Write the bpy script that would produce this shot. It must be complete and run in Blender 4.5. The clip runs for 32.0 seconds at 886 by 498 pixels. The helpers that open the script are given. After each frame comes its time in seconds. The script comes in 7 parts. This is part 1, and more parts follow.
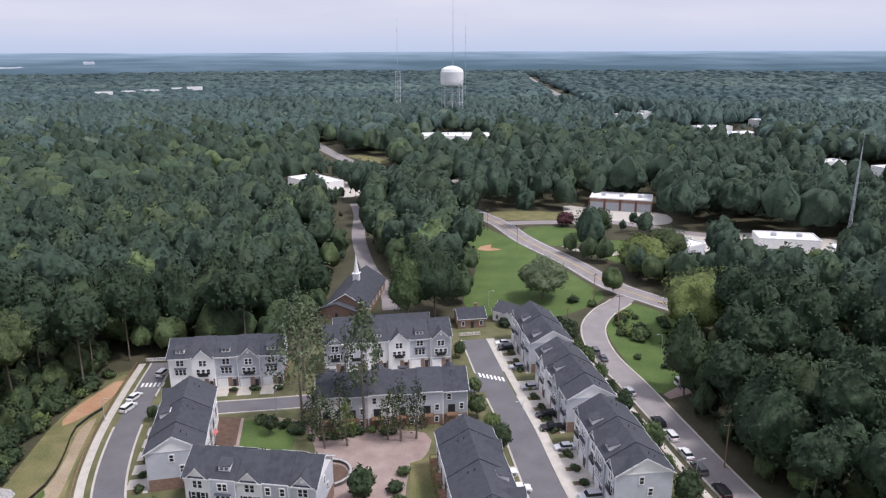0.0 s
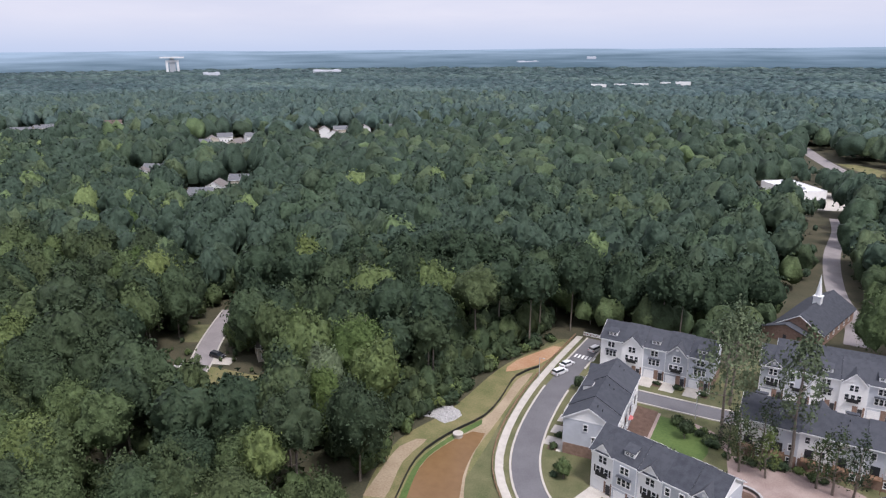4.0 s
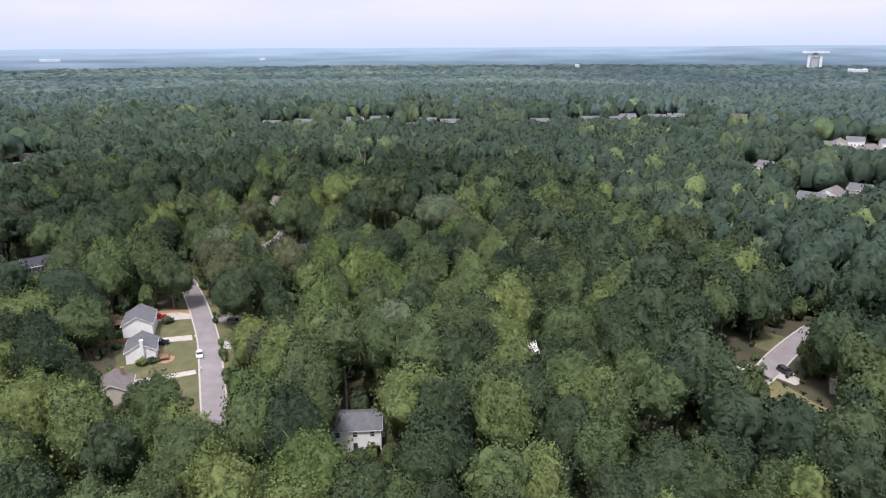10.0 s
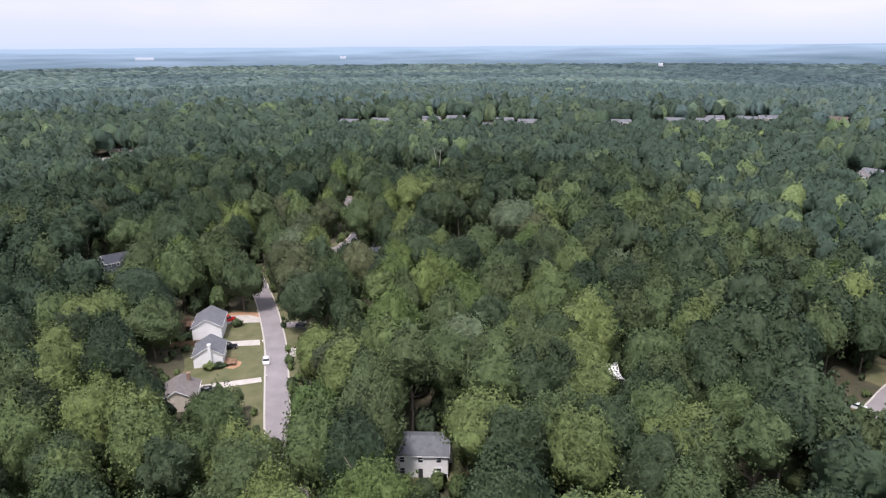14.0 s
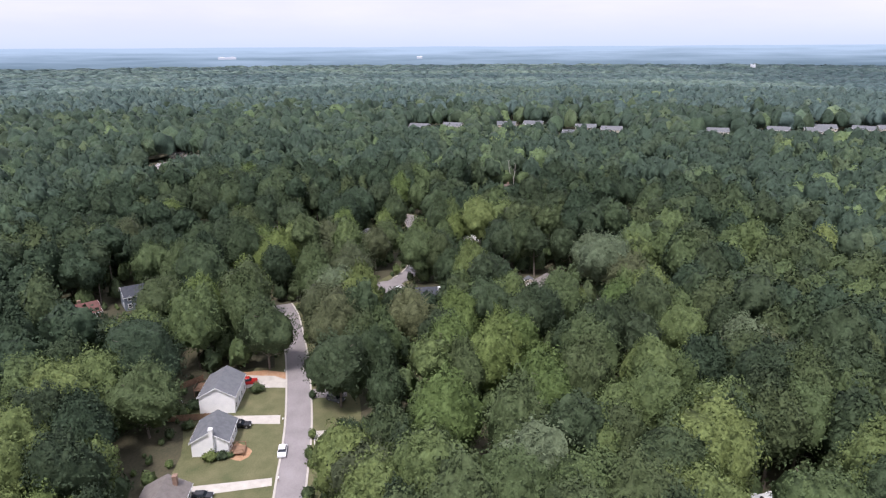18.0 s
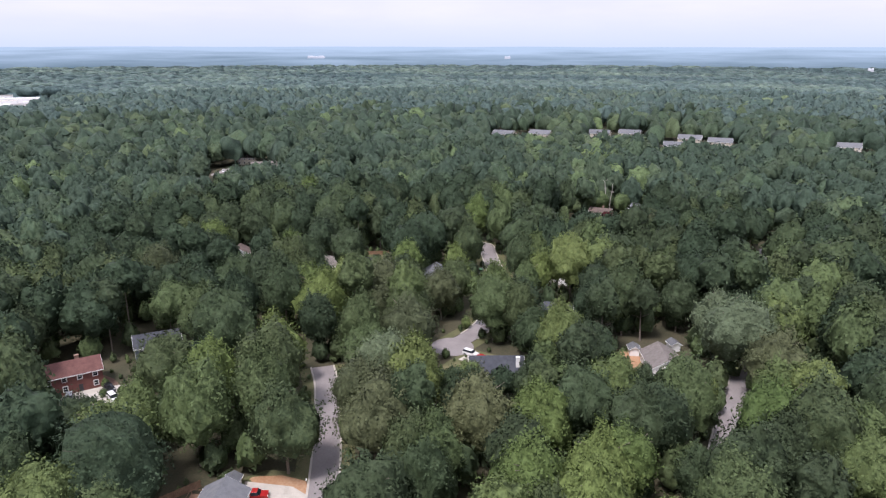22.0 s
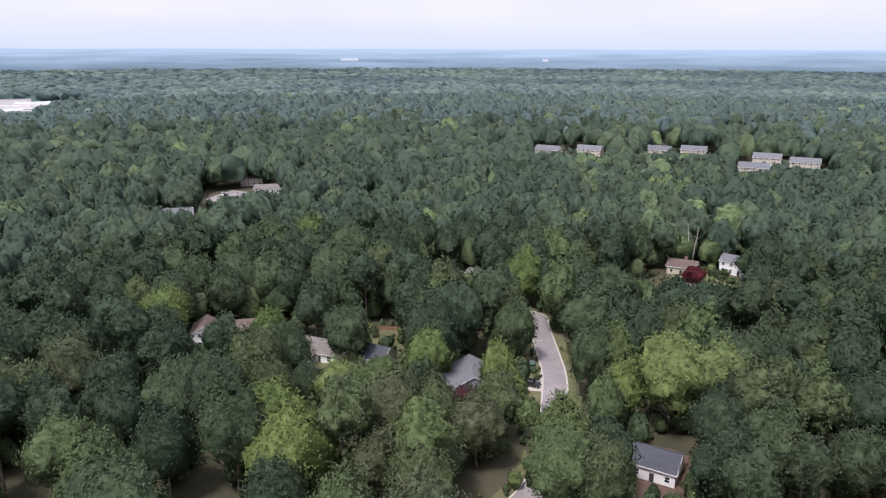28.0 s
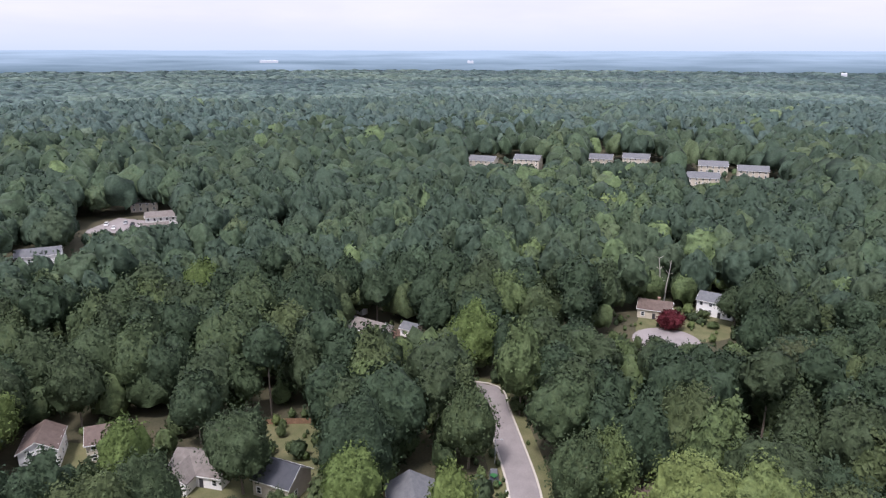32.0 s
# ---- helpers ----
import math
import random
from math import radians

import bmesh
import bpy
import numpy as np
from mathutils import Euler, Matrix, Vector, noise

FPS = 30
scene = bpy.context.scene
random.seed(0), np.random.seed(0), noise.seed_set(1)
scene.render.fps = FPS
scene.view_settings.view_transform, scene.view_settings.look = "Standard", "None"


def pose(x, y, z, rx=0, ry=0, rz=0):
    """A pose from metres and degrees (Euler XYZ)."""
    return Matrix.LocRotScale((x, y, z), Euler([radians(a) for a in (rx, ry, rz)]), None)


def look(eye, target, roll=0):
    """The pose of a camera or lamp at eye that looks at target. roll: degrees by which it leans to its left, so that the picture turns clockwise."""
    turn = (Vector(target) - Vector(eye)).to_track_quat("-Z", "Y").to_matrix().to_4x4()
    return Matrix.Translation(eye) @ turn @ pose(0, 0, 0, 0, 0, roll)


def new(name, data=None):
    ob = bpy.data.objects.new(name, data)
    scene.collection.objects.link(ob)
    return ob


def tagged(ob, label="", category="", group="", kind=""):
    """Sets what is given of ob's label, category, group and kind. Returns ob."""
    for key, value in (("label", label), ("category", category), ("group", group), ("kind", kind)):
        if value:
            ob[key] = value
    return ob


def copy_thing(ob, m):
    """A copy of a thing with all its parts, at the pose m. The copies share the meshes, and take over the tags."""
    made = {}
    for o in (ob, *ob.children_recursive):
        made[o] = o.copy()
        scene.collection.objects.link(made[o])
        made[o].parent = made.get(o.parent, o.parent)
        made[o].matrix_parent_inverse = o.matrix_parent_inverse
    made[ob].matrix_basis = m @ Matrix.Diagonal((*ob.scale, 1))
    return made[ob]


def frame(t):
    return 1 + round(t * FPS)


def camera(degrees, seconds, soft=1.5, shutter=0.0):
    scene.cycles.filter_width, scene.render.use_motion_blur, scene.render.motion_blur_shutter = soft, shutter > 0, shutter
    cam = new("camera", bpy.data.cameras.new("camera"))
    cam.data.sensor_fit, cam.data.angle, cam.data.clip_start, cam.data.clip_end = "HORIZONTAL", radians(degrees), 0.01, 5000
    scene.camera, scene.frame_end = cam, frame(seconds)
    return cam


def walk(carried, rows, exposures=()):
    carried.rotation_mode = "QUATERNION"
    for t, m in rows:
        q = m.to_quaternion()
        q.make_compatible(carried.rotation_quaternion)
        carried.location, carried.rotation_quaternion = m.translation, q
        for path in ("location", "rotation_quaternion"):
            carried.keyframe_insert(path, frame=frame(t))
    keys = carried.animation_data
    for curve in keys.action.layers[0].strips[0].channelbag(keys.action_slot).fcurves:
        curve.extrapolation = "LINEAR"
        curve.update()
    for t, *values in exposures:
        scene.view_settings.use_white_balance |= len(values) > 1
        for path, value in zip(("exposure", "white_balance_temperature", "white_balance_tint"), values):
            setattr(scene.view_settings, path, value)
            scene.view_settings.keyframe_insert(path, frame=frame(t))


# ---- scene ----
cam = camera(65.2, 32.0, soft=1.25)
METRES, EYE, TILT, LEAN, TURN = 256.0, 86.0, -15.9, 0.2, 0.0
ROWS = [
    (0.0, 0.0, 0.0, 0.0, 0.0, 0.0, -0.0),
    (0.5, 0.0018, -0.0006, -0.0005, 4.56, -0.1, -1.28),
    (1.0, 0.0024, 0.0003, -0.0006, 9.12, -0.32, -2.55),
    (1.5, 0.0031, 0.0005, -0.0009, 13.69, -0.63, -3.82),
    (2.0, 0.0048, 0.0003, -0.0017, 18.31, -1.01, -5.05),
    (2.5, 0.0059, 0.0005, -0.0011, 22.95, -1.5, -6.23),
    (3.0, 0.0076, 0.0003, -0.0015, 27.59, -2.08, -7.39),
    (3.5, 0.0093, 0.0004, -0.0015, 32.26, -2.76, -8.5),
    (5.5, 0.0106, 0.0016, -0.0002, 51.09, -6.43, -12.25),
    (6.0, 0.0101, 0.0017, -0.0005, 55.81, -7.48, -13.01),
    (6.5, 0.0101, 0.0017, -0.0004, 60.56, -8.6, -13.67),
    (7.0, 0.0098, 0.0015, -0.0002, 65.29, -9.76, -14.25),
    (7.5, 0.0098, 0.0015, -0.0001, 69.72, -10.9, -14.67),
    (8.0, 0.0095, 0.0016, -0.0, 73.79, -11.96, -15.01),
    (8.5, 0.0097, 0.0015, 0.0002, 76.32, -12.66, -15.21),
    (9.0, 0.0092, 0.0013, 0.0004, 79.06, -13.44, -15.38),
    (9.5, 0.0093, 0.0015, 0.0005, 82.74, -14.43, -15.5),
    (10.0, 0.0092, 0.0018, 0.0007, 85.92, -15.33, -15.58),
    (10.5, 0.0092, 0.0028, 0.0007, 87.95, -15.91, -15.54),
    (11.0, 0.0087, 0.002, 0.0011, 89.18, -16.29, -15.6),
    (11.5, 0.0085, 0.002, 0.0011, 90.87, -16.75, -15.6),
    (12.0, 0.0085, 0.0027, 0.0014, 92.04, -17.08, -15.57),
    (12.5, 0.006, 0.0024, 0.0014, 91.98, -17.09, -15.54),
    (13.0, -0.0023, 0.002, 0.0014, 92.17, -17.14, -15.54),
    (13.5, -0.0157, 0.0012, 0.0015, 92.31, -17.17, -15.52),
    (15.5, -0.1031, -0.0023, 0.0018, 93.09, -17.44, -15.51),
    (16.0, -0.1269, -0.0032, 0.0017, 94.21, -17.71, -15.48),
    (16.5, -0.1521, -0.0042, 0.0018, 95.76, -18.12, -15.44),
    (17.0, -0.1768, -0.0053, 0.0019, 97.26, -18.51, -15.37),
    (17.5, -0.2032, -0.0068, 0.0013, 98.31, -18.8, -15.37),
    (18.0, -0.2286, -0.0089, 0.0005, 98.79, -18.92, -15.38),
    (18.5, -0.2553, -0.0116, 0.0, 100.23, -19.34, -15.35),
    (19.0, -0.281, -0.0144, -0.0009, 101.76, -19.74, -15.3),
    (19.5, -0.3079, -0.0179, -0.0019, 103.13, -20.12, -15.28),
    (20.0, -0.3337, -0.0218, -0.0027, 104.28, -20.43, -15.23),
    (20.5, -0.3606, -0.0265, -0.0042, 105.5, -20.73, -15.2),
    (21.0, -0.3863, -0.0312, -0.0053, 106.19, -20.92, -15.17),
    (21.5, -0.413, -0.037, -0.0067, 106.11, -20.89, -15.23),
    (22.0, -0.4385, -0.0429, -0.0084, 106.06, -20.85, -15.28),
    (22.5, -0.4651, -0.0493, -0.0101, 106.14, -20.85, -15.29),
    (23.0, -0.4906, -0.0554, -0.012, 107.16, -21.09, -15.22),
    (23.5, -0.5169, -0.0624, -0.0138, 108.34, -21.39, -15.13),
    (24.0, -0.542, -0.069, -0.0157, 109.29, -21.63, -15.05),
    (24.5, -0.5682, -0.0763, -0.0178, 109.36, -21.64, -15.07),
    (25.0, -0.5929, -0.0837, -0.0199, 109.31, -21.6, -15.09),
    (25.5, -0.6188, -0.0915, -0.0223, 109.28, -21.59, -15.11),
    (27.5, -0.7205, -0.1228, -0.0294, 109.14, -21.49, -15.11),
    (28.0, -0.7451, -0.1307, -0.0316, 108.98, -21.44, -15.12),
    (28.5, -0.7712, -0.1389, -0.0338, 108.28, -21.24, -15.17),
    (29.0, -0.7956, -0.147, -0.0357, 107.09, -20.93, -15.28),
    (29.5, -0.8213, -0.155, -0.0378, 105.81, -20.57, -15.37),
    (30.0, -0.8457, -0.1627, -0.0397, 104.57, -20.23, -15.47),
    (30.5, -0.8713, -0.1703, -0.0415, 103.29, -19.87, -15.55),
    (31.0, -0.8959, -0.1774, -0.0433, 102.8, -19.73, -15.56),
    (31.5, -0.9218, -0.1842, -0.0452, 102.77, -19.72, -15.55),
    (32.0, -0.9469, -0.1905, -0.047, 102.72, -19.69, -15.54),
]
LIGHT = [(0.0, -0.13, 5980, 18), (3.5, -0.06, 5980, 18), (6.0, 0.07, 6020, 18), (9.0, 0.16, 6060, 19), (13.0, 0.25, 6040, 20), (32.0, 0.25, 6040, 21)]
walk(cam, [(t, pose(0, 0, EYE, TILT, LEAN, TURN) @ pose(METRES * x, METRES * y, METRES * z, 90 + pitch, roll, yaw)) for t, x, y, z, yaw, pitch, roll in ROWS], LIGHT)

# ---- light ----
SUN_EL, SUN_AZ = 62.0, 108.0          # degrees; azimuth counted clockwise from +y
world = bpy.data.worlds.new("overcast_sky")
scene.world = world
world.use_nodes = True
wn, wl = world.node_tree.nodes, world.node_tree.links
wn.clear()
sky = wn.new("ShaderNodeTexSky")
sky.sky_type, sky.sun_disc = "NISHITA", False
sky.sun_elevation, sky.sun_rotation = radians(SUN_EL), radians(SUN_AZ)
sky.dust_density, sky.air_density, sky.ozone_density = 4.0, 1.0, 2.0
coord = wn.new("ShaderNodeTexCoord")
sep = wn.new("ShaderNodeSeparateXYZ")
wl.new(coord.outputs["Generated"], sep.inputs[0])
squash = wn.new("ShaderNodeMapping")
squash.inputs["Scale"].default_value = (1.5, 1.5, 9.0)
wl.new(coord.outputs["Generated"], squash.inputs[0])
clouds = wn.new("ShaderNodeTexNoise")
clouds.inputs["Scale"].default_value, clouds.inputs["Detail"].default_value, clouds.inputs["Roughness"].default_value = 2.2, 7.0, 0.55
wl.new(squash.outputs[0], clouds.inputs["Vector"])
cloud_tone = wn.new("ShaderNodeValToRGB")
cloud_tone.color_ramp.elements[0].position, cloud_tone.color_ramp.elements[0].color = 0.30, (0.79, 0.81, 0.89, 1)
cloud_tone.color_ramp.elements[1].position, cloud_tone.color_ramp.elements[1].color = 0.75, (0.92, 0.915, 0.95, 1)
wl.new(clouds.outputs[0], cloud_tone.inputs[0])
low = wn.new("ShaderNodeMapRange")
low.inputs["From Min"].default_value, low.inputs["From Max"].default_value = 0.0, 0.045
wl.new(sep.outputs[2], low.inputs[0])
veil = wn.new("ShaderNodeMixRGB")
veil.inputs[1].default_value = (0.66, 0.75, 0.89, 1)
wl.new(low.outputs[0], veil.inputs[0])
wl.new(cloud_tone.outputs[0], veil.inputs[2])
blue = wn.new("ShaderNodeMixRGB")
blue.inputs[0].default_value = 0.94
scale_sky = wn.new("ShaderNodeMixRGB")
scale_sky.blend_type = "MULTIPLY"
scale_sky.inputs[0].default_value, scale_sky.inputs[2].default_value = 1.0, (0.10, 0.10, 0.10, 1)
wl.new(sky.outputs[0], scale_sky.inputs[1])
wl.new(scale_sky.outputs[0], blue.inputs[1])
wl.new(veil.outputs[0], blue.inputs[2])
back = wn.new("ShaderNodeBackground")
height = wn.new("ShaderNodeMapRange")           # an overcast sky is brighter overhead than at the skyline
height.inputs["From Min"].default_value, height.inputs["From Max"].default_value = 0.12, 0.9
height.inputs["To Min"].default_value, height.inputs["To Max"].default_value = 0.95, 1.36
wl.new(sep.outputs[2], height.inputs[0])
wl.new(height.outputs[0], back.inputs["Strength"])
wl.new(blue.outputs[0], back.inputs[0])
wl.new(back.outputs[0], wn.new("ShaderNodeOutputWorld").inputs[0])

sun = new("sun", bpy.data.lights.new("sun", "SUN"))
sun.data.energy, sun.data.angle, sun.data.color = 3.5, radians(10), (1.0, 0.94, 0.84)
sx, sy = math.sin(radians(SUN_AZ)), math.cos(radians(SUN_AZ))
sun.matrix_world = look((sx * 100, sy * 100, 100 * math.tan(radians(SUN_EL))), (0, 0, 0))


# ---- materials ----
def material(name, low_colour, high_colour, scale=1.0, rough=0.8, metal=0.0, fine=9.0, bump=0.0, spec=0.3, per_object=0.0):
    """A surface whose colour wanders between two tones at two scales, with fine relief."""
    m = bpy.data.materials.new(name)
    m.use_nodes = True
    n, l = m.node_tree.nodes, m.node_tree.links
    p = n["Principled BSDF"]
    geo = n.new("ShaderNodeNewGeometry")
    wide, grain = n.new("ShaderNodeTexNoise"), n.new("ShaderNodeTexNoise")
    wide.inputs["Scale"].default_value, wide.inputs["Detail"].default_value = scale, 3.0
    grain.inputs["Scale"].default_value, grain.inputs["Detail"].default_value = scale * fine, 4.0
    for t in (wide, grain):
        l.new(geo.outputs["Position"], t.inputs["Vector"])
    add = n.new("ShaderNodeMath")
    add.operation = "MULTIPLY_ADD"
    add.inputs[1].default_value = 0.45
    l.new(grain.outputs[0], add.inputs[0])
    half = n.new("ShaderNodeMath")
    half.operation = "MULTIPLY"
    half.inputs[1].default_value = 0.55
    l.new(wide.outputs[0], half.inputs[0])
    l.new(half.outputs[0], add.inputs[2])
    source = add.outputs[0]
    if per_object:
        info, sway = n.new("ShaderNodeObjectInfo"), n.new("ShaderNodeMath")
        sway.operation = "MULTIPLY_ADD"
        sway.inputs[1].default_value = per_object
        l.new(info.outputs["Random"], sway.inputs[0])
        l.new(source, sway.inputs[2])
        source = sway.outputs[0]
    ramp = n.new("ShaderNodeValToRGB")
    ramp.color_ramp.elements[0].position, ramp.color_ramp.elements[0].color = 0.32, (*low_colour, 1)
    ramp.color_ramp.elements[1].position, ramp.color_ramp.elements[1].color = 0.68, (*high_colour, 1)
    l.new(source, ramp.inputs[0])
    l.new(ramp.outputs[0], p.inputs["Base Color"])
    p.inputs["Roughness"].default_value, p.inputs["Metallic"].default_value = rough, metal
    p.inputs["Specular IOR Level"].default_value = spec
    if bump:
        b = n.new("ShaderNodeBump")
        b.inputs["Strength"].default_value, b.inputs["Distance"].default_value = bump, 0.05
        l.new(grain.outputs[0], b.inputs["Height"])
        l.new(b.outputs[0], p.inputs["Normal"])
    return m


def foliage(name, tones, single, grain=0.9, spread=1.0, sprig=1.5):
    """Leaves: the tree's tone (of the object, or set by its place in the wood, shade included) picks a green, and noise
    breaks it up.
    """
    m = bpy.data.materials.new(name)
    m.use_nodes = True
    n, l = m.node_tree.nodes, m.node_tree.links
    p = n["Principled BSDF"]
    if single:
        tone = n.new("ShaderNodeObjectInfo").outputs["Random"]
    else:
        a = n.new("ShaderNodeAttribute")
        a.attribute_name = "tone"
        tone = a.outputs["Fac"]
    geo, tex = n.new("ShaderNodeNewGeometry"), n.new("ShaderNodeTexNoise")
    tex.inputs["Scale"].default_value, tex.inputs["Detail"].default_value = grain, 5.0
    l.new(geo.outputs["Position"], tex.inputs["Vector"])
    mix = n.new("ShaderNodeMath")
    mix.operation = "MULTIPLY_ADD"
    mix.inputs[1].default_value = 0.3
    l.new(tex.outputs[0], mix.inputs[0])
    shift = n.new("ShaderNodeMath")
    shift.operation = "ADD"
    shift.inputs[1].default_value = -0.15
    l.new(tone, shift.inputs[0])
    l.new(shift.outputs[0], mix.inputs[2])
    ramp = n.new("ShaderNodeValToRGB")
    while len(ramp.color_ramp.elements) < len(tones):
        ramp.color_ramp.elements.new(0.5)
    for e, (at, c) in zip(ramp.color_ramp.elements, tones):
        e.position, e.color = at, (*c, 1)
    l.new(mix.outputs[0], ramp.inputs[0])
    leaf = n.new("ShaderNodeMixRGB")
    leaf.blend_type = "MULTIPLY"
    leaf.inputs[0].default_value = 0.85
    island, dim = n.new("ShaderNodeMapRange"), geo.outputs["Random Per Island"]
    island.inputs["To Min"].default_value, island.inputs["To Max"].default_value = 1 - 0.20 * spread, 1 + 0.18 * spread
    l.new(dim, island.inputs[0])
    sprays, spray_shade = n.new("ShaderNodeTexNoise"), n.new("ShaderNodeMapRange")          # shade of the hollows between leaf sprays, put into the colour by noise
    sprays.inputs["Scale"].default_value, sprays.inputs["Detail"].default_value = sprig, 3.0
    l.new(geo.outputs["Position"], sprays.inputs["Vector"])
    spray_shade.inputs["From Min"].default_value, spray_shade.inputs["From Max"].default_value = 0.34, 0.66
    spray_shade.inputs["To Min"].default_value, spray_shade.inputs["To Max"].default_value = 0.78, 1.20
    l.new(sprays.outputs[0], spray_shade.inputs[0])
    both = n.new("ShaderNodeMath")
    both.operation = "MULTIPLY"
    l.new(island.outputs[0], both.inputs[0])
    l.new(spray_shade.outputs[0], both.inputs[1])
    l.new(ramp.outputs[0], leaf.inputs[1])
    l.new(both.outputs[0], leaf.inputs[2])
    l.new(leaf.outputs[0], p.inputs["Base Color"])
    p.inputs["Roughness"].default_value, p.inputs["Specular IOR Level"].default_value = 0.65, 0.08
    rough, lumpy = n.new("ShaderNodeBump"), n.new("ShaderNodeTexNoise")
    lumpy.inputs["Scale"].default_value, lumpy.inputs["Detail"].default_value = sprig * 0.6, 4.0
    l.new(geo.outputs["Position"], lumpy.inputs["Vector"])
    rough.inputs["Strength"].default_value, rough.inputs["Distance"].default_value = 0.4, 1.2
    l.new(lumpy.outputs[0], rough.inputs["Height"])
    l.new(rough.outputs[0], p.inputs["Normal"])
    return m


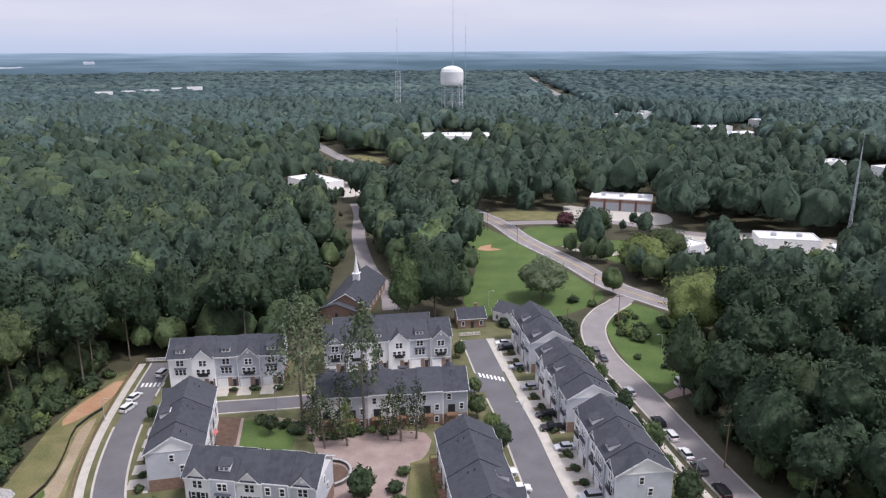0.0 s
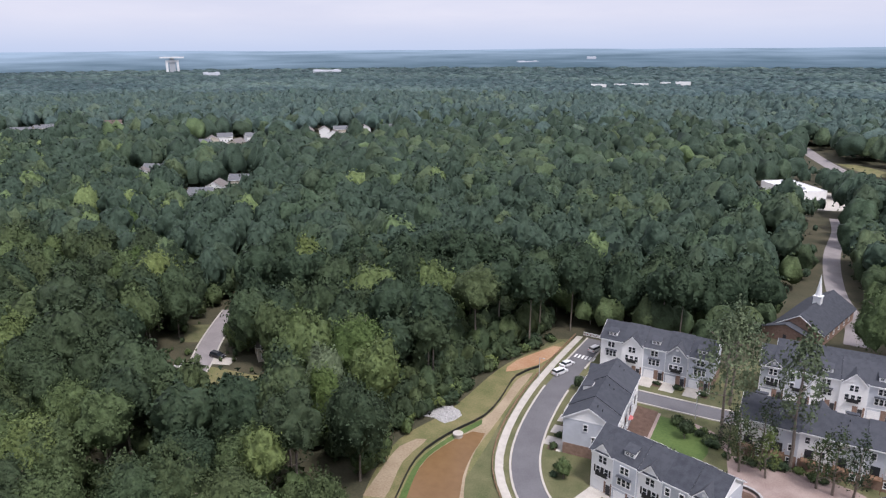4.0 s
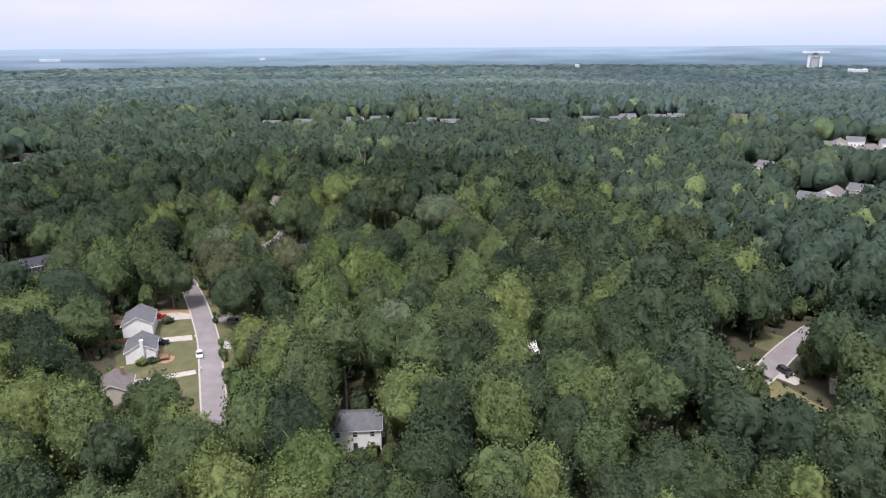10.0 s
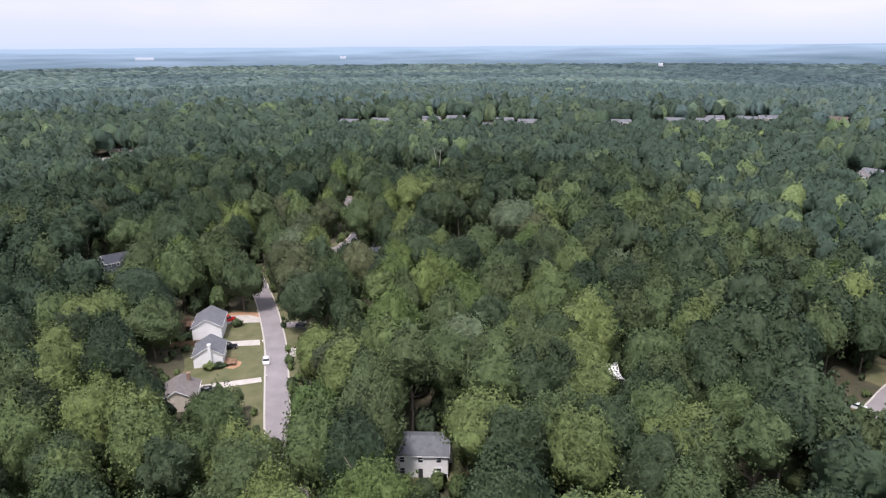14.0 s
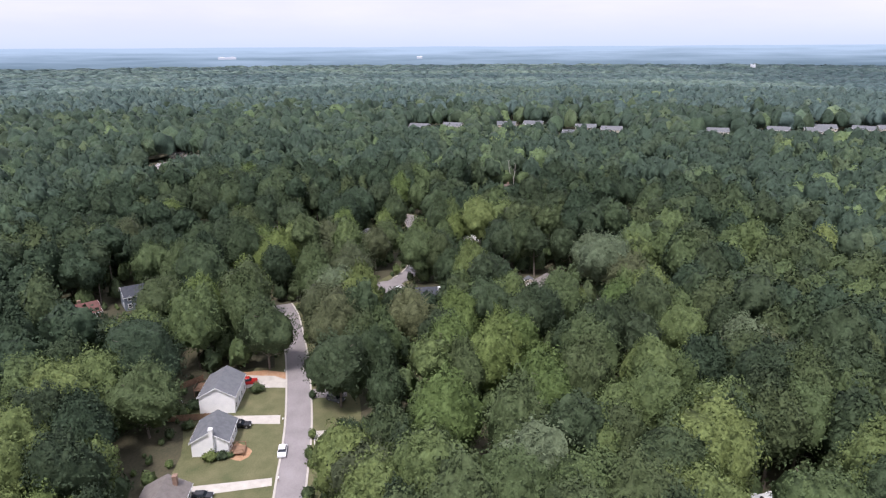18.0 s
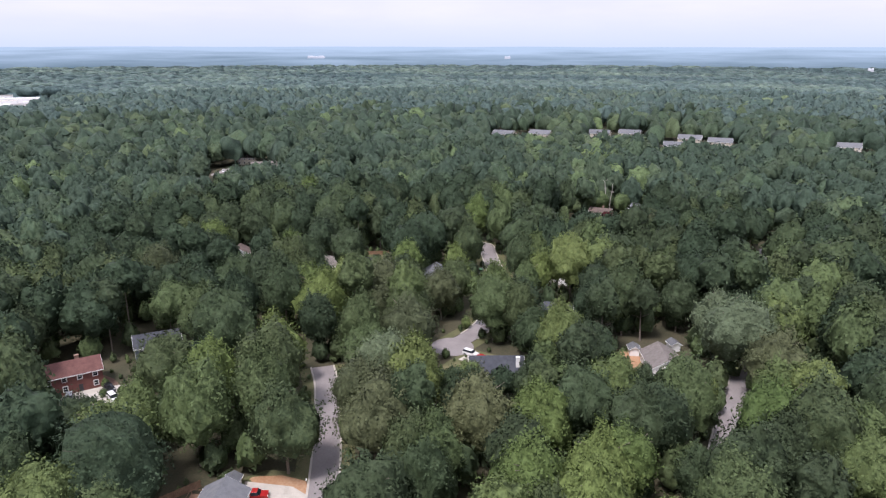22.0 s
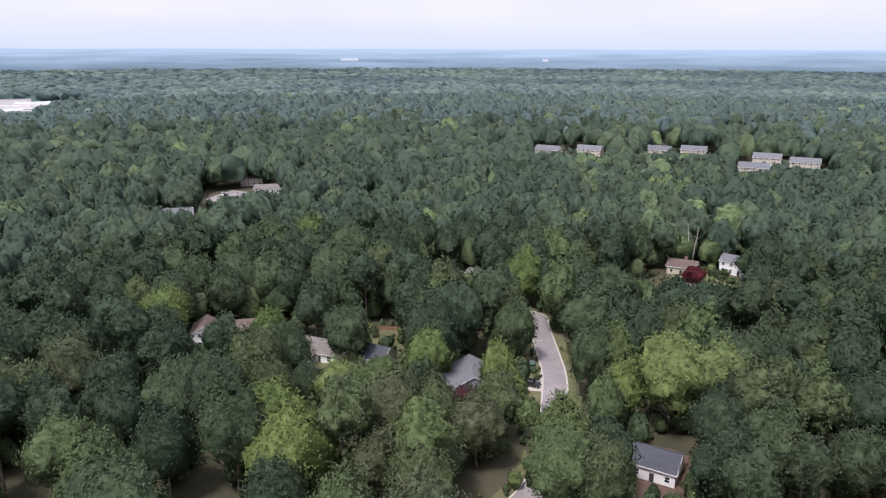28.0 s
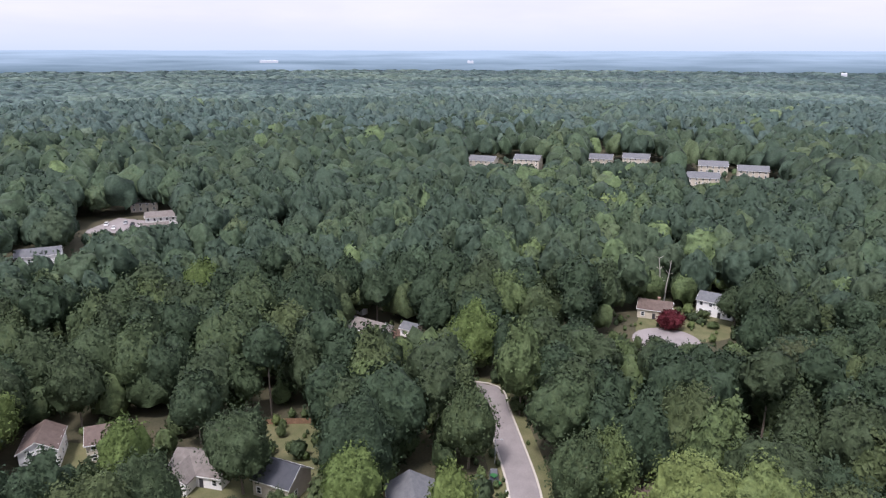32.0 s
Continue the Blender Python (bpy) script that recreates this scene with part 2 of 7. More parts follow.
GREENS = [(0, (0.033, 0.052, 0.030)), (0.18, (0.041, 0.057, 0.030)), (0.36, (0.045, 0.067, 0.034)), (0.52, (0.064, 0.084, 0.038)), (0.68, (0.068, 0.097, 0.042)),
          (0.85, (0.092, 0.124, 0.047)), (1, (0.124, 0.156, 0.053))]
# bluer, paler greens: haze painted into the leaves of the far woods
HAZED_FAR_GREENS = [(0.0, (0.057, 0.090, 0.092)), (0.5, (0.091, 0.134, 0.124)), (1.0, (0.139, 0.189, 0.150))]
M = {
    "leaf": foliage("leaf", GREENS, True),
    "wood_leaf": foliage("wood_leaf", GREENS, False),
    # the next three leaf colours carry painted haze, more of it with distance
    "hazed_middle_leaf": foliage("hazed_middle_leaf", [(0, (0.042, 0.065, 0.045)), (0.18, (0.050, 0.071, 0.042)), (0.36, (0.054, 0.084, 0.050)), (0.52, (0.078, 0.104, 0.054)), (0.68, (0.082, 0.120, 0.059)), (0.85, (0.109, 0.153, 0.065)), (1, (0.145, 0.190, 0.074))], False, grain=0.5, spread=0.7, sprig=0.9),
    "hazed_distant_leaf": foliage("hazed_distant_leaf", [(0, (0.064, 0.097, 0.087)), (0.18, (0.071, 0.100, 0.080)), (0.36, (0.063, 0.101, 0.085)), (0.52, (0.092, 0.123, 0.088)), (0.68, (0.087, 0.128, 0.086)), (0.85, (0.105, 0.147, 0.085)), (1, (0.137, 0.182, 0.098))], False, grain=0.4, spread=0.4, sprig=0.5),
    "hazed_far_leaf": foliage("hazed_far_leaf", HAZED_FAR_GREENS, False, grain=0.3, spread=0.35, sprig=0.3),
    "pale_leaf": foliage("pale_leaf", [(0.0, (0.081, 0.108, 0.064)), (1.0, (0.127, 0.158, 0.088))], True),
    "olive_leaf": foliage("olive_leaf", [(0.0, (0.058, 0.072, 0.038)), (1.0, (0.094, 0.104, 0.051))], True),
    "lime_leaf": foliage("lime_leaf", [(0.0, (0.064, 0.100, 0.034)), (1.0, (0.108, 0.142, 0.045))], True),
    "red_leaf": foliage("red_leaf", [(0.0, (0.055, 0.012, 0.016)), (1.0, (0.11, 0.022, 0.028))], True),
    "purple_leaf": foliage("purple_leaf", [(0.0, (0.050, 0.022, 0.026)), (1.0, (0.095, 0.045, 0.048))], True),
    "pale_bark": material("pale_grey_bark", (0.26, 0.24, 0.22), (0.42, 0.40, 0.37), 3.0, 0.95, bump=0.3),
    "bark": material("bark", (0.10, 0.085, 0.07), (0.24, 0.20, 0.17), 3.0, 0.95, bump=0.4),
    "floor": material("forest_floor", (0.036, 0.040, 0.022), (0.090, 0.078, 0.048), 0.12, 0.95, fine=14),
    "grass": material("grass", (0.050, 0.088, 0.022), (0.105, 0.152, 0.044), 0.09, 0.95, fine=18, bump=0.3),
    "worn_grass": material("worn_grass", (0.066, 0.082, 0.032), (0.165, 0.150, 0.080), 0.22, 0.95, fine=16, bump=0.3),
    "dry_grass": material("dry_grass", (0.082, 0.102, 0.034), (0.235, 0.195, 0.098), 0.16, 0.95, fine=16, bump=0.3),
    "clay": material("bare_clay", (0.30, 0.15, 0.075), (0.45, 0.30, 0.19), 0.12, 0.95, fine=14, bump=0.3),
    "pond": material("muddy_water", (0.15, 0.085, 0.035), (0.20, 0.12, 0.055), 0.08, 0.25, fine=6),
    "soil": material("dry_soil", (0.22, 0.165, 0.105), (0.37, 0.30, 0.21), 0.15, 0.95, fine=14, bump=0.3),
    "mulch": material("mulch", (0.07, 0.04, 0.03), (0.15, 0.10, 0.075), 0.7, 0.95, fine=9, bump=0.3),
    "gravel": material("pinkish_gravel", (0.22, 0.158, 0.142), (0.37, 0.295, 0.265), 0.25, 0.95, fine=16, bump=0.3),
    "asphalt": material("new_asphalt", (0.108, 0.104, 0.112), (0.160, 0.155, 0.163), 0.15, 0.9, fine=20, bump=0.15),
    "old_asphalt": material("worn_asphalt", (0.198, 0.178, 0.178), (0.29, 0.265, 0.262), 0.18, 0.92, fine=20, bump=0.15),
    "rubble": material("grey_rubble", (0.22, 0.215, 0.21), (0.52, 0.51, 0.50), 1.6, 0.95, fine=6, bump=0.3),
    "concrete": material("concrete", (0.37, 0.34, 0.30), (0.53, 0.495, 0.445), 0.5, 0.9, fine=14),
    "paint": material("road_paint", (0.62, 0.62, 0.60), (0.80, 0.80, 0.78), 0.9, 0.8),
    "shingle": material("charcoal_shingles", (0.032, 0.036, 0.046), (0.066, 0.070, 0.082), 0.9, 0.9, fine=7, bump=0.2, per_object=0.15),
    "grey_shingle": material("grey_shingles", (0.085, 0.09, 0.10), (0.155, 0.16, 0.17), 0.9, 0.9, fine=7, bump=0.2, per_object=0.12),
    "tan_shingle": material("tan_shingles", (0.125, 0.110, 0.102), (0.205, 0.185, 0.172), 0.9, 0.9, fine=7, bump=0.2),
    "brown_shingle": material("brown_shingles", (0.085, 0.062, 0.054), (0.15, 0.115, 0.10), 0.9, 0.9, fine=7, bump=0.2),
    "red_shingle": material("red_brown_shingles", (0.095, 0.045, 0.040), (0.16, 0.078, 0.068), 0.9, 0.9, fine=7, bump=0.2),
    "white_siding": material("white_siding", (0.72, 0.72, 0.72), (0.85, 0.84, 0.83), 0.6, 0.6, per_object=0.1),
    "blue_siding": material("pale_blue_grey_siding", (0.45, 0.47, 0.515), (0.575, 0.595, 0.64), 0.6, 0.6),
    "grey_siding": material("mid_grey_siding", (0.31, 0.33, 0.36), (0.42, 0.44, 0.47), 0.6, 0.6),
    "slate_siding": material("slate_blue_siding", (0.13, 0.155, 0.19), (0.19, 0.22, 0.26), 0.6, 0.6),
    "beige_siding": material("beige_siding", (0.45, 0.40, 0.33), (0.60, 0.55, 0.46), 0.6, 0.7),
    "red_siding": material("brick_red_walls", (0.12, 0.048, 0.042), (0.20, 0.085, 0.072), 0.8, 0.8),
    "brick": material("brown_brick", (0.19, 0.12, 0.09), (0.32, 0.22, 0.17), 1.6, 0.85, bump=0.2),
    "trim": material("white_trim", (0.74, 0.74, 0.74), (0.84, 0.84, 0.84), 0.8, 0.5),
    "white_roof": material("white_membrane_roof", (0.62, 0.62, 0.62), (0.80, 0.80, 0.79), 0.08, 0.7, fine=10),
    "door": material("dark_door", (0.03, 0.03, 0.035), (0.06, 0.06, 0.065), 1.0, 0.5),
    "timber": material("weathered_timber", (0.17, 0.10, 0.065), (0.30, 0.19, 0.12), 1.2, 0.9),
    "steel": material("painted_steel", (0.42, 0.44, 0.47), (0.55, 0.57, 0.60), 0.5, 0.5, 0.3),
    "black": material("black_metal", (0.015, 0.015, 0.017), (0.03, 0.03, 0.032), 2.0, 0.5),
    "tyre": material("tyre_rubber", (0.012, 0.012, 0.013), (0.025, 0.025, 0.025), 4.0, 0.85),
    "rim": material("alloy_rim", (0.35, 0.35, 0.36), (0.55, 0.55, 0.56), 4.0, 0.35, 0.8),
    "lamp_red": material("red_lens", (0.25, 0.01, 0.01), (0.40, 0.02, 0.02), 4.0, 0.2),
    "lamp_clear": material("clear_lens", (0.60, 0.60, 0.60), (0.80, 0.80, 0.80), 4.0, 0.15),
    "wall_stone": material("dark_wall_stone", (0.07, 0.06, 0.055), (0.15, 0.13, 0.12), 1.4, 0.9, bump=0.3, per_object=0.3),
    "tractor_green": material("green_tractor_paint", (0.02, 0.10, 0.03), (0.03, 0.14, 0.045), 1.5, 0.4),
    "yellow_paint": material("yellow_wheel_paint", (0.50, 0.36, 0.03), (0.60, 0.45, 0.06), 2.0, 0.5),
    "umbrella": material("faded_red_canvas", (0.40, 0.10, 0.10), (0.55, 0.20, 0.19), 1.5, 0.9),
}
for key, colour in {"white": (0.75, 0.75, 0.75), "silver": (0.42, 0.43, 0.45), "black": (0.012, 0.012, 0.014), "grey": (0.10, 0.105, 0.115),
                    "red": (0.35, 0.02, 0.02), "blue": (0.03, 0.06, 0.13), "orange": (0.50, 0.12, 0.03)}.items():
    M["car_" + key] = material(key + "_car_paint", tuple(c * 0.9 for c in colour), colour, 1.0, 0.25, 0.0, spec=0.6)
glass = bpy.data.materials.new("dark_window_glass")
glass.use_nodes = True
gp = glass.node_tree.nodes["Principled BSDF"]
gp.inputs["Base Color"].default_value, gp.inputs["Roughness"].default_value = (0.02, 0.025, 0.032, 1), 0.08
M["glass"] = glass


# ---- mesh helpers ----
class Shape:
    """Gathers vertices and faces of one part."""

    def __init__(self):
        self.v, self.f = [], []

    def add(self, verts, faces):
        k = len(self.v)
        self.v += [tuple(p) for p in verts]
        self.f += [tuple(i + k for i in q) for q in faces]
        return self

    def box(self, x0, x1, y0, y1, z0, z1):
        return self.add([(x, y, z) for z in (z0, z1) for y in (y0, y1) for x in (x0, x1)],
                        [(0, 2, 3, 1), (4, 5, 7, 6), (0, 1, 5, 4), (1, 3, 7, 5), (3, 2, 6, 7), (2, 0, 4, 6)])

    def prism(self, outline, z0, z1):
        n = len(outline)
        return self.add([(x, y, z0) for x, y in outline] + [(x, y, z1) for x, y in outline],
                        [tuple(range(n))[::-1], tuple(range(n, 2 * n))] + [(i, (i + 1) % n, n + (i + 1) % n, n + i) for i in range(n)])

    def along_x(self, profile, x0, x1):
        """A profile of (y, z) drawn out along x."""
        n = len(profile)
        return self.add([(x0, y, z) for y, z in profile] + [(x1, y, z) for y, z in profile],
                        [tuple(range(n)), tuple(range(n, 2 * n))[::-1]] + [(i, n + i, n + (i + 1) % n, (i + 1) % n) for i in range(n)])

    def along_y(self, profile, y0, y1):
        """A profile of (x, z) drawn out along y."""
        n = len(profile)
        return self.add([(x, y0, z) for x, z in profile] + [(x, y1, z) for x, z in profile],
                        [tuple(range(n))[::-1], tuple(range(n, 2 * n))] + [(i, (i + 1) % n, n + (i + 1) % n, n + i) for i in range(n)])

    def tube(self, a, b, ra, rb, sides=7):
        a, b = Vector(a), Vector(b)
        q = (b - a).to_track_quat("Z", "Y")
        ring = [(math.cos(2 * math.pi * i / sides), math.sin(2 * math.pi * i / sides)) for i in range(sides)]
        pts = [a + q @ Vector((c * ra, s * ra, 0)) for c, s in ring] + [b + q @ Vector((c * rb, s * rb, 0)) for c, s in ring]
        return self.add(pts, [tuple(range(sides))[::-1], tuple(range(sides, 2 * sides))] +
                        [(i, (i + 1) % sides, sides + (i + 1) % sides, sides + i) for i in range(sides)])

    def mesh(self, name, mat):
        me = bpy.data.meshes.new(name)
        me.from_pydata(self.v, [], self.f)
        me.materials.append(M[mat] if isinstance(mat, str) else mat)
        bm = bmesh.new()
        bm.from_mesh(me)
        bmesh.ops.recalc_face_normals(bm, faces=bm.faces)
        bm.to_mesh(me)
        bm.free()
        return me


def part(name, shape, mat, parent, label="", at=None):
    """One mesh object under a thing or under a part. shape: a Shape, or a mesh that is shared."""
    ob = new(name, shape if isinstance(shape, bpy.types.Mesh) else shape.mesh(name, mat))
    ob.parent = parent
    if at is not None:
        ob.matrix_basis = at
    return tagged(ob, label)


def thing(name, label, category, m, group="", kind=""):
    ob = new(name)
    ob.matrix_basis = m
    return tagged(ob, label, category, group, kind)


def solid(name, shape, mat, label, category, group="", kind="", m=None):
    ob = new(name, shape.mesh(name, mat))
    if m is not None:
        ob.matrix_basis = m
    return tagged(ob, label, category, group, kind)


def smooth_line(points, step=4.0):
    """Points along a rounded line through the given ones (Catmull-Rom)."""
    p = [Vector(q).to_2d() for q in points]
    p = [2 * p[0] - p[1]] + p + [2 * p[-1] - p[-2]]
    out = []
    for a, b, c, d in zip(p, p[1:], p[2:], p[3:]):
        n = max(1, int((c - b).length / step))
        for i in range(n):
            t = i / n
            out.append(0.5 * (2 * b + (c - a) * t + (2 * a - 5 * b + 4 * c - d) * t * t + (3 * b - a - 3 * c + d) * t ** 3))
    return out + [p[-2]]


def strip(points, left, right, z0, z1, step=4.0):
    """A band along a line, from offset left to offset right of it (positive: to the right), with sides."""
    line, s = smooth_line(points, step), Shape()
    rows = []
    for i, q in enumerate(line):
        d = (line[min(i + 1, len(line) - 1)] - line[max(i - 1, 0)]).normalized()
        r = Vector((d.y, -d.x))
        rows.append((q + r * left, q + r * right))
    n = len(rows)
    verts = [(*a, z1) for a, b in rows] + [(*b, z1) for a, b in rows] + [(*a, z0) for a, b in rows] + [(*b, z0) for a, b in rows]
    faces = []
    for i in range(n - 1):
        faces += [(i, i + 1, n + i + 1, n + i), (i, 2 * n + i, 2 * n + i + 1, i + 1), (n + i, n + i + 1, 3 * n + i + 1, 3 * n + i)]
    return s.add(verts, faces)


def inside(x, y, poly):
    hit, n = False, len(poly)
    for i in range(n):
        (x0, y0), (x1, y1) = poly[i], poly[(i + 1) % n]
        if (y0 > y) != (y1 > y) and x < (x1 - x0) * (y - y0) / (y1 - y0) + x0:
            hit = not hit
    return hit


def near_line(x, y, points):
    best = 1e9
    for (x0, y0), (x1, y1) in zip(points, points[1:]):
        dx, dy = x1 - x0, y1 - y0
        t = min(1, max(0, ((x - x0) * dx + (y - y0) * dy) / (dx * dx + dy * dy)))
        best = min(best, math.hypot(x - x0 - t * dx, y - y0 - t * dy))
    return best


# ---- the plan: roads, clearings ----
ROADS = {  # name: (line, width, surface)
    "main_road": ([(-8, 440), (6, 400), (28, 353), (38.5, 317), (54, 280), (64, 251), (74, 236), (92, 214), (120, 190), (160, 165)], 11.0, "old_asphalt"),
    "side_street": ([(68, 240), (62, 231), (54, 221), (48, 207), (47, 188), (51, 167), (54.5, 146), (59, 120), (66, 92), (72, 60)], 7.2, "old_asphalt"),
    "townhouse_street": ([(9.3, 199), (13.5, 170), (17.5, 146), (20.5, 122), (26, 88)], 7.6, "asphalt"),
    "loop_street": ([(-81, 183), (-78.1, 162), (-74.4, 142), (-69.1, 124), (-62.8, 111.3), (-54, 102.3), (-40, 96), (-20, 92), (0, 89), (24, 88)], 5.9, "asphalt"),
    "cross_street": ([(-76, 155), (-57, 156.6), (-33, 160.2), (-10, 164.4), (11, 168)], 6.0, "asphalt"),
    "church_drive": ([(-52, 400), (-46, 370), (-42, 330), (-37, 300), (-30, 270), (-21, 245), (-18, 225)], 6.5, "old_asphalt"),
    "far_street": ([(-125, 680), (-101, 618), (-64, 538), (-35, 503), (10, 470)], 11.0, "old_asphalt"),
    "loop_road": ([(30, 350), (48, 352), (70, 352), (92, 350), (118, 330), (140, 318)], 8.0, "old_asphalt"),
    "north_street": ([(-276, -92), (-264, -85), (-237, -72.8), (-213, -63.5), (-195, -57.3), (-175, -51.6), (-149, -44), (-128, -36), (-110, -30)], 5.9, "old_asphalt"),
    "middle_street": ([(-407, -96), (-411, -84), (-411, -74), (-402, -70.8), (-386, -65.5), (-368, -60), (-350, -57), (-330, -54), (-314, -55), (-300, -60)], 6.2, "old_asphalt"),
    "south_street": ([(-440, 56), (-428, 51), (-412, 43), (-395, 38), (-378, 37)], 6.8, "old_asphalt"),
    "lower_street": ([(-379, 37), (-368, 36), (-335, 29), (-304, 23), (-264, 14), (-235, 9)], 6.2, "old_asphalt"),
    "short_street": ([(-192, 131), (-182, 119), (-173, 109), (-163.5, 99.5), (-152, 86)], 6.2, "old_asphalt"),
    "long_road": ([(300, 2500), (258, 1900), (238, 1480), (214, 1200), (211, 950), (228, 790), (258, 620), (270, 520)], 14.0, "old_asphalt"),
}
BULBS = {"turning_circle": [(-299, -60, 6.6), (-456, -24, 10.5), (-433, 53, 8.0)]}
CLEAR = {  # open ground: outline, surface
    "courtyard": ([(-93, 176), (-95, 152), (-91, 122), (-92, 104), (-84, 86), (-70, 64), (60, 60), (66, 110), (57, 160), (44, 190), (38, 216), (4, 224), (-46, 206), (-44, 188), (-78, 186)], None),
    "church_yard": ([(-44, 256), (-40, 206), (-4, 202), (4, 224), (-12, 236), (-16, 262)], None),
    "field": ([(17, 350), (32, 318), (47, 277), (56, 250), (58, 236), (44, 222), (34, 217), (14, 219), (7, 232), (12, 262), (15, 296), (8, 330)], "grass"),
    "road_verge": ([(64, 232), (55, 217), (52, 206), (52, 188), (56, 164), (66, 168), (78, 186), (80, 206), (72, 226)], "grass"),
    "island_lawn": ([(41, 322), (40, 338), (52, 344), (66, 338), (68, 318), (58, 306), (50, 306)], "grass"),
    "far_verge": ([(70, 286), (62, 300), (78, 316), (100, 306), (96, 276), (84, 262)], "grass"),
    "bare_verge": ([(20, 372), (30, 358), (74, 360), (72, 372), (40, 380)], "dry_grass"),
    "yard_left": ([(-227, -70), (-227, -82), (-213, -89), (-198, -87), (-183, -80), (-166, -76), (-160, -66), (-164, -52), (-178, -56), (-200, -63)], "grass"),
    "yard_right": ([(-220, -59), (-217, -49), (-192, -42), (-182, -46), (-186, -50), (-205, -57)], "grass"),
    "yard_white": ([(-146, -28), (-146, -3), (-131, -1), (-129, -28)], "grass"),
    "yard_east": ([(-168, 92), (-160, 100), (-146, 104), (-128, 112), (-124, 102), (-144, 92), (-156, 84)], "dry_grass"),
    "yard_short": ([(-192, 114), (-186, 119), (-177, 108), (-181, 105)], "grass"),
    "yard_fenced": ([(-310, -12), (-290, -12), (-290, 9), (-304, 12), (-314, 2)], "grass"),
    "yard_corner": ([(-299, -54), (-284, -60), (-272, -57), (-274, -42), (-292, -36)], "grass"),
    "yard_red": ([(-256, -160), (-254, -144), (-244, -132), (-236, -138), (-240, -156)], "mulch"),
    "yard_blue": ([(-276, -148), (-278, -126), (-270, -104), (-262, -112), (-262, -138)], "grass"),
    "yard_beige": ([(-384, -127), (-383, -108), (-356, -104), (-342, -116), (-344, -130), (-360, -136)], "grass"),
    "yard_slate": ([(-366, -84), (-372, -65), (-346, -61), (-344, -84)], "grass"),
    "yard_far": ([(-484, -30), (-492, 2), (-472, 2), (-458, -10), (-458, -32)], "grass"),
    "yard_west": ([(-364, -170), (-364, -150), (-350, -150), (-348, -168)], "grass"),
    "yard_mid": ([(-446, -122), (-446, -100), (-434, -100), (-432, -122)], "mulch"),
    "yard_small": ([(-340, -40), (-338, -24), (-320, -24), (-318, -40)], "mulch"),
    "yard_motor": ([(66, 364), (70, 392), (84, 386), (117, 374), (122, 362), (116, 348), (98, 346)], "concrete"),
    "yard_works": ([(92, 276), (92, 312), (140, 330), (190, 310), (180, 270), (120, 262)], "concrete"),
    "yard_hall": ([(-34, 660), (-34, 700), (60, 700), (56, 650)], "concrete"),
    "yard_store": ([(-112, 420), (-116, 464), (-70, 474), (-54, 422)], "concrete"),
    "yard_long": ([(-482, -286), (-474, -262), (-462, -262), (-462, -282)], "old_asphalt"),
    "yard_lot": ([(-566, -302), (-560, -276), (-540, -276), (-534, -298)], "old_asphalt"),
    "yard_flats": ([(-746, 136), (-716, 140), (-712, 200), (-742, 204)], "old_asphalt"),
    "far_bank": ([(-84, 596), (-52, 552), (-44, 566), (-70, 600)], "dry_grass"),
}
SURFACES = {"grass": ("lawn", "mown green lawn with paler worn patches"), "dry_grass": ("dry_verge", "dry yellowish grass on open ground"),
            "mulch": ("bare_yard", "brown leaf litter and mulch in a yard"), "concrete": ("concrete_yard", "pale concrete yard beside a low building"),
            "old_asphalt": ("parking_lot", "worn grey asphalt parking lot")}


def rise(r):
    """The height of the land: flat, then raised slowly so that the skyline fits the camera's horizon."""
    t = min(1, max(0, (r - 2600) / 2200))
    return 60 * t ** 1.3 - 8 * min(1, t * 8)


CX, CY = -120.0, -20.0
rings = [0, 60, 120, 200, 300, 450, 650, 900, 1200, 1600, 2100, 2600, 3000, 3300, 3600, 3900, 4200, 4500, 4800]
g, spokes = Shape(), 96
g.v = [(CX + r * math.sin(a), CY + r * math.cos(a), rise(r)) for r in rings[1:] for a in (2 * math.pi * i / spokes for i in range(spokes))] + [(CX, CY, 0)]
for k in range(len(rings) - 2):
    g.f += [(k * spokes + i, k * spokes + (i + 1) % spokes, (k + 1) * spokes + (i + 1) % spokes, (k + 1) * spokes + i) for i in range(spokes)]
g.f += [(len(g.v) - 1, (i + 1) % spokes, i) for i in range(spokes)]
solid("ground", g, "floor", "dark leaf-littered forest floor reaching the horizon", "ground", kind="structure")

for level, (name, (line, width, surface)) in enumerate(ROADS.items()):
    far = name in ("far_street", "long_road", "main_road", "loop_road", "church_drive")
    h = width / 2
    solid(name, strip(line, -h, h, 0.0, 0.055 + 0.002 * level), surface, "dark new asphalt street with concrete kerbs" if surface == "asphalt" else "worn pale grey asphalt road between woods and yards", "road", kind="structure")
    if not far:
        others = [(l, w) for other, (l, w, _) in ROADS.items() if other != name]
        for a, b in ((-h - 0.45, -h), (h, h + 0.45)):
            run, pts = [], smooth_line(line, 2.0)
            for q in pts + [None]:
                blocked = q is None or any(near_line(q.x, q.y, l) < w / 2 + h + 0.3 for l, w in others) or any(math.hypot(q.x - bx, q.y - by) < br + 1 for bx, by, br in BULBS["turning_circle"])
                if not blocked:
                    run.append(tuple(q))
                elif len(run) > 3:
                    solid("kerb", strip(run, a, b, 0.0, 0.19), "concrete", "pale concrete kerb along the street", "kerb", kind="structure")
                    run = []
                else:
                    run = []
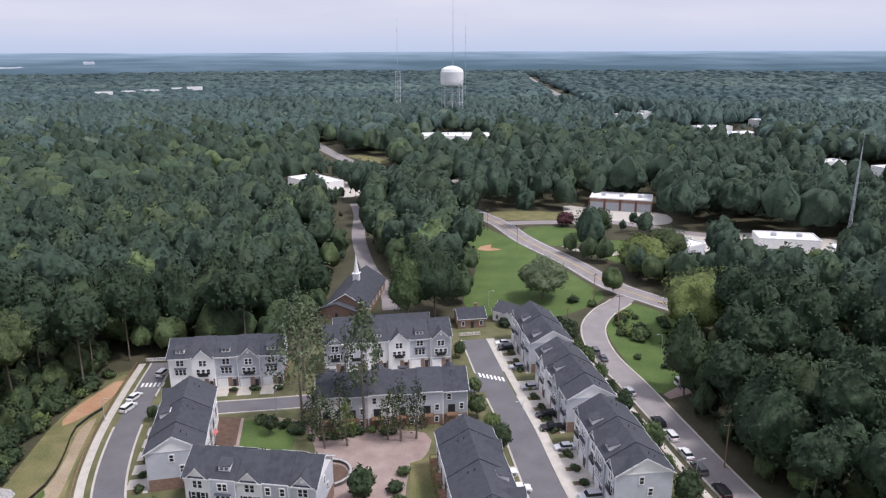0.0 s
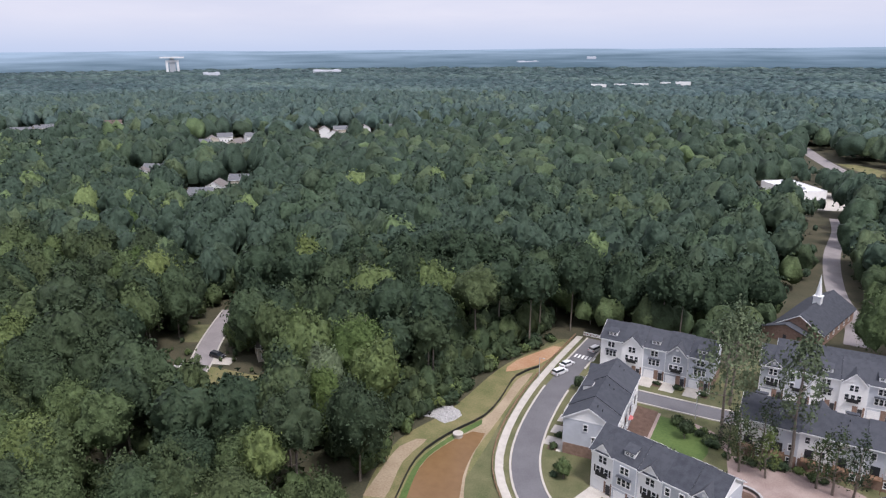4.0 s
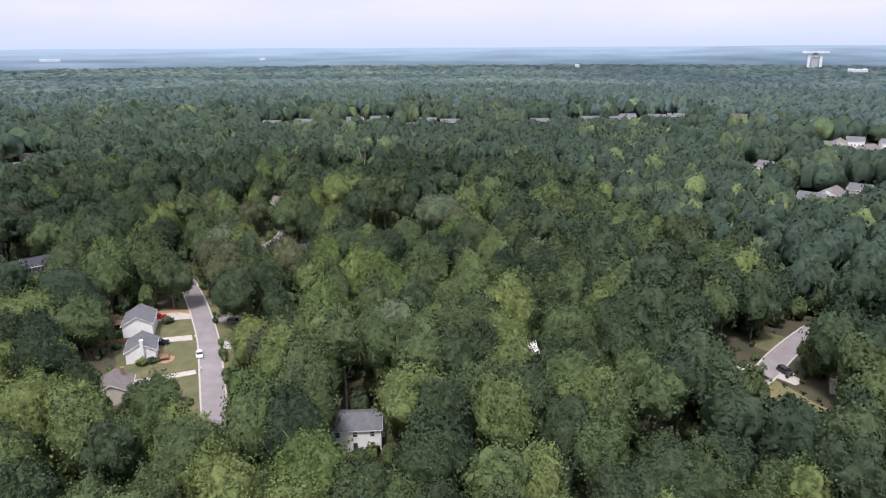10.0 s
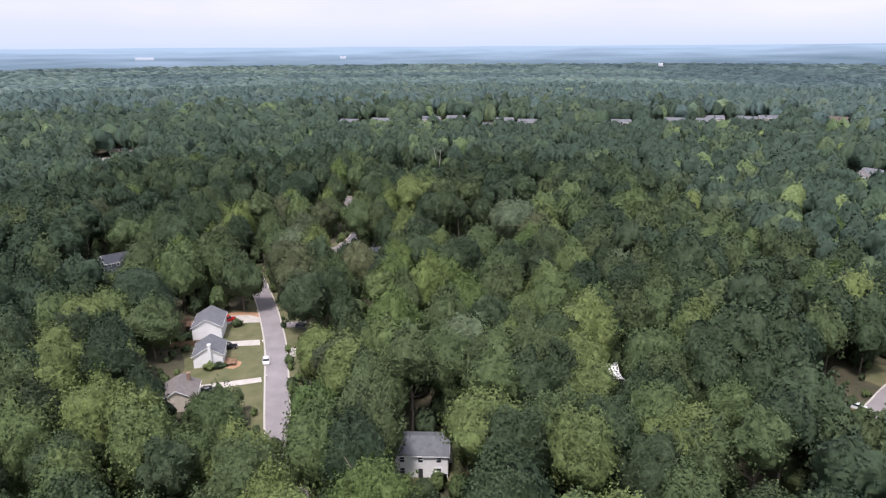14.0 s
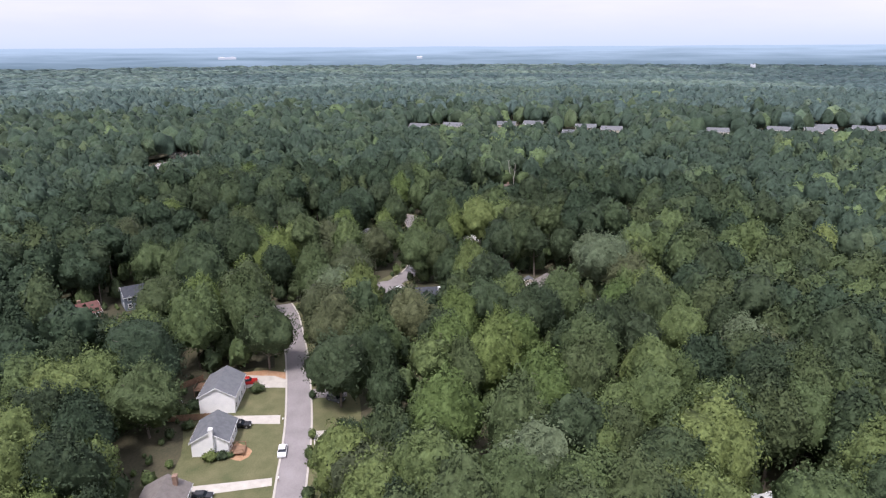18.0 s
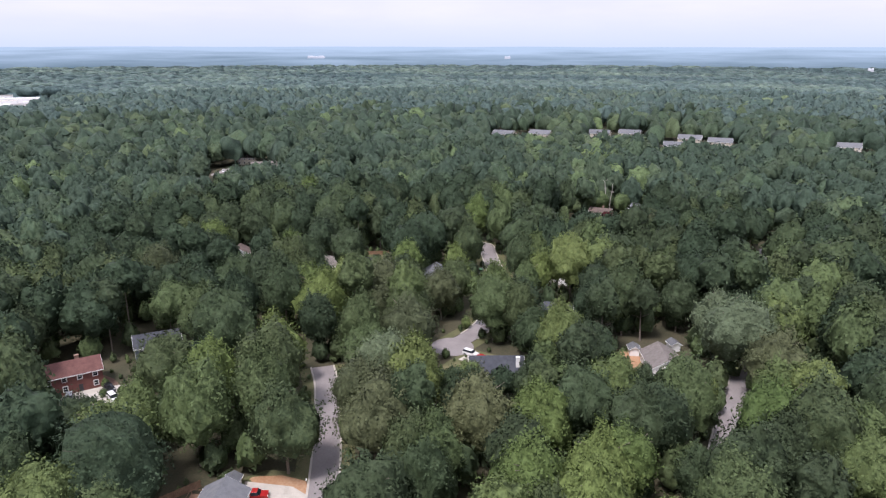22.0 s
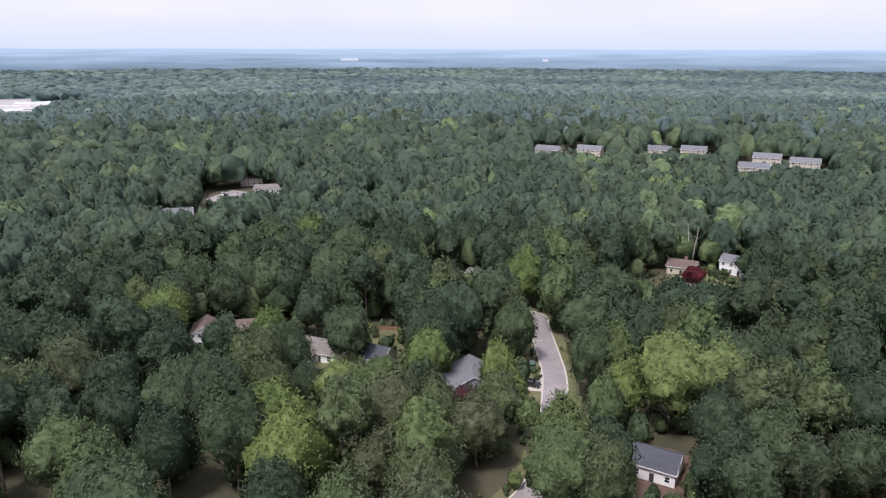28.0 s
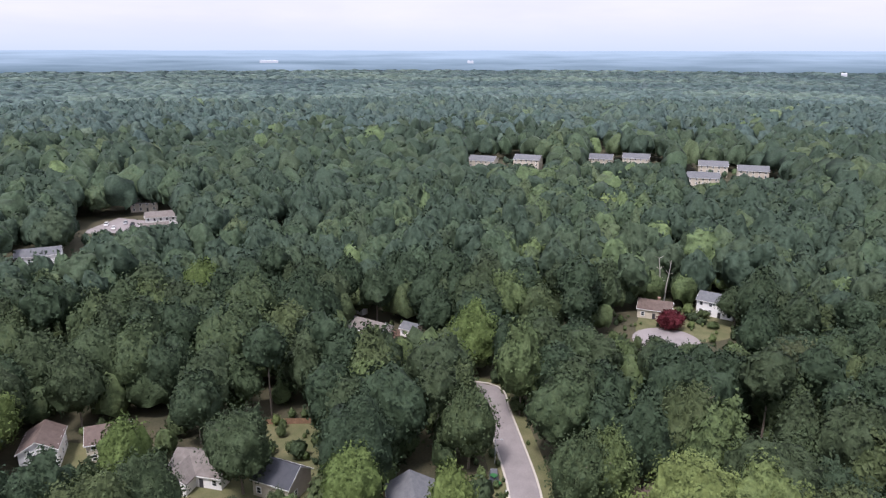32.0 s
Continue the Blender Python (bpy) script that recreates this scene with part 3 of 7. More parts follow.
for name in ("north_street", "middle_street", "south_street"):
    line, width, _ = ROADS[name]
    for a, b in ((-width / 2 - 3.4, -width / 2 - 0.4), (width / 2 + 0.4, width / 2 + 3.4)):
        solid("grass_verge", strip(line, a, b, -0.05, 0.034), "worn_grass", "strip of worn grass along a wooded street", "ground", kind="structure")
for line in ("main_road",):
    for off in (-0.25, 0.25):
        solid("centre_line", strip(ROADS[line][0][:8], off - 0.07, off + 0.07, 0.05, 0.085), material("yellow_paint", (0.55, 0.40, 0.08), (0.65, 0.5, 0.12), 1.0), "faded double yellow centre line on the road", "road marking", kind="structure")
    for off in (-4.6, 4.6):
        solid("edge_line", strip(ROADS[line][0][:8], off - 0.08, off + 0.08, 0.05, 0.085), "paint", "white edge line along the road", "road marking", kind="structure")
for x, y, r in BULBS["turning_circle"]:
    ring = [(x + r * math.cos(2 * math.pi * i / 28), y + r * math.sin(2 * math.pi * i / 28)) for i in range(28)]
    solid("turning_circle", Shape().prism(ring, 0.0, 0.09), "old_asphalt", "round worn asphalt turning circle at a street's end", "road", kind="structure")
for level, (name, (outline, surface)) in enumerate(CLEAR.items()):
    if surface:
        kind_name, label = SURFACES[surface]
        line = smooth_line(outline + [outline[0]], 5.0)[:-1]
        solid(kind_name, Shape().prism([tuple(q) for q in line], -0.05, 0.012 + 0.0012 * level), "worn_grass" if surface == "grass" and name.startswith("yard") else surface, label, "ground", kind="structure")


# ---- trees ----
ICO = np.array([Vector(p).normalized()[:] for p in ((0, -.53, .85), (0, .53, .85), (.85, 0, .53), (-.85, 0, .53), (.53, .85, 0), (-.53, .85, 0), (.53, -.85, 0), (-.53, -.85, 0), (.85, 0, -.53), (-.85, 0, -.53), (0, -.53, -.85), (0, .53, -.85))])
ICO_FACES = ((0, 2, 1), (0, 1, 3), (0, 3, 7), (0, 7, 6), (0, 6, 2), (1, 2, 4), (1, 4, 5), (1, 5, 3), (2, 8, 4), (2, 6, 8), (3, 5, 9), (3, 9, 7), (4, 8, 11), (4, 11, 5), (5, 11, 9), (6, 7, 10), (6, 10, 8), (7, 9, 10))


def unit(v):
    return v / (np.linalg.norm(v, axis=-1, keepdims=True) + 1e-6)


def finer(points, faces):
    """The same ball with each triangle cut into four."""
    points, known, out = list(points), {}, []

    def middle(i, j):
        key = (min(i, j), max(i, j))
        if key not in known:
            known[key] = len(points)
            points.append(unit(points[i] + points[j]))
        return known[key]

    for i, j, k in faces:
        a, b, c = middle(i, j), middle(j, k), middle(k, i)
        out += [(i, a, c), (a, j, b), (c, b, k), (a, b, c)]
    return np.array(points), out


BALLS = [(ICO, list(ICO_FACES) + [(8, 10, 11), (9, 11, 10)])]
for _ in range(2):
    BALLS.append(finer(*BALLS[-1]))


def crown(rng, radius, height, kind, leaves, size, ball=2, thin=0.0):
    """Triangles of a crown with its foot at z = 0 and their rounded normals, (n, 6, 3): a billowing body and a coat of leaves."""
    seed = np.array([rng.uniform(-50, 50) for _ in range(3)])
    g = np.random.RandomState(rng.randrange(1 << 30))
    lean = np.array((rng.uniform(-0.12, 0.12), rng.uniform(-0.12, 0.12), 0))
    lobe = {"pine": 0.36, "spire": 0.24}.get(kind, 0.34)

    def surface(way, fine=True):
        """Points of the crown's outside in the directions given."""
        low = np.minimum(0, way[:, 2:])
        shape = way * np.array((radius, radius, height * 0.56)) * (1 + 0.25 * low)
        shape[:, :2] *= 1 - (0.44 if kind == "spire" else 0.16) * np.maximum(0, way[:, 2:]) ** 1.5
        k = []
        for q in way:
            v = lobe * noise.noise(tuple(q * 1.5 + seed)) + 0.30 * abs(noise.noise(tuple(q * 2.6 + seed))) - 0.06
            if fine:
                v += 0.46 * abs(noise.noise(tuple(q * 4.3 - seed)))
            k.append(v)
        return shape * (1 + np.array(k)[:, None]) + np.array((0, 0, height * 0.44)) + lean * shape[:, 2:]

    def normals(way, share):
        """Normals of the billows, eased towards the whole crown's own roundness."""
        u = unit(np.cross(way, np.array((0.31, 0.52, 0.79))))
        w = np.cross(way, u)
        at, e = surface(way), 0.06
        n = unit(np.cross(surface(unit(way + u * e)) - at, surface(unit(way + w * e)) - at))
        n *= np.sign((n * way).sum(-1, keepdims=True))
        round_ = unit(way / np.array((radius, radius, height * 0.56)))
        return at, unit(n * share + round_ * (1 - share) + np.array((0, 0, 0.10)))

    points, faces = BALLS[ball]
    at, nrm = normals(points, 0.75)
    heart = np.array((0, 0, height * 0.44))
    body = heart + (at - heart) * (0.90 if leaves > 60 else 1.0)
    foot = {2: -0.62, 1: -0.35, 0: -0.2}[ball]
    f = np.array([q for q in faces if points[list(q)].mean(0)[2] > foot])
    out = np.concatenate([body[f], nrm[f]], 1)
    if thin:
        out = out[:0]
    if not leaves:
        return out
    way = g.normal(size=(leaves, 3))
    way[:, 2] += 0.35
    way = unit(way)
    way = way[way[:, 2] > -0.75]
    if kind == "pine" or thin:                        # needles gathered on boughs, with gaps between
        held = np.array([noise.noise(tuple(q * 3.2 + seed * 2)) for q in way]) > -0.12
        way = way[held]
    at, nrm = normals(way, 0.8)
    at = heart + (at - heart) * g.uniform(0.90 - thin, 1.05, size=(len(at), 1))
    m = unit(nrm + g.normal(scale=0.17, size=at.shape))
    u = unit(np.cross(m, g.normal(size=at.shape)))
    w = np.cross(m, u)
    s = size * g.uniform(0.55, 1.3, size=(len(at), 1))
    leaf = np.stack([at + u * s * 0.62, at - u * s * 0.42 + w * s * 0.5, at - u * s * 0.42 - w * s * 0.5 - m * s * 0.12], 1)
    soft = unit(nrm * 0.8 + m * 0.36)
    return np.concatenate([out, np.concatenate([leaf, np.repeat(soft[:, None, :], 3, 1)], 1)])


def tri_mesh(name, tris, mat, tone=None):
    """A mesh of loose triangles, given as corners and corner normals (n, 6, 3)."""
    me = bpy.data.meshes.new(name)
    n = len(tris)
    me.vertices.add(n * 3)
    me.vertices.foreach_set("co", np.ascontiguousarray(tris[:, :3], dtype=np.float32).ravel())
    me.loops.add(n * 3)
    me.loops.foreach_set("vertex_index", np.arange(n * 3, dtype=np.int32))
    me.polygons.add(n)
    me.polygons.foreach_set("loop_start", np.arange(0, n * 3, 3, dtype=np.int32))
    me.polygons.foreach_set("loop_total", np.full(n, 3, dtype=np.int32))
    me.materials.append(M[mat])
    me.update(calc_edges=True)
    rounded = me.attributes.new("custom_normal", "FLOAT_VECTOR", "POINT")
    rounded.data.foreach_set("vector", np.ascontiguousarray(tris[:, 3:], dtype=np.float32).ravel())
    if tone is not None:
        a = me.attributes.new("tone", "FLOAT", "FACE")
        a.data.foreach_set("value", np.ascontiguousarray(tone, dtype=np.float32))
    return me


def trunk_shape(rng, height, foot, spread, bare=False):
    """A tapered, slightly bent trunk with limbs, up to the crown's middle."""
    s, x, y, z, r = Shape(), 0.0, 0.0, 0.0, 0.16 + height * 0.011
    for k in range(4):
        x1, y1, z1, r1 = x + rng.uniform(-0.25, 0.25), y + rng.uniform(-0.25, 0.25), z + height / 4.6, r * 0.76
        s.tube((x, y, z), (x1, y1, z1), r, r1, 7)
        if z1 > foot * 0.7 or bare:
            for j in range(3 if not bare else 5):
                a, up = rng.uniform(0, 2 * math.pi), rng.uniform(0.3, 0.8)
                d = spread * rng.uniform(0.45, 0.8)
                s.tube((x1, y1, z1), (x1 + d * math.cos(a), y1 + d * math.sin(a), z1 + d * up), r1 * 0.55, 0.05, 5)
        x, y, z, r = x1, y1, z1, r1
    return s


# kinds of tree: crown kind, crown radius, crown height, foot of the crown
TREE_KINDS = [("oak", 6.6, 15.2, 5.2), ("oak", 6.1, 15.7, 5.3), ("oak", 7.6, 14.8, 5.2), ("oak", 5.6, 14.8, 6.0), ("oak", 6.6, 16.2, 4.8), ("spire", 5.6, 17.0, 5.0),
              ("spire", 5.8, 16.5, 6.0), ("pine", 4.9, 11.0, 13.0), ("pine", 5.3, 10.5, 12.5), ("oak", 7.0, 14.8, 5.7), ("oak", 6.0, 16.5, 5.0), ("oak", 5.0, 13.2, 6.2)]
rng = random.Random(11)
FULL, NEAR, MID, LOW = [], [], [], []
for kind, radius, height, foot in TREE_KINDS:
    for store, leaves, size, n, ball in ((FULL, 3600, 0.46, 1, 2), (NEAR, 900, 0.78, 1, 2), (MID, 130, 1.15, 2, 2), (LOW, 40, 1.9, 3, 1)):
        for k in range(n):
            low = 0.75 if store is MID else 0.45 if store is LOW else 1.0      # far crowns close up towards the ground
            wide, drop = (1.30 if store is LOW else 1.05 if store is MID else 1.0), foot * (1 - low)
            t = crown(rng, radius * wide, height + drop, kind if store is not LOW or kind != "pine" else "oak", leaves, size, ball)
            t[:, :3] += np.array((0, 0, foot - drop))
            store.append(t)
FAR = [crown(rng, 8.0, 15.0, "oak", 0, 0, 1) for _ in range(12)]
BRUSH = [crown(rng, radius, height, "pine", 120, 1.7, 1) for kind, radius, height, foot in TREE_KINDS]
FULL_MESH = [tri_mesh("crown", t, "leaf") for t in FULL]
TRUNK_MESH = [trunk_shape(rng, foot + height * 0.8, foot, radius).mesh("trunk", "bark") for kind, radius, height, foot in TREE_KINDS]


MARGIN = {"north_street": 0.18, "south_street": 0.2, "lower_street": -0.3, "short_street": 0.3, "middle_street": 0.3, "church_drive": 0.3, "main_road": 0.6, "side_street": 0.4, "long_road": 3.0, "loop_road": 0.2}


HOUSE_SPOTS = [(-207, -82), (-188, -75), (-163, -73), (-138, -10), (-247, -151), (-219, -153), (-270, -141), (-281, -112), (-284, -43), (-281, -29), (-300, 1), (-279, -12), (-358, -128), (-355, -80),
               (-363, -154), (-357, -166), (-478, -26), (-484, -4), (-329, -31), (-369, -36), (-358, -109), (-440, -117), (-443, -104), (-174, 39), (-152, 116)]
TREED_YARDS = ("yard_blue", "yard_corner", "yard_red", "yard_beige", "yard_slate", "yard_far", "yard_west", "yard_mid", "yard_small", "yard_fenced", "yard_white")     # trees stand among these houses


def open_ground(x, y, r):
    """Whether a crown of that radius would stand on a road, in a clearing or against a house."""
    for road, (line, width, _) in ROADS.items():
        if near_line(x, y, line) < width / 2 + r * (-0.75 if road == "north_street" and x > -144 else MARGIN.get(road, 0.6)):
            return True
    for bx, by, br in BULBS["turning_circle"]:
        if math.hypot(x - bx, y - by) < br + r * 0.7:
            return True
    for name, (outline, _) in CLEAR.items():
        if name in TREED_YARDS and all(math.hypot(x - hx, y - hy) > 8.5 + 0.4 * r for hx, hy in HOUSE_SPOTS):
            continue
        if inside(x, y, outline) or near_line(x, y, outline + outline[:1]) < r * (0.15 if name.startswith(("yard", "court")) and x > -85 else 0.05 if name == "courtyard" else 0.15 if name.startswith("yard") else 0.5):
            return True
    return False


# gaps cut in the wood along the camera's sight lines to open ground: x, y, radius, bearing towards the camera (degrees
# from +x), length
SIGHT_GAPS = [(-354, -59, 5, 10, 30), (-390, -68, 5, 11, 40), (-283, -58, 7, 15, 30), (-169, -50, 6, 16, 34), (-151, -44, 6, 16, 30), (-205, -48, 8, 13, 30), (-218, -63, 6, 17, 40),
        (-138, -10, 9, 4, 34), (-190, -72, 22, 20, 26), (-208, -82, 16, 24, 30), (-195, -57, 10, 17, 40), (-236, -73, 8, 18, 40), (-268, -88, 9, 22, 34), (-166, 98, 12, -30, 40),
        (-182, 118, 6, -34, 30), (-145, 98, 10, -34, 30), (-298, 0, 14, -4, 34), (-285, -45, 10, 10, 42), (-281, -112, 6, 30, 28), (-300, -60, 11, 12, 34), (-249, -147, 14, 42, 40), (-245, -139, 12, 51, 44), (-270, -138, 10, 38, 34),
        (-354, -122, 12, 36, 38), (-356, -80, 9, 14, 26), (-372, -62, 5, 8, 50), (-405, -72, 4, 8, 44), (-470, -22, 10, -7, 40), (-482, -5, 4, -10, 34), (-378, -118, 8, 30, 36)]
SIGHT_GAPS_NORTH = [(12, 682, 42, -90, 50), (-84, 440, 20, -80, 32), (-78, 562, 22, -82, 60), (-97, 612, 14, -81, 50), (-53, 560, 12, -84, 40), (-51, 382, 5, -83, 30), (-45, 343, 5, -82, 30), (-38, 302, 5, -83, 28), (-33, 276, 5, -83, 34), (101, 378, 18, -105, 30), (104, 299, 13, -110, 42), (158, 300, 17, -118, 36), (288, 720, 44, -112, 50),
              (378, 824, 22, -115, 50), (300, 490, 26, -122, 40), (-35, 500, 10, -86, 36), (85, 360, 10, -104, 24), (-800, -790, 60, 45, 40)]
SIGHT_GAPS_FAR = [(-166, -70, 9, 26, 40), (-342, -78, 8, 18, 30), (-455, -25, 19, -5, 60), (-364, -35, 4, -6, 24), (-327, -31, 5, 0, 26), (-357, -167, 8, 42, 34), (-400, 41, 8, -26, 36), (-428, 52, 9, -26, 36), (-360, -158, 12, 46, 40), (-440, -112, 10, 22, 40), (-478, -272, 16, 44, 50), (-548, -284, 24, 42, 60),
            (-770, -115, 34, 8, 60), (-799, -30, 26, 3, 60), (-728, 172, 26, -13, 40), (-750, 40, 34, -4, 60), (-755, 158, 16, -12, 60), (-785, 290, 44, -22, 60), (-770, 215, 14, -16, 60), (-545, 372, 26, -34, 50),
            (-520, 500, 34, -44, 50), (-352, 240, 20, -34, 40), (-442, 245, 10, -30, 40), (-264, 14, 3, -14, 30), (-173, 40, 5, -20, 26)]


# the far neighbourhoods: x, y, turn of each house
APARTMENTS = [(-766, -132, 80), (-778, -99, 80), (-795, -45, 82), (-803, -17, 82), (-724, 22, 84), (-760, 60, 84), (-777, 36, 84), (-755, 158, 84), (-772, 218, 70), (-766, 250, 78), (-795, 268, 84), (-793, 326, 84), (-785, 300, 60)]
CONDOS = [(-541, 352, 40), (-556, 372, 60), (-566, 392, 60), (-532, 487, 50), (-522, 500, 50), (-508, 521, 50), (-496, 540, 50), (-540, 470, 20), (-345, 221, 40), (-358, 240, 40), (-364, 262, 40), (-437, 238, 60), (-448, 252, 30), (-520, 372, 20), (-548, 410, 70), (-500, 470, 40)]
# one cleared sight line towards the camera for each far house
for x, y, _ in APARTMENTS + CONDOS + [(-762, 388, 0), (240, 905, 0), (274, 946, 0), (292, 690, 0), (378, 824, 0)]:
    SIGHT_GAPS_FAR.append((x, y, 11, math.degrees(math.atan2(-15 - y, (-60 if y < 200 else 0) - x)), 48))
PARK = [(-775, -785), (-860, -830), (-980, -920), (-1085, -925)]


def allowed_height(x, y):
    """How tall a tree may be here, so that the camera still sees the yards and streets beyond it."""
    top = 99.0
    if x < -700 and y < -680:                      # the business park and the camera's clear view of it
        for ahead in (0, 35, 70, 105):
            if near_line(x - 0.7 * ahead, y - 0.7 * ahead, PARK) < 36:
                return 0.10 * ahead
    for gx, gy, r, bearing, length in SIGHT_GAPS + SIGHT_GAPS_FAR + SIGHT_GAPS_NORTH:
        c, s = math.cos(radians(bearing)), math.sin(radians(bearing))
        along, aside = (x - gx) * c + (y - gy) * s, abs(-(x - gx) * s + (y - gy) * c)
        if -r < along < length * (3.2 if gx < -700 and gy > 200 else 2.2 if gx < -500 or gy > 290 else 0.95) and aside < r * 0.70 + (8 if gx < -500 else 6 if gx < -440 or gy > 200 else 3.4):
            far = camera_path_distance(gx, gy)
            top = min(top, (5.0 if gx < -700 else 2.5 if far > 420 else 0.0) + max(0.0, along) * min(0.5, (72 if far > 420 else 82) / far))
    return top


def camera_path_distance(x, y):
    """Distance in plan from the camera's path, from which the trees are seen."""
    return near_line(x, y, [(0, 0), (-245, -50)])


SPACING = 10.8
near_trees, woods = [], {"near": [], "mid": [], "low": [], "plain": []}
prng = random.Random(5)


def seen_sector(x, y, margin):
    a = math.degrees(math.atan2(-x, y))          # counter-clockwise from +y
    b = math.degrees(math.atan2(-(x + 240), y + 50))
    return -36 - margin < a < 146 + margin or 60 < b < 146 + margin


# single trees that stand out: x, y, height, crown radius, kind and colour
LANDMARK_TREES = [(-33.5, 147, 30, 6.2, "sparse"), (-37, 166, 27, 7.0, "sparse"), (-18.8, 145, 31, 4.4, "sparse"), (-30, 141, 13, 2.6, "sapling"), (-27, 138, 14, 2.9, "sapling"), (-24, 142, 15, 3.0, "sapling"), (-22, 139, 11, 2.4, "sapling"), (-13, 141.5, 12, 2.6, "sapling"), (-10, 141, 14, 2.9, "sapling"), (-6.5, 142, 13, 2.6, "sapling"),
                  (-3, 219, 24, 8.5, "oak"), (-12, 216, 20, 6.0, "oak"), (35.6, 235, 15, 8.0, "pale"), (80, 200, 21, 11, "oak"), (72, 322, 13, 8, "oak"), (80, 268, 14, 9.5, "oak"), (92, 280, 14, 8, "oak"),
                  (-103, 150, 27, 6.5, "pine"), (-111, 112, 23, 7.0, "lime"), (-107, 95, 22, 4.4, "pale"), (-102, 92, 19, 3.8, "lime")]
MORE_TREES = [(-214, -14, 22, 7.5, "lime_spire"), (-187, -21, 22, 7.5, "lime_spire"), (-200, -1, 21, 7, "lime_spire"), (-202, -100, 21, 10, "oak"), (-301, 20, 22, 9, "pale"), (-297, -101, 20, 8.5, "lime_spire"), (-344, -68.5, 12, 4.6, "lime_spire"), (-467, -22, 6, 4.2, "red"),
              (-342, -78, 6, 3.8, "purple"), (62, 344, 7, 4, "purple"), (-273, -48, 8, 3.6, "oak"), (-270.5, -39, 9, 4, "spire"), (-189, -91, 17, 7.5, "oak"), (-474, -0.5, 12, 5.5, "oak")]
MORE_TREES += [(-109, -17, 18.7, 7.1, "lime"), (-171, -3, 19.4, 7.2, "pale"), (-145, -82, 16.5, 4.6, "lime"), (-139, -33, 17.5, 5.8, "lime"), (-225, 118, 18.7, 5.6, "lime_spire"), (-294, 150, 18.3, 5.2, "lime_spire"), (-218, -25, 21, 7.2, "lime_spire"), (-228, -13, 19.4, 6.3, "lime_spire"),
               (-211, -1, 19.1, 5.9, "lime_spire"), (-212, -107, 19.6, 7.2, "oak"), (-239, -103, 21.5, 7.2, "lime_spire"), (-263, -98, 19.5, 6.4, "lime_spire"), (-244, -66, 19.6, 7.2, "olive"), (-209, -51, 18.7, 7.1, "oak"), (-285, 27, 19.6, 7.2, "olive"), (-223, 36, 18.2, 5.2, "lime_spire"),
               (-237, 50, 18, 6.3, "pale"), (-164, -32, 18.2, 6.5, "olive"), (-227, -77, 20.2, 7, "spire"), (-223, 53, 19.4, 7.2, "olive"), (-276, -129, 20.8, 7.2, "pine_like"), (-306, -111, 18.8, 7.2, "lime"), (-234, -60, 19.6, 7.2, "olive"), (-260, -66, 19.6, 7.2, "pale"),
               (-244, -26, 19.6, 6.4, "lime_spire"), (-234, -8, 17.3, 5.5, "lime"), (-313, 16, 19.6, 7.2, "pale"), (-254, 21, 20.8, 7.2, "lime_spire"), (-242, -39, 19, 7.2, "olive"), (-283, -69, 19.6, 7.2, "olive"), (-351, -176, 18.7, 7.1, "lime"), (-349, -139, 17.9, 4.9, "lime_spire"),
               (-347, -71, 17.4, 4.5, "lime_spire"), (-380, -28, 21.5, 7.2, "spire"), (-314, -87, 19.6, 7.2, "olive"), (-310, -170, 19.6, 7.2, "olive"), (-309, -137, 19.6, 7.2, "oak"), (-349, -91, 17.1, 5.2, "lime"), (-374, -73, 19, 5.9, "spire"), (-412, 2, 19.6, 7.2, "olive"),
               (-420, -80, 20.8, 7.2, "lime_spire"), (-438, -174, 21.5, 7.2, "lime_spire"), (-355, -117, 19, 6.2, "oak"), (-319, -69, 17, 5.8, "olive"), (-331, -67, 17, 5.2, "oak"), (-340, -44, 16, 4.6, "spire"), (-316, -42, 17, 5.8, "oak"), (-346, -41, 17, 5, "lime_spire"),
               (-307, -75, 15, 5.4, "oak"), (-301, -84, 16, 5.4, "olive"), (-313, -82, 16, 5.6, "oak"), (-324, -80, 17, 5.2, "spire"), (-164, 35, 8, 3.4, "oak")]
LANDMARK_TREES += MORE_TREES
CAMERA_STATIONS = [(0, 0, -36, 146)] + [(-24.2 * k, -0.5 * k * k, 58, 146) for k in range(1, 11)]     # points along the camera's path, and the ways it looks


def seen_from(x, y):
    """The least distance from which the camera sees a crown here; far for what lies under or behind its path."""
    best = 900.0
    for sx_, sy_, a0, a1 in CAMERA_STATIONS:
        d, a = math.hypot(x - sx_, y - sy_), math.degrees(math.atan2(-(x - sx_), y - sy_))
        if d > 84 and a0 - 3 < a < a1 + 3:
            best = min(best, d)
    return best


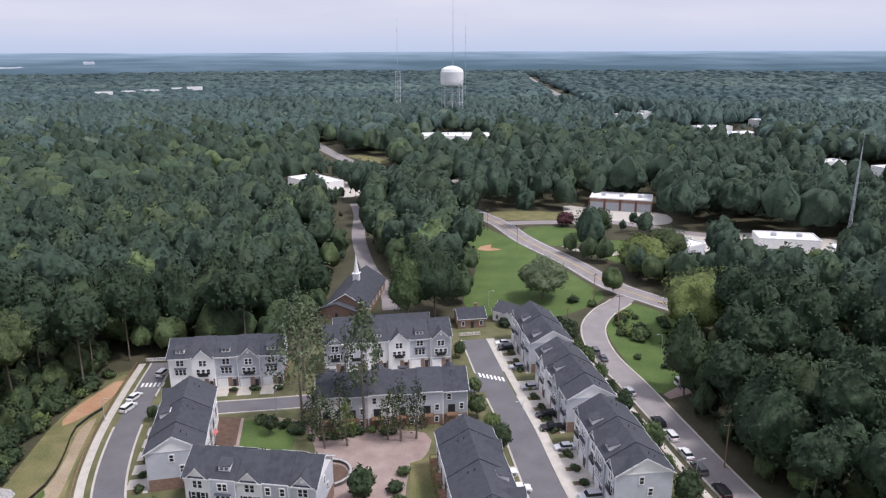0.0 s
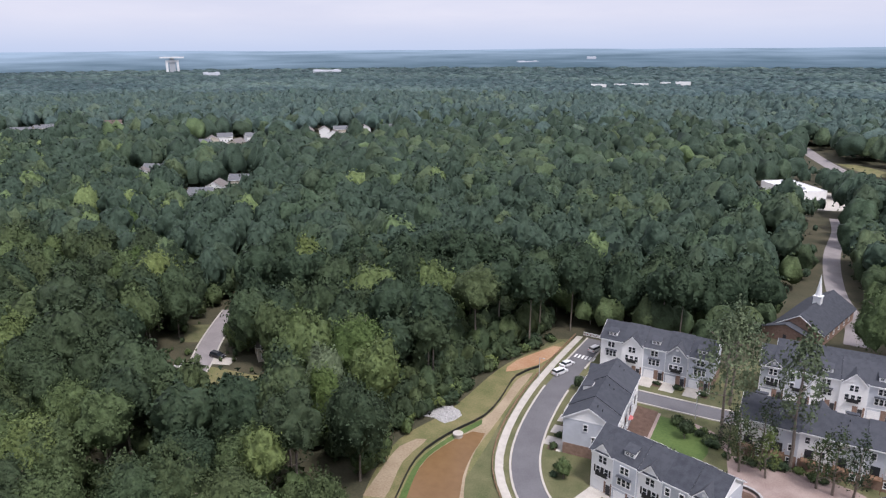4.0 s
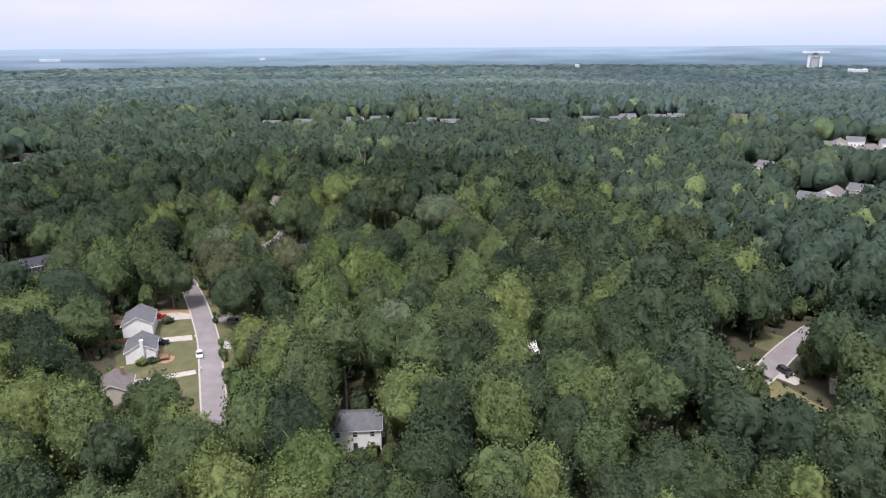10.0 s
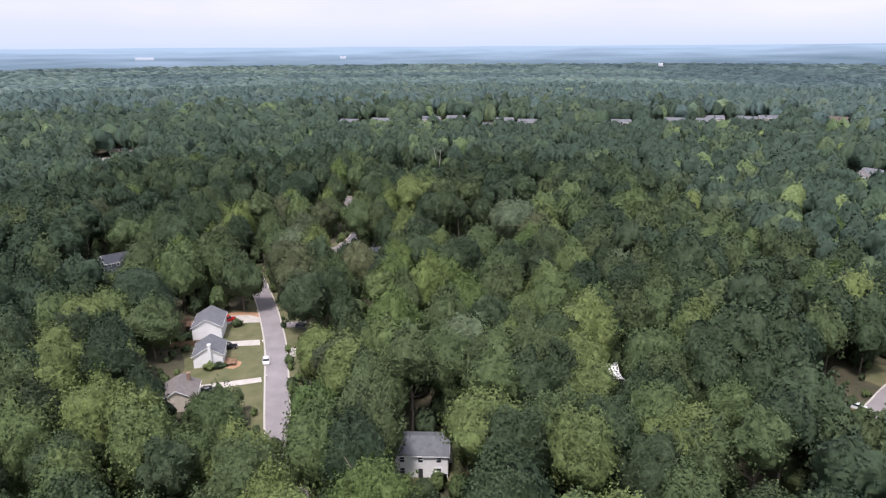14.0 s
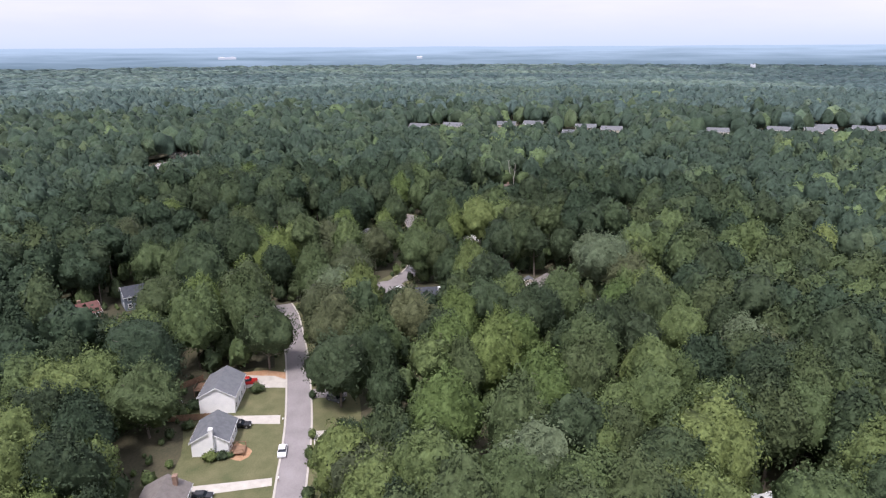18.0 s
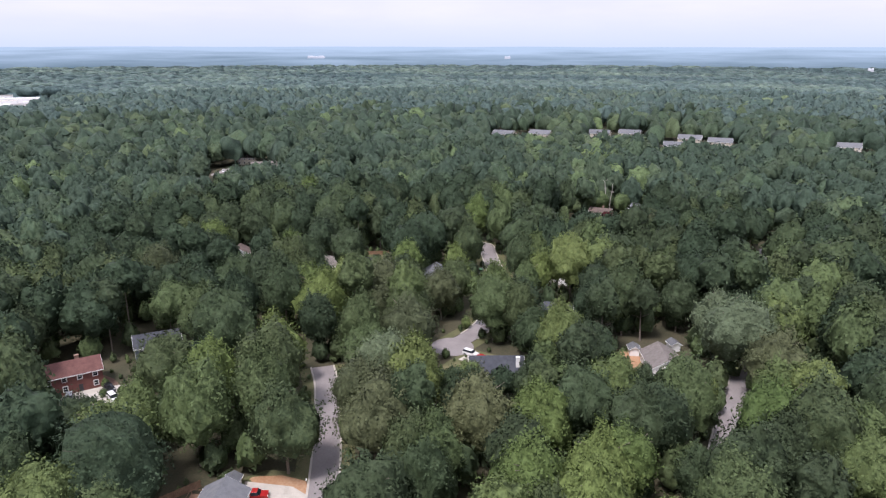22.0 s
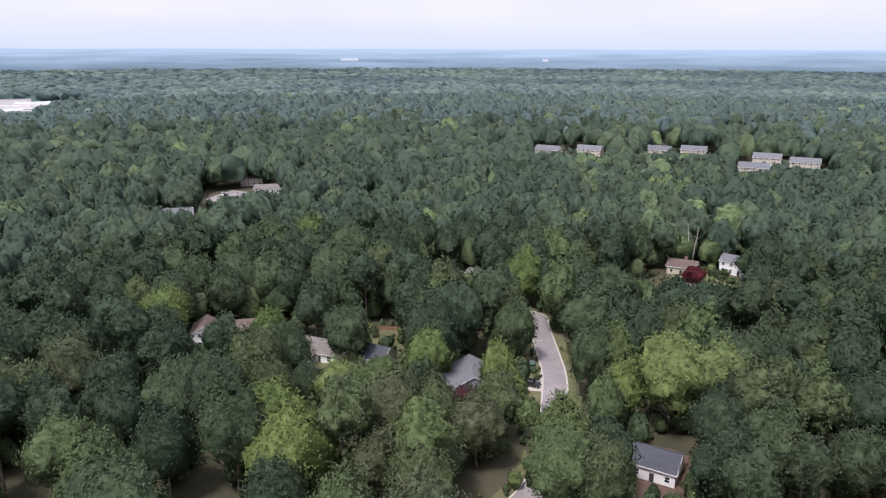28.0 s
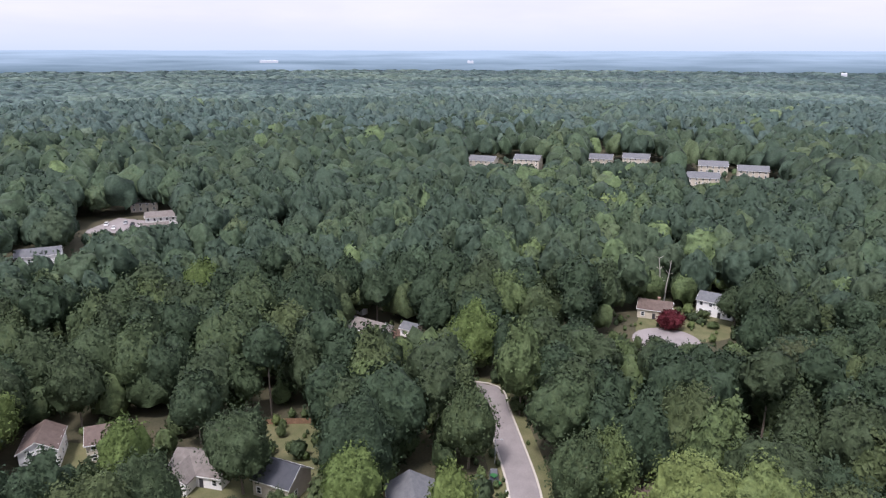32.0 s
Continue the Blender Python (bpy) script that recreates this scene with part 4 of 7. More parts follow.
candidates = []
for radius_from, radius_to, cell in ((0, 420, SPACING), (420, 1060, 14.6)):
    n = int(radius_to / cell) + 30
    for i in range(-n, n):
        for j in range(-n, n):
            x, y = CX + (i + prng.uniform(-0.42, 0.42)) * cell, CY + (j + prng.uniform(-0.42, 0.42)) * cell
            d = camera_path_distance(x, y)
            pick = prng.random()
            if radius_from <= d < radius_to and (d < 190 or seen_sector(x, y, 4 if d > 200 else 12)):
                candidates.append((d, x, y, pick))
for d, x, y, pick in candidates:
    pines = noise.noise((x * 0.006, y * 0.006, 3.1)) + (0.35 if x > -60 and y > 150 else 0)
    k = int(pick * 997) % len(TREE_KINDS)
    if pines > 0.25 and pick < 0.6:
        k = (7, 8)[int(pick * 100) % 2]
    if -118 < x < -80 and 96 < y < 190 and pick < 0.8:          # tall pines along the bank
        k = (7, 8)[int(pick * 100) % 2]
    kind, radius, height, foot = TREE_KINDS[k]
    size = 0.82 + 0.30 * ((pick * 31.7) % 1) + 0.14 * noise.noise((x * 0.011, y * 0.011, 1.3))
    if any(math.hypot(x - lx, y - ly) < 0.75 * lr + radius * size * 0.6 for lx, ly, _, lr, _ in LANDMARK_TREES):
        continue
    if d < 1060 and open_ground(x, y, radius * size):
        continue
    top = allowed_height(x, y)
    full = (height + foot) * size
    # shortened or left out where it would block the camera's sight line
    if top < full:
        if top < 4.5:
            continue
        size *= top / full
    tone = 0.31 + 0.26 * noise.noise((x * 0.014, y * 0.014, 7.7)) + (((pick * 77.3) % 1) - 0.5) * 0.95 + (0.3 if (pick * 41.9) % 1 > 0.9 else 0)
    if kind == "pine":
        tone = tone * 0.5 + 0.05
    # crowns set darker by region; shade is partly put into the tone
    tone -= 0.44 if x > 55 else 0.32 if y > 330 else 0.42 - (0.62 if (pick * 61.3) % 1 > 0.84 else 0) if y > 120 and x < -60 else 0.1 if y > 120 else 0.38 if y < -25 and x > -200 else 0.38 if x > -190 and y < 60 else 0.30 if y < -90 and x < -200 else 0.25 if x < -370 and y > -30 else 0.08 if y < -40 else 0.0
    woods_row = (d, x, y, k, size, min(1, max(0, tone)), (pick * 13.3) % 1 * 360)
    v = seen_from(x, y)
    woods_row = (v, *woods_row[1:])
    if v >= 900 and d < 300:                                   # under and behind the camera's path: plainer crowns
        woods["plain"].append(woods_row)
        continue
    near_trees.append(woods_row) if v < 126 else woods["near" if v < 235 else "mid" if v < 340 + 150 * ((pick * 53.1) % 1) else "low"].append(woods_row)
# lower growth between the tall trees
undergrowth = []
n = int(420 / 9.6)
for i in range(-n, n):
    for j in range(-n, n):
        x, y = CX + (i + prng.uniform(-0.5, 0.5)) * 9.6, CY + (j + prng.uniform(-0.5, 0.5)) * 9.6
        pick, d = prng.random(), camera_path_distance(x, y)
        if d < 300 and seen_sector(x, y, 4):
            k = (3, 5, 11, 10)[int(pick * 4)]
            size = 0.42 + 0.22 * ((pick * 7.7) % 1)
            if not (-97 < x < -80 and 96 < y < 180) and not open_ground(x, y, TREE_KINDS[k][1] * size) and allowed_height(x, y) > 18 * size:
                undergrowth.append((d, x, y, k, size, 0.25 + 0.5 * ((pick * 17.1) % 1), pick * 360))
# bushes and saplings along streets, yards and gaps
brush = []
n = int(320 / 4.4)
for i in range(-n, n):
    for j in range(-n, n):
        x, y = CX - 80 + (i + prng.uniform(-0.5, 0.5)) * 4.4, CY - 20 + (j + prng.uniform(-0.5, 0.5)) * 4.4
        pick = prng.random()
        bank = -112 < x < -91 and 84 < y < 188
        if x > -108 and not bank or camera_path_distance(x, y) > 250 or not seen_sector(x, y, 4) or not (open_ground(x, y, 8) or allowed_height(x, y) < 12) or open_ground(x, y, 1.2 + 2 * ((pick * 9.7) % 1)):
            continue
        if any(math.hypot(x - hx, y - hy) < 8.5 for hx, hy in HOUSE_SPOTS):
            continue
        size = (0.12 + 0.26 * ((pick * 7.7) % 1) ** 2) * (1.7 if bank else 0.6 if allowed_height(x, y) < 3 else 1)
        brush.append((0, x, y, (3, 5, 11, 0)[int(pick * 4)], size, 0.3 + 0.6 * ((pick * 17.1) % 1), pick * 360))
for k in range(110):                                          # the wood's leafy edge above the bank
    y = 92 + 94 * (k % 37) / 36 + prng.uniform(-1.6, 1.6)
    x = (-92.5 if y < 128 else -95.5) - prng.uniform(1.5, 4.5) - 5.0 * (k // 37)
    if not open_ground(x, y, 1.0):
        undergrowth.append((60, x, y, (3, 5, 11, 10)[k % 4], 0.26 + 0.14 * (k // 37) + 0.16 * prng.random(), 0.1 + 0.45 * prng.random(), prng.uniform(0, 360)))
near_trees.sort(key=lambda w: w[:3])


def joined_woods(name, rows, store, mat, per, label):
    """One mesh of many trees; each tree has one tone, which can include painted shade."""
    groups, tones = [], []
    for d, x, y, k, size, tone, turn in rows:
        t = store[k * per + int(turn) % per]
        c, s = math.cos(radians(turn)) * size, math.sin(radians(turn)) * size
        out = np.stack([t[..., 0] * c - t[..., 1] * s, t[..., 0] * s + t[..., 1] * c, t[..., 2] * size], -1)
        out[:, :3] += np.array((x, y, 0))
        out[:, 3:] /= size
        groups.append(out)
        tones.append(np.full(len(t), tone))
    ob = new(name, tri_mesh(name, np.concatenate(groups), mat, np.concatenate(tones)))
    return tagged(ob, label, "woods", kind="stuff")


# the single trees
lrng = random.Random(77)
LOOKS = {"sparse": ("spire", "pale_leaf", "tall thin tree with sparse pale leaves and long bare trunk"), "oak": ("oak", "leaf", "broad spreading tree with a lumpy dark green crown"),
         "sapling": ("spire", "leaf", "slim young tree with airy green leaves"),
         "spire": ("spire", "leaf", "slender leafy tree with a pointed crown"), "pale": ("oak", "pale_leaf", "rounded tree with greyish pale green leaves"), "pine": ("pine", "leaf", "tall pine with long bare trunk at the wood's edge"),
         "lime": ("oak", "lime_leaf", "yellow-green leafy tree at the wood's edge"), "lime_spire": ("spire", "lime_leaf", "bright light-green tree with pointed crown"), "pine_like": ("spire", "leaf", "tall conical evergreen with tiered boughs"),
         "olive": ("oak", "olive_leaf", "broad rounded tree with dull olive-green leaves"), "red": ("oak", "red_leaf", "small round red-leaved maple beside a turning circle"), "purple": ("oak", "purple_leaf", "low purple-leaved plum tree")}
for x, y, h, r, look_ in LANDMARK_TREES:
    kind, leaf, label = LOOKS[look_]
    share = {"sparse": 0.68, "sapling": 0.86, "pine": 0.42, "red": 0.92, "purple": 0.9}.get(look_, 0.79)
    t = thing("pine_tree" if kind == "pine" else "tree", label, "tree", pose(x, y, 0, 0, 0, lrng.uniform(0, 360)), "single trees")
    part("trunk", trunk_shape(lrng, h * 0.9, h * (1 - share), r), "bark", t)
    count = 2900 if look_ == "sparse" else 1000 if look_ == "sapling" else int(min(4200, 58 * r * r + 400))
    body = crown(lrng, r, h * share, kind, count, 0.62 if look_ == "sparse" else 0.42 if look_ == "sapling" else 0.48, 2, {"sparse": 0.25, "sapling": 0.3}.get(look_, 0.0))
    body[:, :3] += np.array((0, 0, h * (1 - share)))
    part("crown", tri_mesh("crown", body, leaf), leaf, t)
for x, y, h in ((-488, -23, 21), (-353, -27, 13)):
    snag = thing("bare_tree", "dead tree with bare pale grey limbs", "tree", pose(x, y, 0), "bare trees")
    for k in range(3):
        part("stem", trunk_shape(lrng, h * (1 - 0.12 * k), h * 0.6, 2.2).mesh("stem", "pale_bark"), "pale_bark", snag, at=pose(0.8 * math.cos(k * 2.1), 0.8 * math.sin(k * 2.1), 0, 5 * math.cos(k * 2.0), 5 * math.sin(k * 2.0), 70 * k))
NEAR_MAX = 262
for d, x, y, k, size, tone, turn in near_trees[:NEAR_MAX]:
    kind = TREE_KINDS[k][0]
    t = thing("pine_tree" if kind == "pine" else "tree", {"pine": "tall pine with a bare trunk and dark high crown", "oak": "broad leafy tree with a rounded lumpy green crown",
              "spire": "tall narrow leafy tree with a pointed green crown"}[kind], "tree", pose(x, y, 0, 0, 0, turn) @ Matrix.Scale(size, 4), "trees of the wood")
    part("trunk", TRUNK_MESH[k], "bark", t)
    part("crown", FULL_MESH[k], "leaf", t)
joined_woods("near_woods", near_trees[NEAR_MAX:], FULL, "wood_leaf", 1, "dense mixed woodland of rounded green crowns")
joined_woods("thicket", brush, BRUSH, "wood_leaf", 1, "low bushes and saplings along yards and streets")
joined_woods("undergrowth", [w for w in undergrowth if w[0] < 170], BRUSH, "wood_leaf", 1, "lower leafy trees between the tall crowns")
joined_woods("undergrowth", [w for w in undergrowth if w[0] >= 170], LOW, "wood_leaf", 3, "lower leafy trees between far crowns")
joined_woods("near_woods", woods["near"], NEAR, "wood_leaf", 1, "mixed woodland with rounded green crowns")
joined_woods("near_woods", woods["plain"], MID, "wood_leaf", 2, "mixed woodland with lumpy green crowns")
# from here outwards each band takes a leaf colour with more painted haze
joined_woods("middle_woods", woods["mid"], MID, "hazed_middle_leaf", 2, "dense green treetops of mixed woodland")
joined_woods("distant_woods", [w for w in woods["low"] if w[0] < 600 + 0.5 * w[6]], LOW, "hazed_middle_leaf", 3, "green treetops of mixed woodland farther off")
joined_woods("distant_woods", [w for w in woods["low"] if w[0] >= 600 + 0.5 * w[6]], LOW, "hazed_distant_leaf", 3, "distant treetops of mixed woodland")
trunks = Shape()
for d, x, y, k, size, tone, turn in near_trees[NEAR_MAX:] + woods["near"]:
    kind, radius, height, foot = TREE_KINDS[k]
    top = (foot + height * 0.5) * size
    trunks.tube((x, y, 0), (x + 0.3, y + 0.2, top), 0.26 * size, 0.12 * size, 5)
solid("tree_trunks", trunks, "bark", "bare grey-brown trunks of the woodland", "woods", kind="stuff")

# far woods: clumps of crowns over a rough sheet, from 1 km outwards
gen = np.random.RandomState(3)
OPEN_FAR = ((-960, -940, 120), (-1060, -1000, 80), (-880, -860, 90), (250, 925, 40), (-560, 1370, 26), (-620, 1302, 26), (-519, 1484, 26))     # business parks, hamlets
A0, A1 = math.radians(-42), math.radians(153)
rows, r = [], 1010.0
while r < 2950:
    s_ = r * 0.0150
    n = int((A1 - A0) * r / s_)
    a = A0 + (np.arange(n) + gen.uniform(-0.45, 0.45, n)) * (A1 - A0) / n
    rr = r + gen.uniform(-0.45, 0.45, n) * s_
    rows.append(np.stack([CX - rr * np.sin(a), CY + rr * np.cos(a), np.full(n, s_ / 11.5), gen.uniform(0.75, 1.2, n), gen.rand(n), gen.uniform(0, 6.28, n), gen.randint(0, len(FAR), n)], 1))
    r += s_
rows = np.concatenate(rows)
for bx, by, br in OPEN_FAR:
    rows = rows[(rows[:, 0] - bx) ** 2 + (rows[:, 1] - by) ** 2 > br * br]
rows = rows[[near_line(x, y, ROADS["long_road"][0]) > 30 for x, y in rows[:, :2]]]
clumps, tones = [], []
for k, t in enumerate(FAR):
    mine = rows[rows[:, 6] == k]
    c, s_ = (np.cos(mine[:, 5]) * mine[:, 2])[:, None, None], (np.sin(mine[:, 5]) * mine[:, 2])[:, None, None]
    out = np.stack([t[None, ..., 0] * c - t[None, ..., 1] * s_, t[None, ..., 0] * s_ + t[None, ..., 1] * c, t[None, ..., 2] * mine[:, 3, None, None] + np.zeros_like(c)], -1)
    out[:, :, :3, :2] += mine[:, None, None, :2]
    clumps.append(out.reshape(-1, 6, 3))
    patch_tone = np.array([noise.noise((x * 0.0035, y * 0.0035, 5.0)) for x, y in mine[:, :2]])
    tones.append(np.repeat(np.clip(0.3 + 0.6 * patch_tone + 0.4 * mine[:, 4] - np.where(mine[:, 1] > 500, 0.3, 0.0), 0, 1), len(t)))
tagged(new("far_woods", tri_mesh("far_woods", np.concatenate(clumps), "hazed_far_leaf", np.concatenate(tones))), "far woodland canopy towards the skyline", "woods", kind="stuff")
under = Shape()
rings2, spokes2 = [1000 * 1.03 ** k for k in range(38)], 240
for r in rings2:
    for i in range(spokes2):
        a = A0 + (A1 - A0) * i / (spokes2 - 1)
        x, y = CX - r * math.sin(a), CY + r * math.cos(a)
        low_ = any((x - bx) ** 2 + (y - by) ** 2 < (br + 20) ** 2 for bx, by, br in OPEN_FAR) or near_line(x, y, ROADS["long_road"][0]) < 50
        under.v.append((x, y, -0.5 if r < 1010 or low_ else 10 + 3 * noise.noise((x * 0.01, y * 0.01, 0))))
under.f = [(k * spokes2 + i, k * spokes2 + i + 1, (k + 1) * spokes2 + i + 1, (k + 1) * spokes2 + i) for k in range(len(rings2) - 1) for i in range(spokes2 - 1)]
tagged(new("far_undergrowth", under.mesh("far_undergrowth", "hazed_far_leaf")), "dark green growth beneath the far canopy", "woods", kind="stuff")

# skyline: low ridges that glow with painted blue haze
haze = bpy.data.materials.new("hazed_ridge_glow")
haze.use_nodes = True
hn, hl = haze.node_tree.nodes, haze.node_tree.links
hp = hn["Principled BSDF"]
hg, ht, hr = hn.new("ShaderNodeNewGeometry"), hn.new("ShaderNodeTexNoise"), hn.new("ShaderNodeValToRGB")
hm = hn.new("ShaderNodeMapping")
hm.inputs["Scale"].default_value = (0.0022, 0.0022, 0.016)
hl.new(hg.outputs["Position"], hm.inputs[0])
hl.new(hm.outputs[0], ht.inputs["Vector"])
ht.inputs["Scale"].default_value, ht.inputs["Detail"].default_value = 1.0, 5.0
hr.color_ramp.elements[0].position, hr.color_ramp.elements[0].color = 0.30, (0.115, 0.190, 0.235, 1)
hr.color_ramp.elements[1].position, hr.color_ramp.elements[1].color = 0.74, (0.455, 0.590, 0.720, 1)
# haze painted paler with height, towards the sky
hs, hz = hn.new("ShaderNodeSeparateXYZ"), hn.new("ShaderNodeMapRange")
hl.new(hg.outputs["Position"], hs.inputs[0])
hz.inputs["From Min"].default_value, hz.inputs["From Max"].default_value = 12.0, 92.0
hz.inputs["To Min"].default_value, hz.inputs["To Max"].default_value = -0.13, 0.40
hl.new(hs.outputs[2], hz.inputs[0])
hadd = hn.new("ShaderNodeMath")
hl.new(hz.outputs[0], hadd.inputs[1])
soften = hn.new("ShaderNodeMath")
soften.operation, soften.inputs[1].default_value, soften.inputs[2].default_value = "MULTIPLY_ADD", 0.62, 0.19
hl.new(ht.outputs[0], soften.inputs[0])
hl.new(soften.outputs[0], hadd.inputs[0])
north, lower = hn.new("ShaderNodeMapRange"), hn.new("ShaderNodeMath")          # the painted haze is made dimmer to the north
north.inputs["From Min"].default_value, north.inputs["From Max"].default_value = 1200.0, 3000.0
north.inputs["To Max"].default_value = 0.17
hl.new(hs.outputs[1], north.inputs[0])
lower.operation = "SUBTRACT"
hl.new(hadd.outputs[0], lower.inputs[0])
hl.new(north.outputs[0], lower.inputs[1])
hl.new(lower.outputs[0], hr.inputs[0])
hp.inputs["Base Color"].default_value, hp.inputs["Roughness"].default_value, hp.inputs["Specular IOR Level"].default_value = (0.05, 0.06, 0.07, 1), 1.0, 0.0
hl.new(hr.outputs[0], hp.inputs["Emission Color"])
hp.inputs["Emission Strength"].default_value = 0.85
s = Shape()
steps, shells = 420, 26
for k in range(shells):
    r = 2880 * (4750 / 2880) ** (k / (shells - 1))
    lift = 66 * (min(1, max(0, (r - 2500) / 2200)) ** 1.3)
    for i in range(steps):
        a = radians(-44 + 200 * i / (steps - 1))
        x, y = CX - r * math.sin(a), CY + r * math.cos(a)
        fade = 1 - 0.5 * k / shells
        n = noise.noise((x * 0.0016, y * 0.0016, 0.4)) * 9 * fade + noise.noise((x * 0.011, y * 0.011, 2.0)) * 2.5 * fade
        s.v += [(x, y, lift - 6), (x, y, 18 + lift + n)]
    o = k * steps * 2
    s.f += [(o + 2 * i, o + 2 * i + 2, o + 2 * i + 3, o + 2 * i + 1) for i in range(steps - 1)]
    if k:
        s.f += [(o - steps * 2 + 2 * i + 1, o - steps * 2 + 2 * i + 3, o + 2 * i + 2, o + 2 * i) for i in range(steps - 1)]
solid("backdrop", s, haze, "low wooded ridges in painted blue haze on the skyline", "backdrop", kind="structure")


# ---- building parts ----
WINDOWS = {}


def window_meshes(w, h):
    """A white frame with a middle bar, and its pane; both face -y."""
    key = (round(w, 2), round(h, 2))
    if key not in WINDOWS:
        f = Shape()
        for x0, x1, z0, z1 in ((-w / 2 - 0.17, -w / 2, -h / 2 - 0.16, h / 2 + 0.16), (w / 2, w / 2 + 0.17, -h / 2 - 0.16, h / 2 + 0.16), (-w / 2, w / 2, h / 2, h / 2 + 0.2),
                               (-w / 2, w / 2, -h / 2 - 0.14, -h / 2), (-w / 2, w / 2, -0.03, 0.03)):
            f.box(x0, x1, -0.09, 0.02, z0, z1)
        WINDOWS[key] = (f.mesh("window", "trim"), Shape().box(-w / 2, w / 2, -0.035, 0.0, -h / 2, h / 2).mesh("pane", "glass"))
    return WINDOWS[key]


def window(parent, x, y, z, turn, w=0.9, h=1.5):
    frame_mesh, pane_mesh = window_meshes(w, h)
    ob = part("window", frame_mesh, "trim", parent, at=pose(x, y, z, 0, 0, turn))
    part("pane", pane_mesh, "glass", ob)
    return ob


def roof_profile(d, h, up, over=0.45, thick=0.2):
    """The outline, across the ridge, of a gabled roof on walls d apart and h high; y from 0 to d."""
    drop = over * up / (d / 2)
    return [(-over, h - drop), (d / 2, h + up), (d + over, h - drop), (d + over, h - drop + thick), (d / 2, h + up + thick), (-over, h - drop + thick)]


GARAGE = Shape()
for k in range(4):
    GARAGE.box(-1.3, 1.3, -0.05, 0.02, 0.05 + k * 0.56, 0.05 + k * 0.56 + 0.53)
GARAGE = GARAGE.mesh("garage_door", "trim")
FRONT_DOOR = Shape().box(-0.48, 0.48, -0.06, 0.02, 0, 2.1).box(-0.34, -0.06, -0.08, -0.06, 0.2, 0.9).box(0.06, 0.34, -0.08, -0.06, 0.2, 0.9).mesh("front_door", "door")
SHUTTER = Shape().box(-0.2, 0.2, -0.05, 0.0, -0.78, 0.78).mesh("shutter", "black")
RAIL = Shape().box(-1.4, 1.4, -1.6, 0, 2.85, 3.0).box(-1.4, 1.4, -1.6, -1.52, 3.85, 3.95)
for k in range(13):
    RAIL.box(-1.4 + k * 0.2333 - 0.02, -1.4 + k * 0.2333 + 0.02, -1.6, -1.56, 3.0, 3.85)
for x in (-1.35, 1.35):
    RAIL.box(x - 0.07, x + 0.07, -1.6, -1.46, 0, 3.95).box(x - 0.04, x + 0.04, -1.6, 0, 3.85, 3.95)
RAIL = RAIL.mesh("rear_deck", "timber")
FRONT_BALCONY = Shape().box(-1.3, 1.3, -0.5, 0.0, 3.0, 3.12).box(-1.3, 1.3, -0.5, -0.45, 3.9, 3.96).box(-1.28, 1.28, -0.49, -0.46, 3.12, 3.9)
FRONT_BALCONY = FRONT_BALCONY.mesh("balcony_rail", "black")


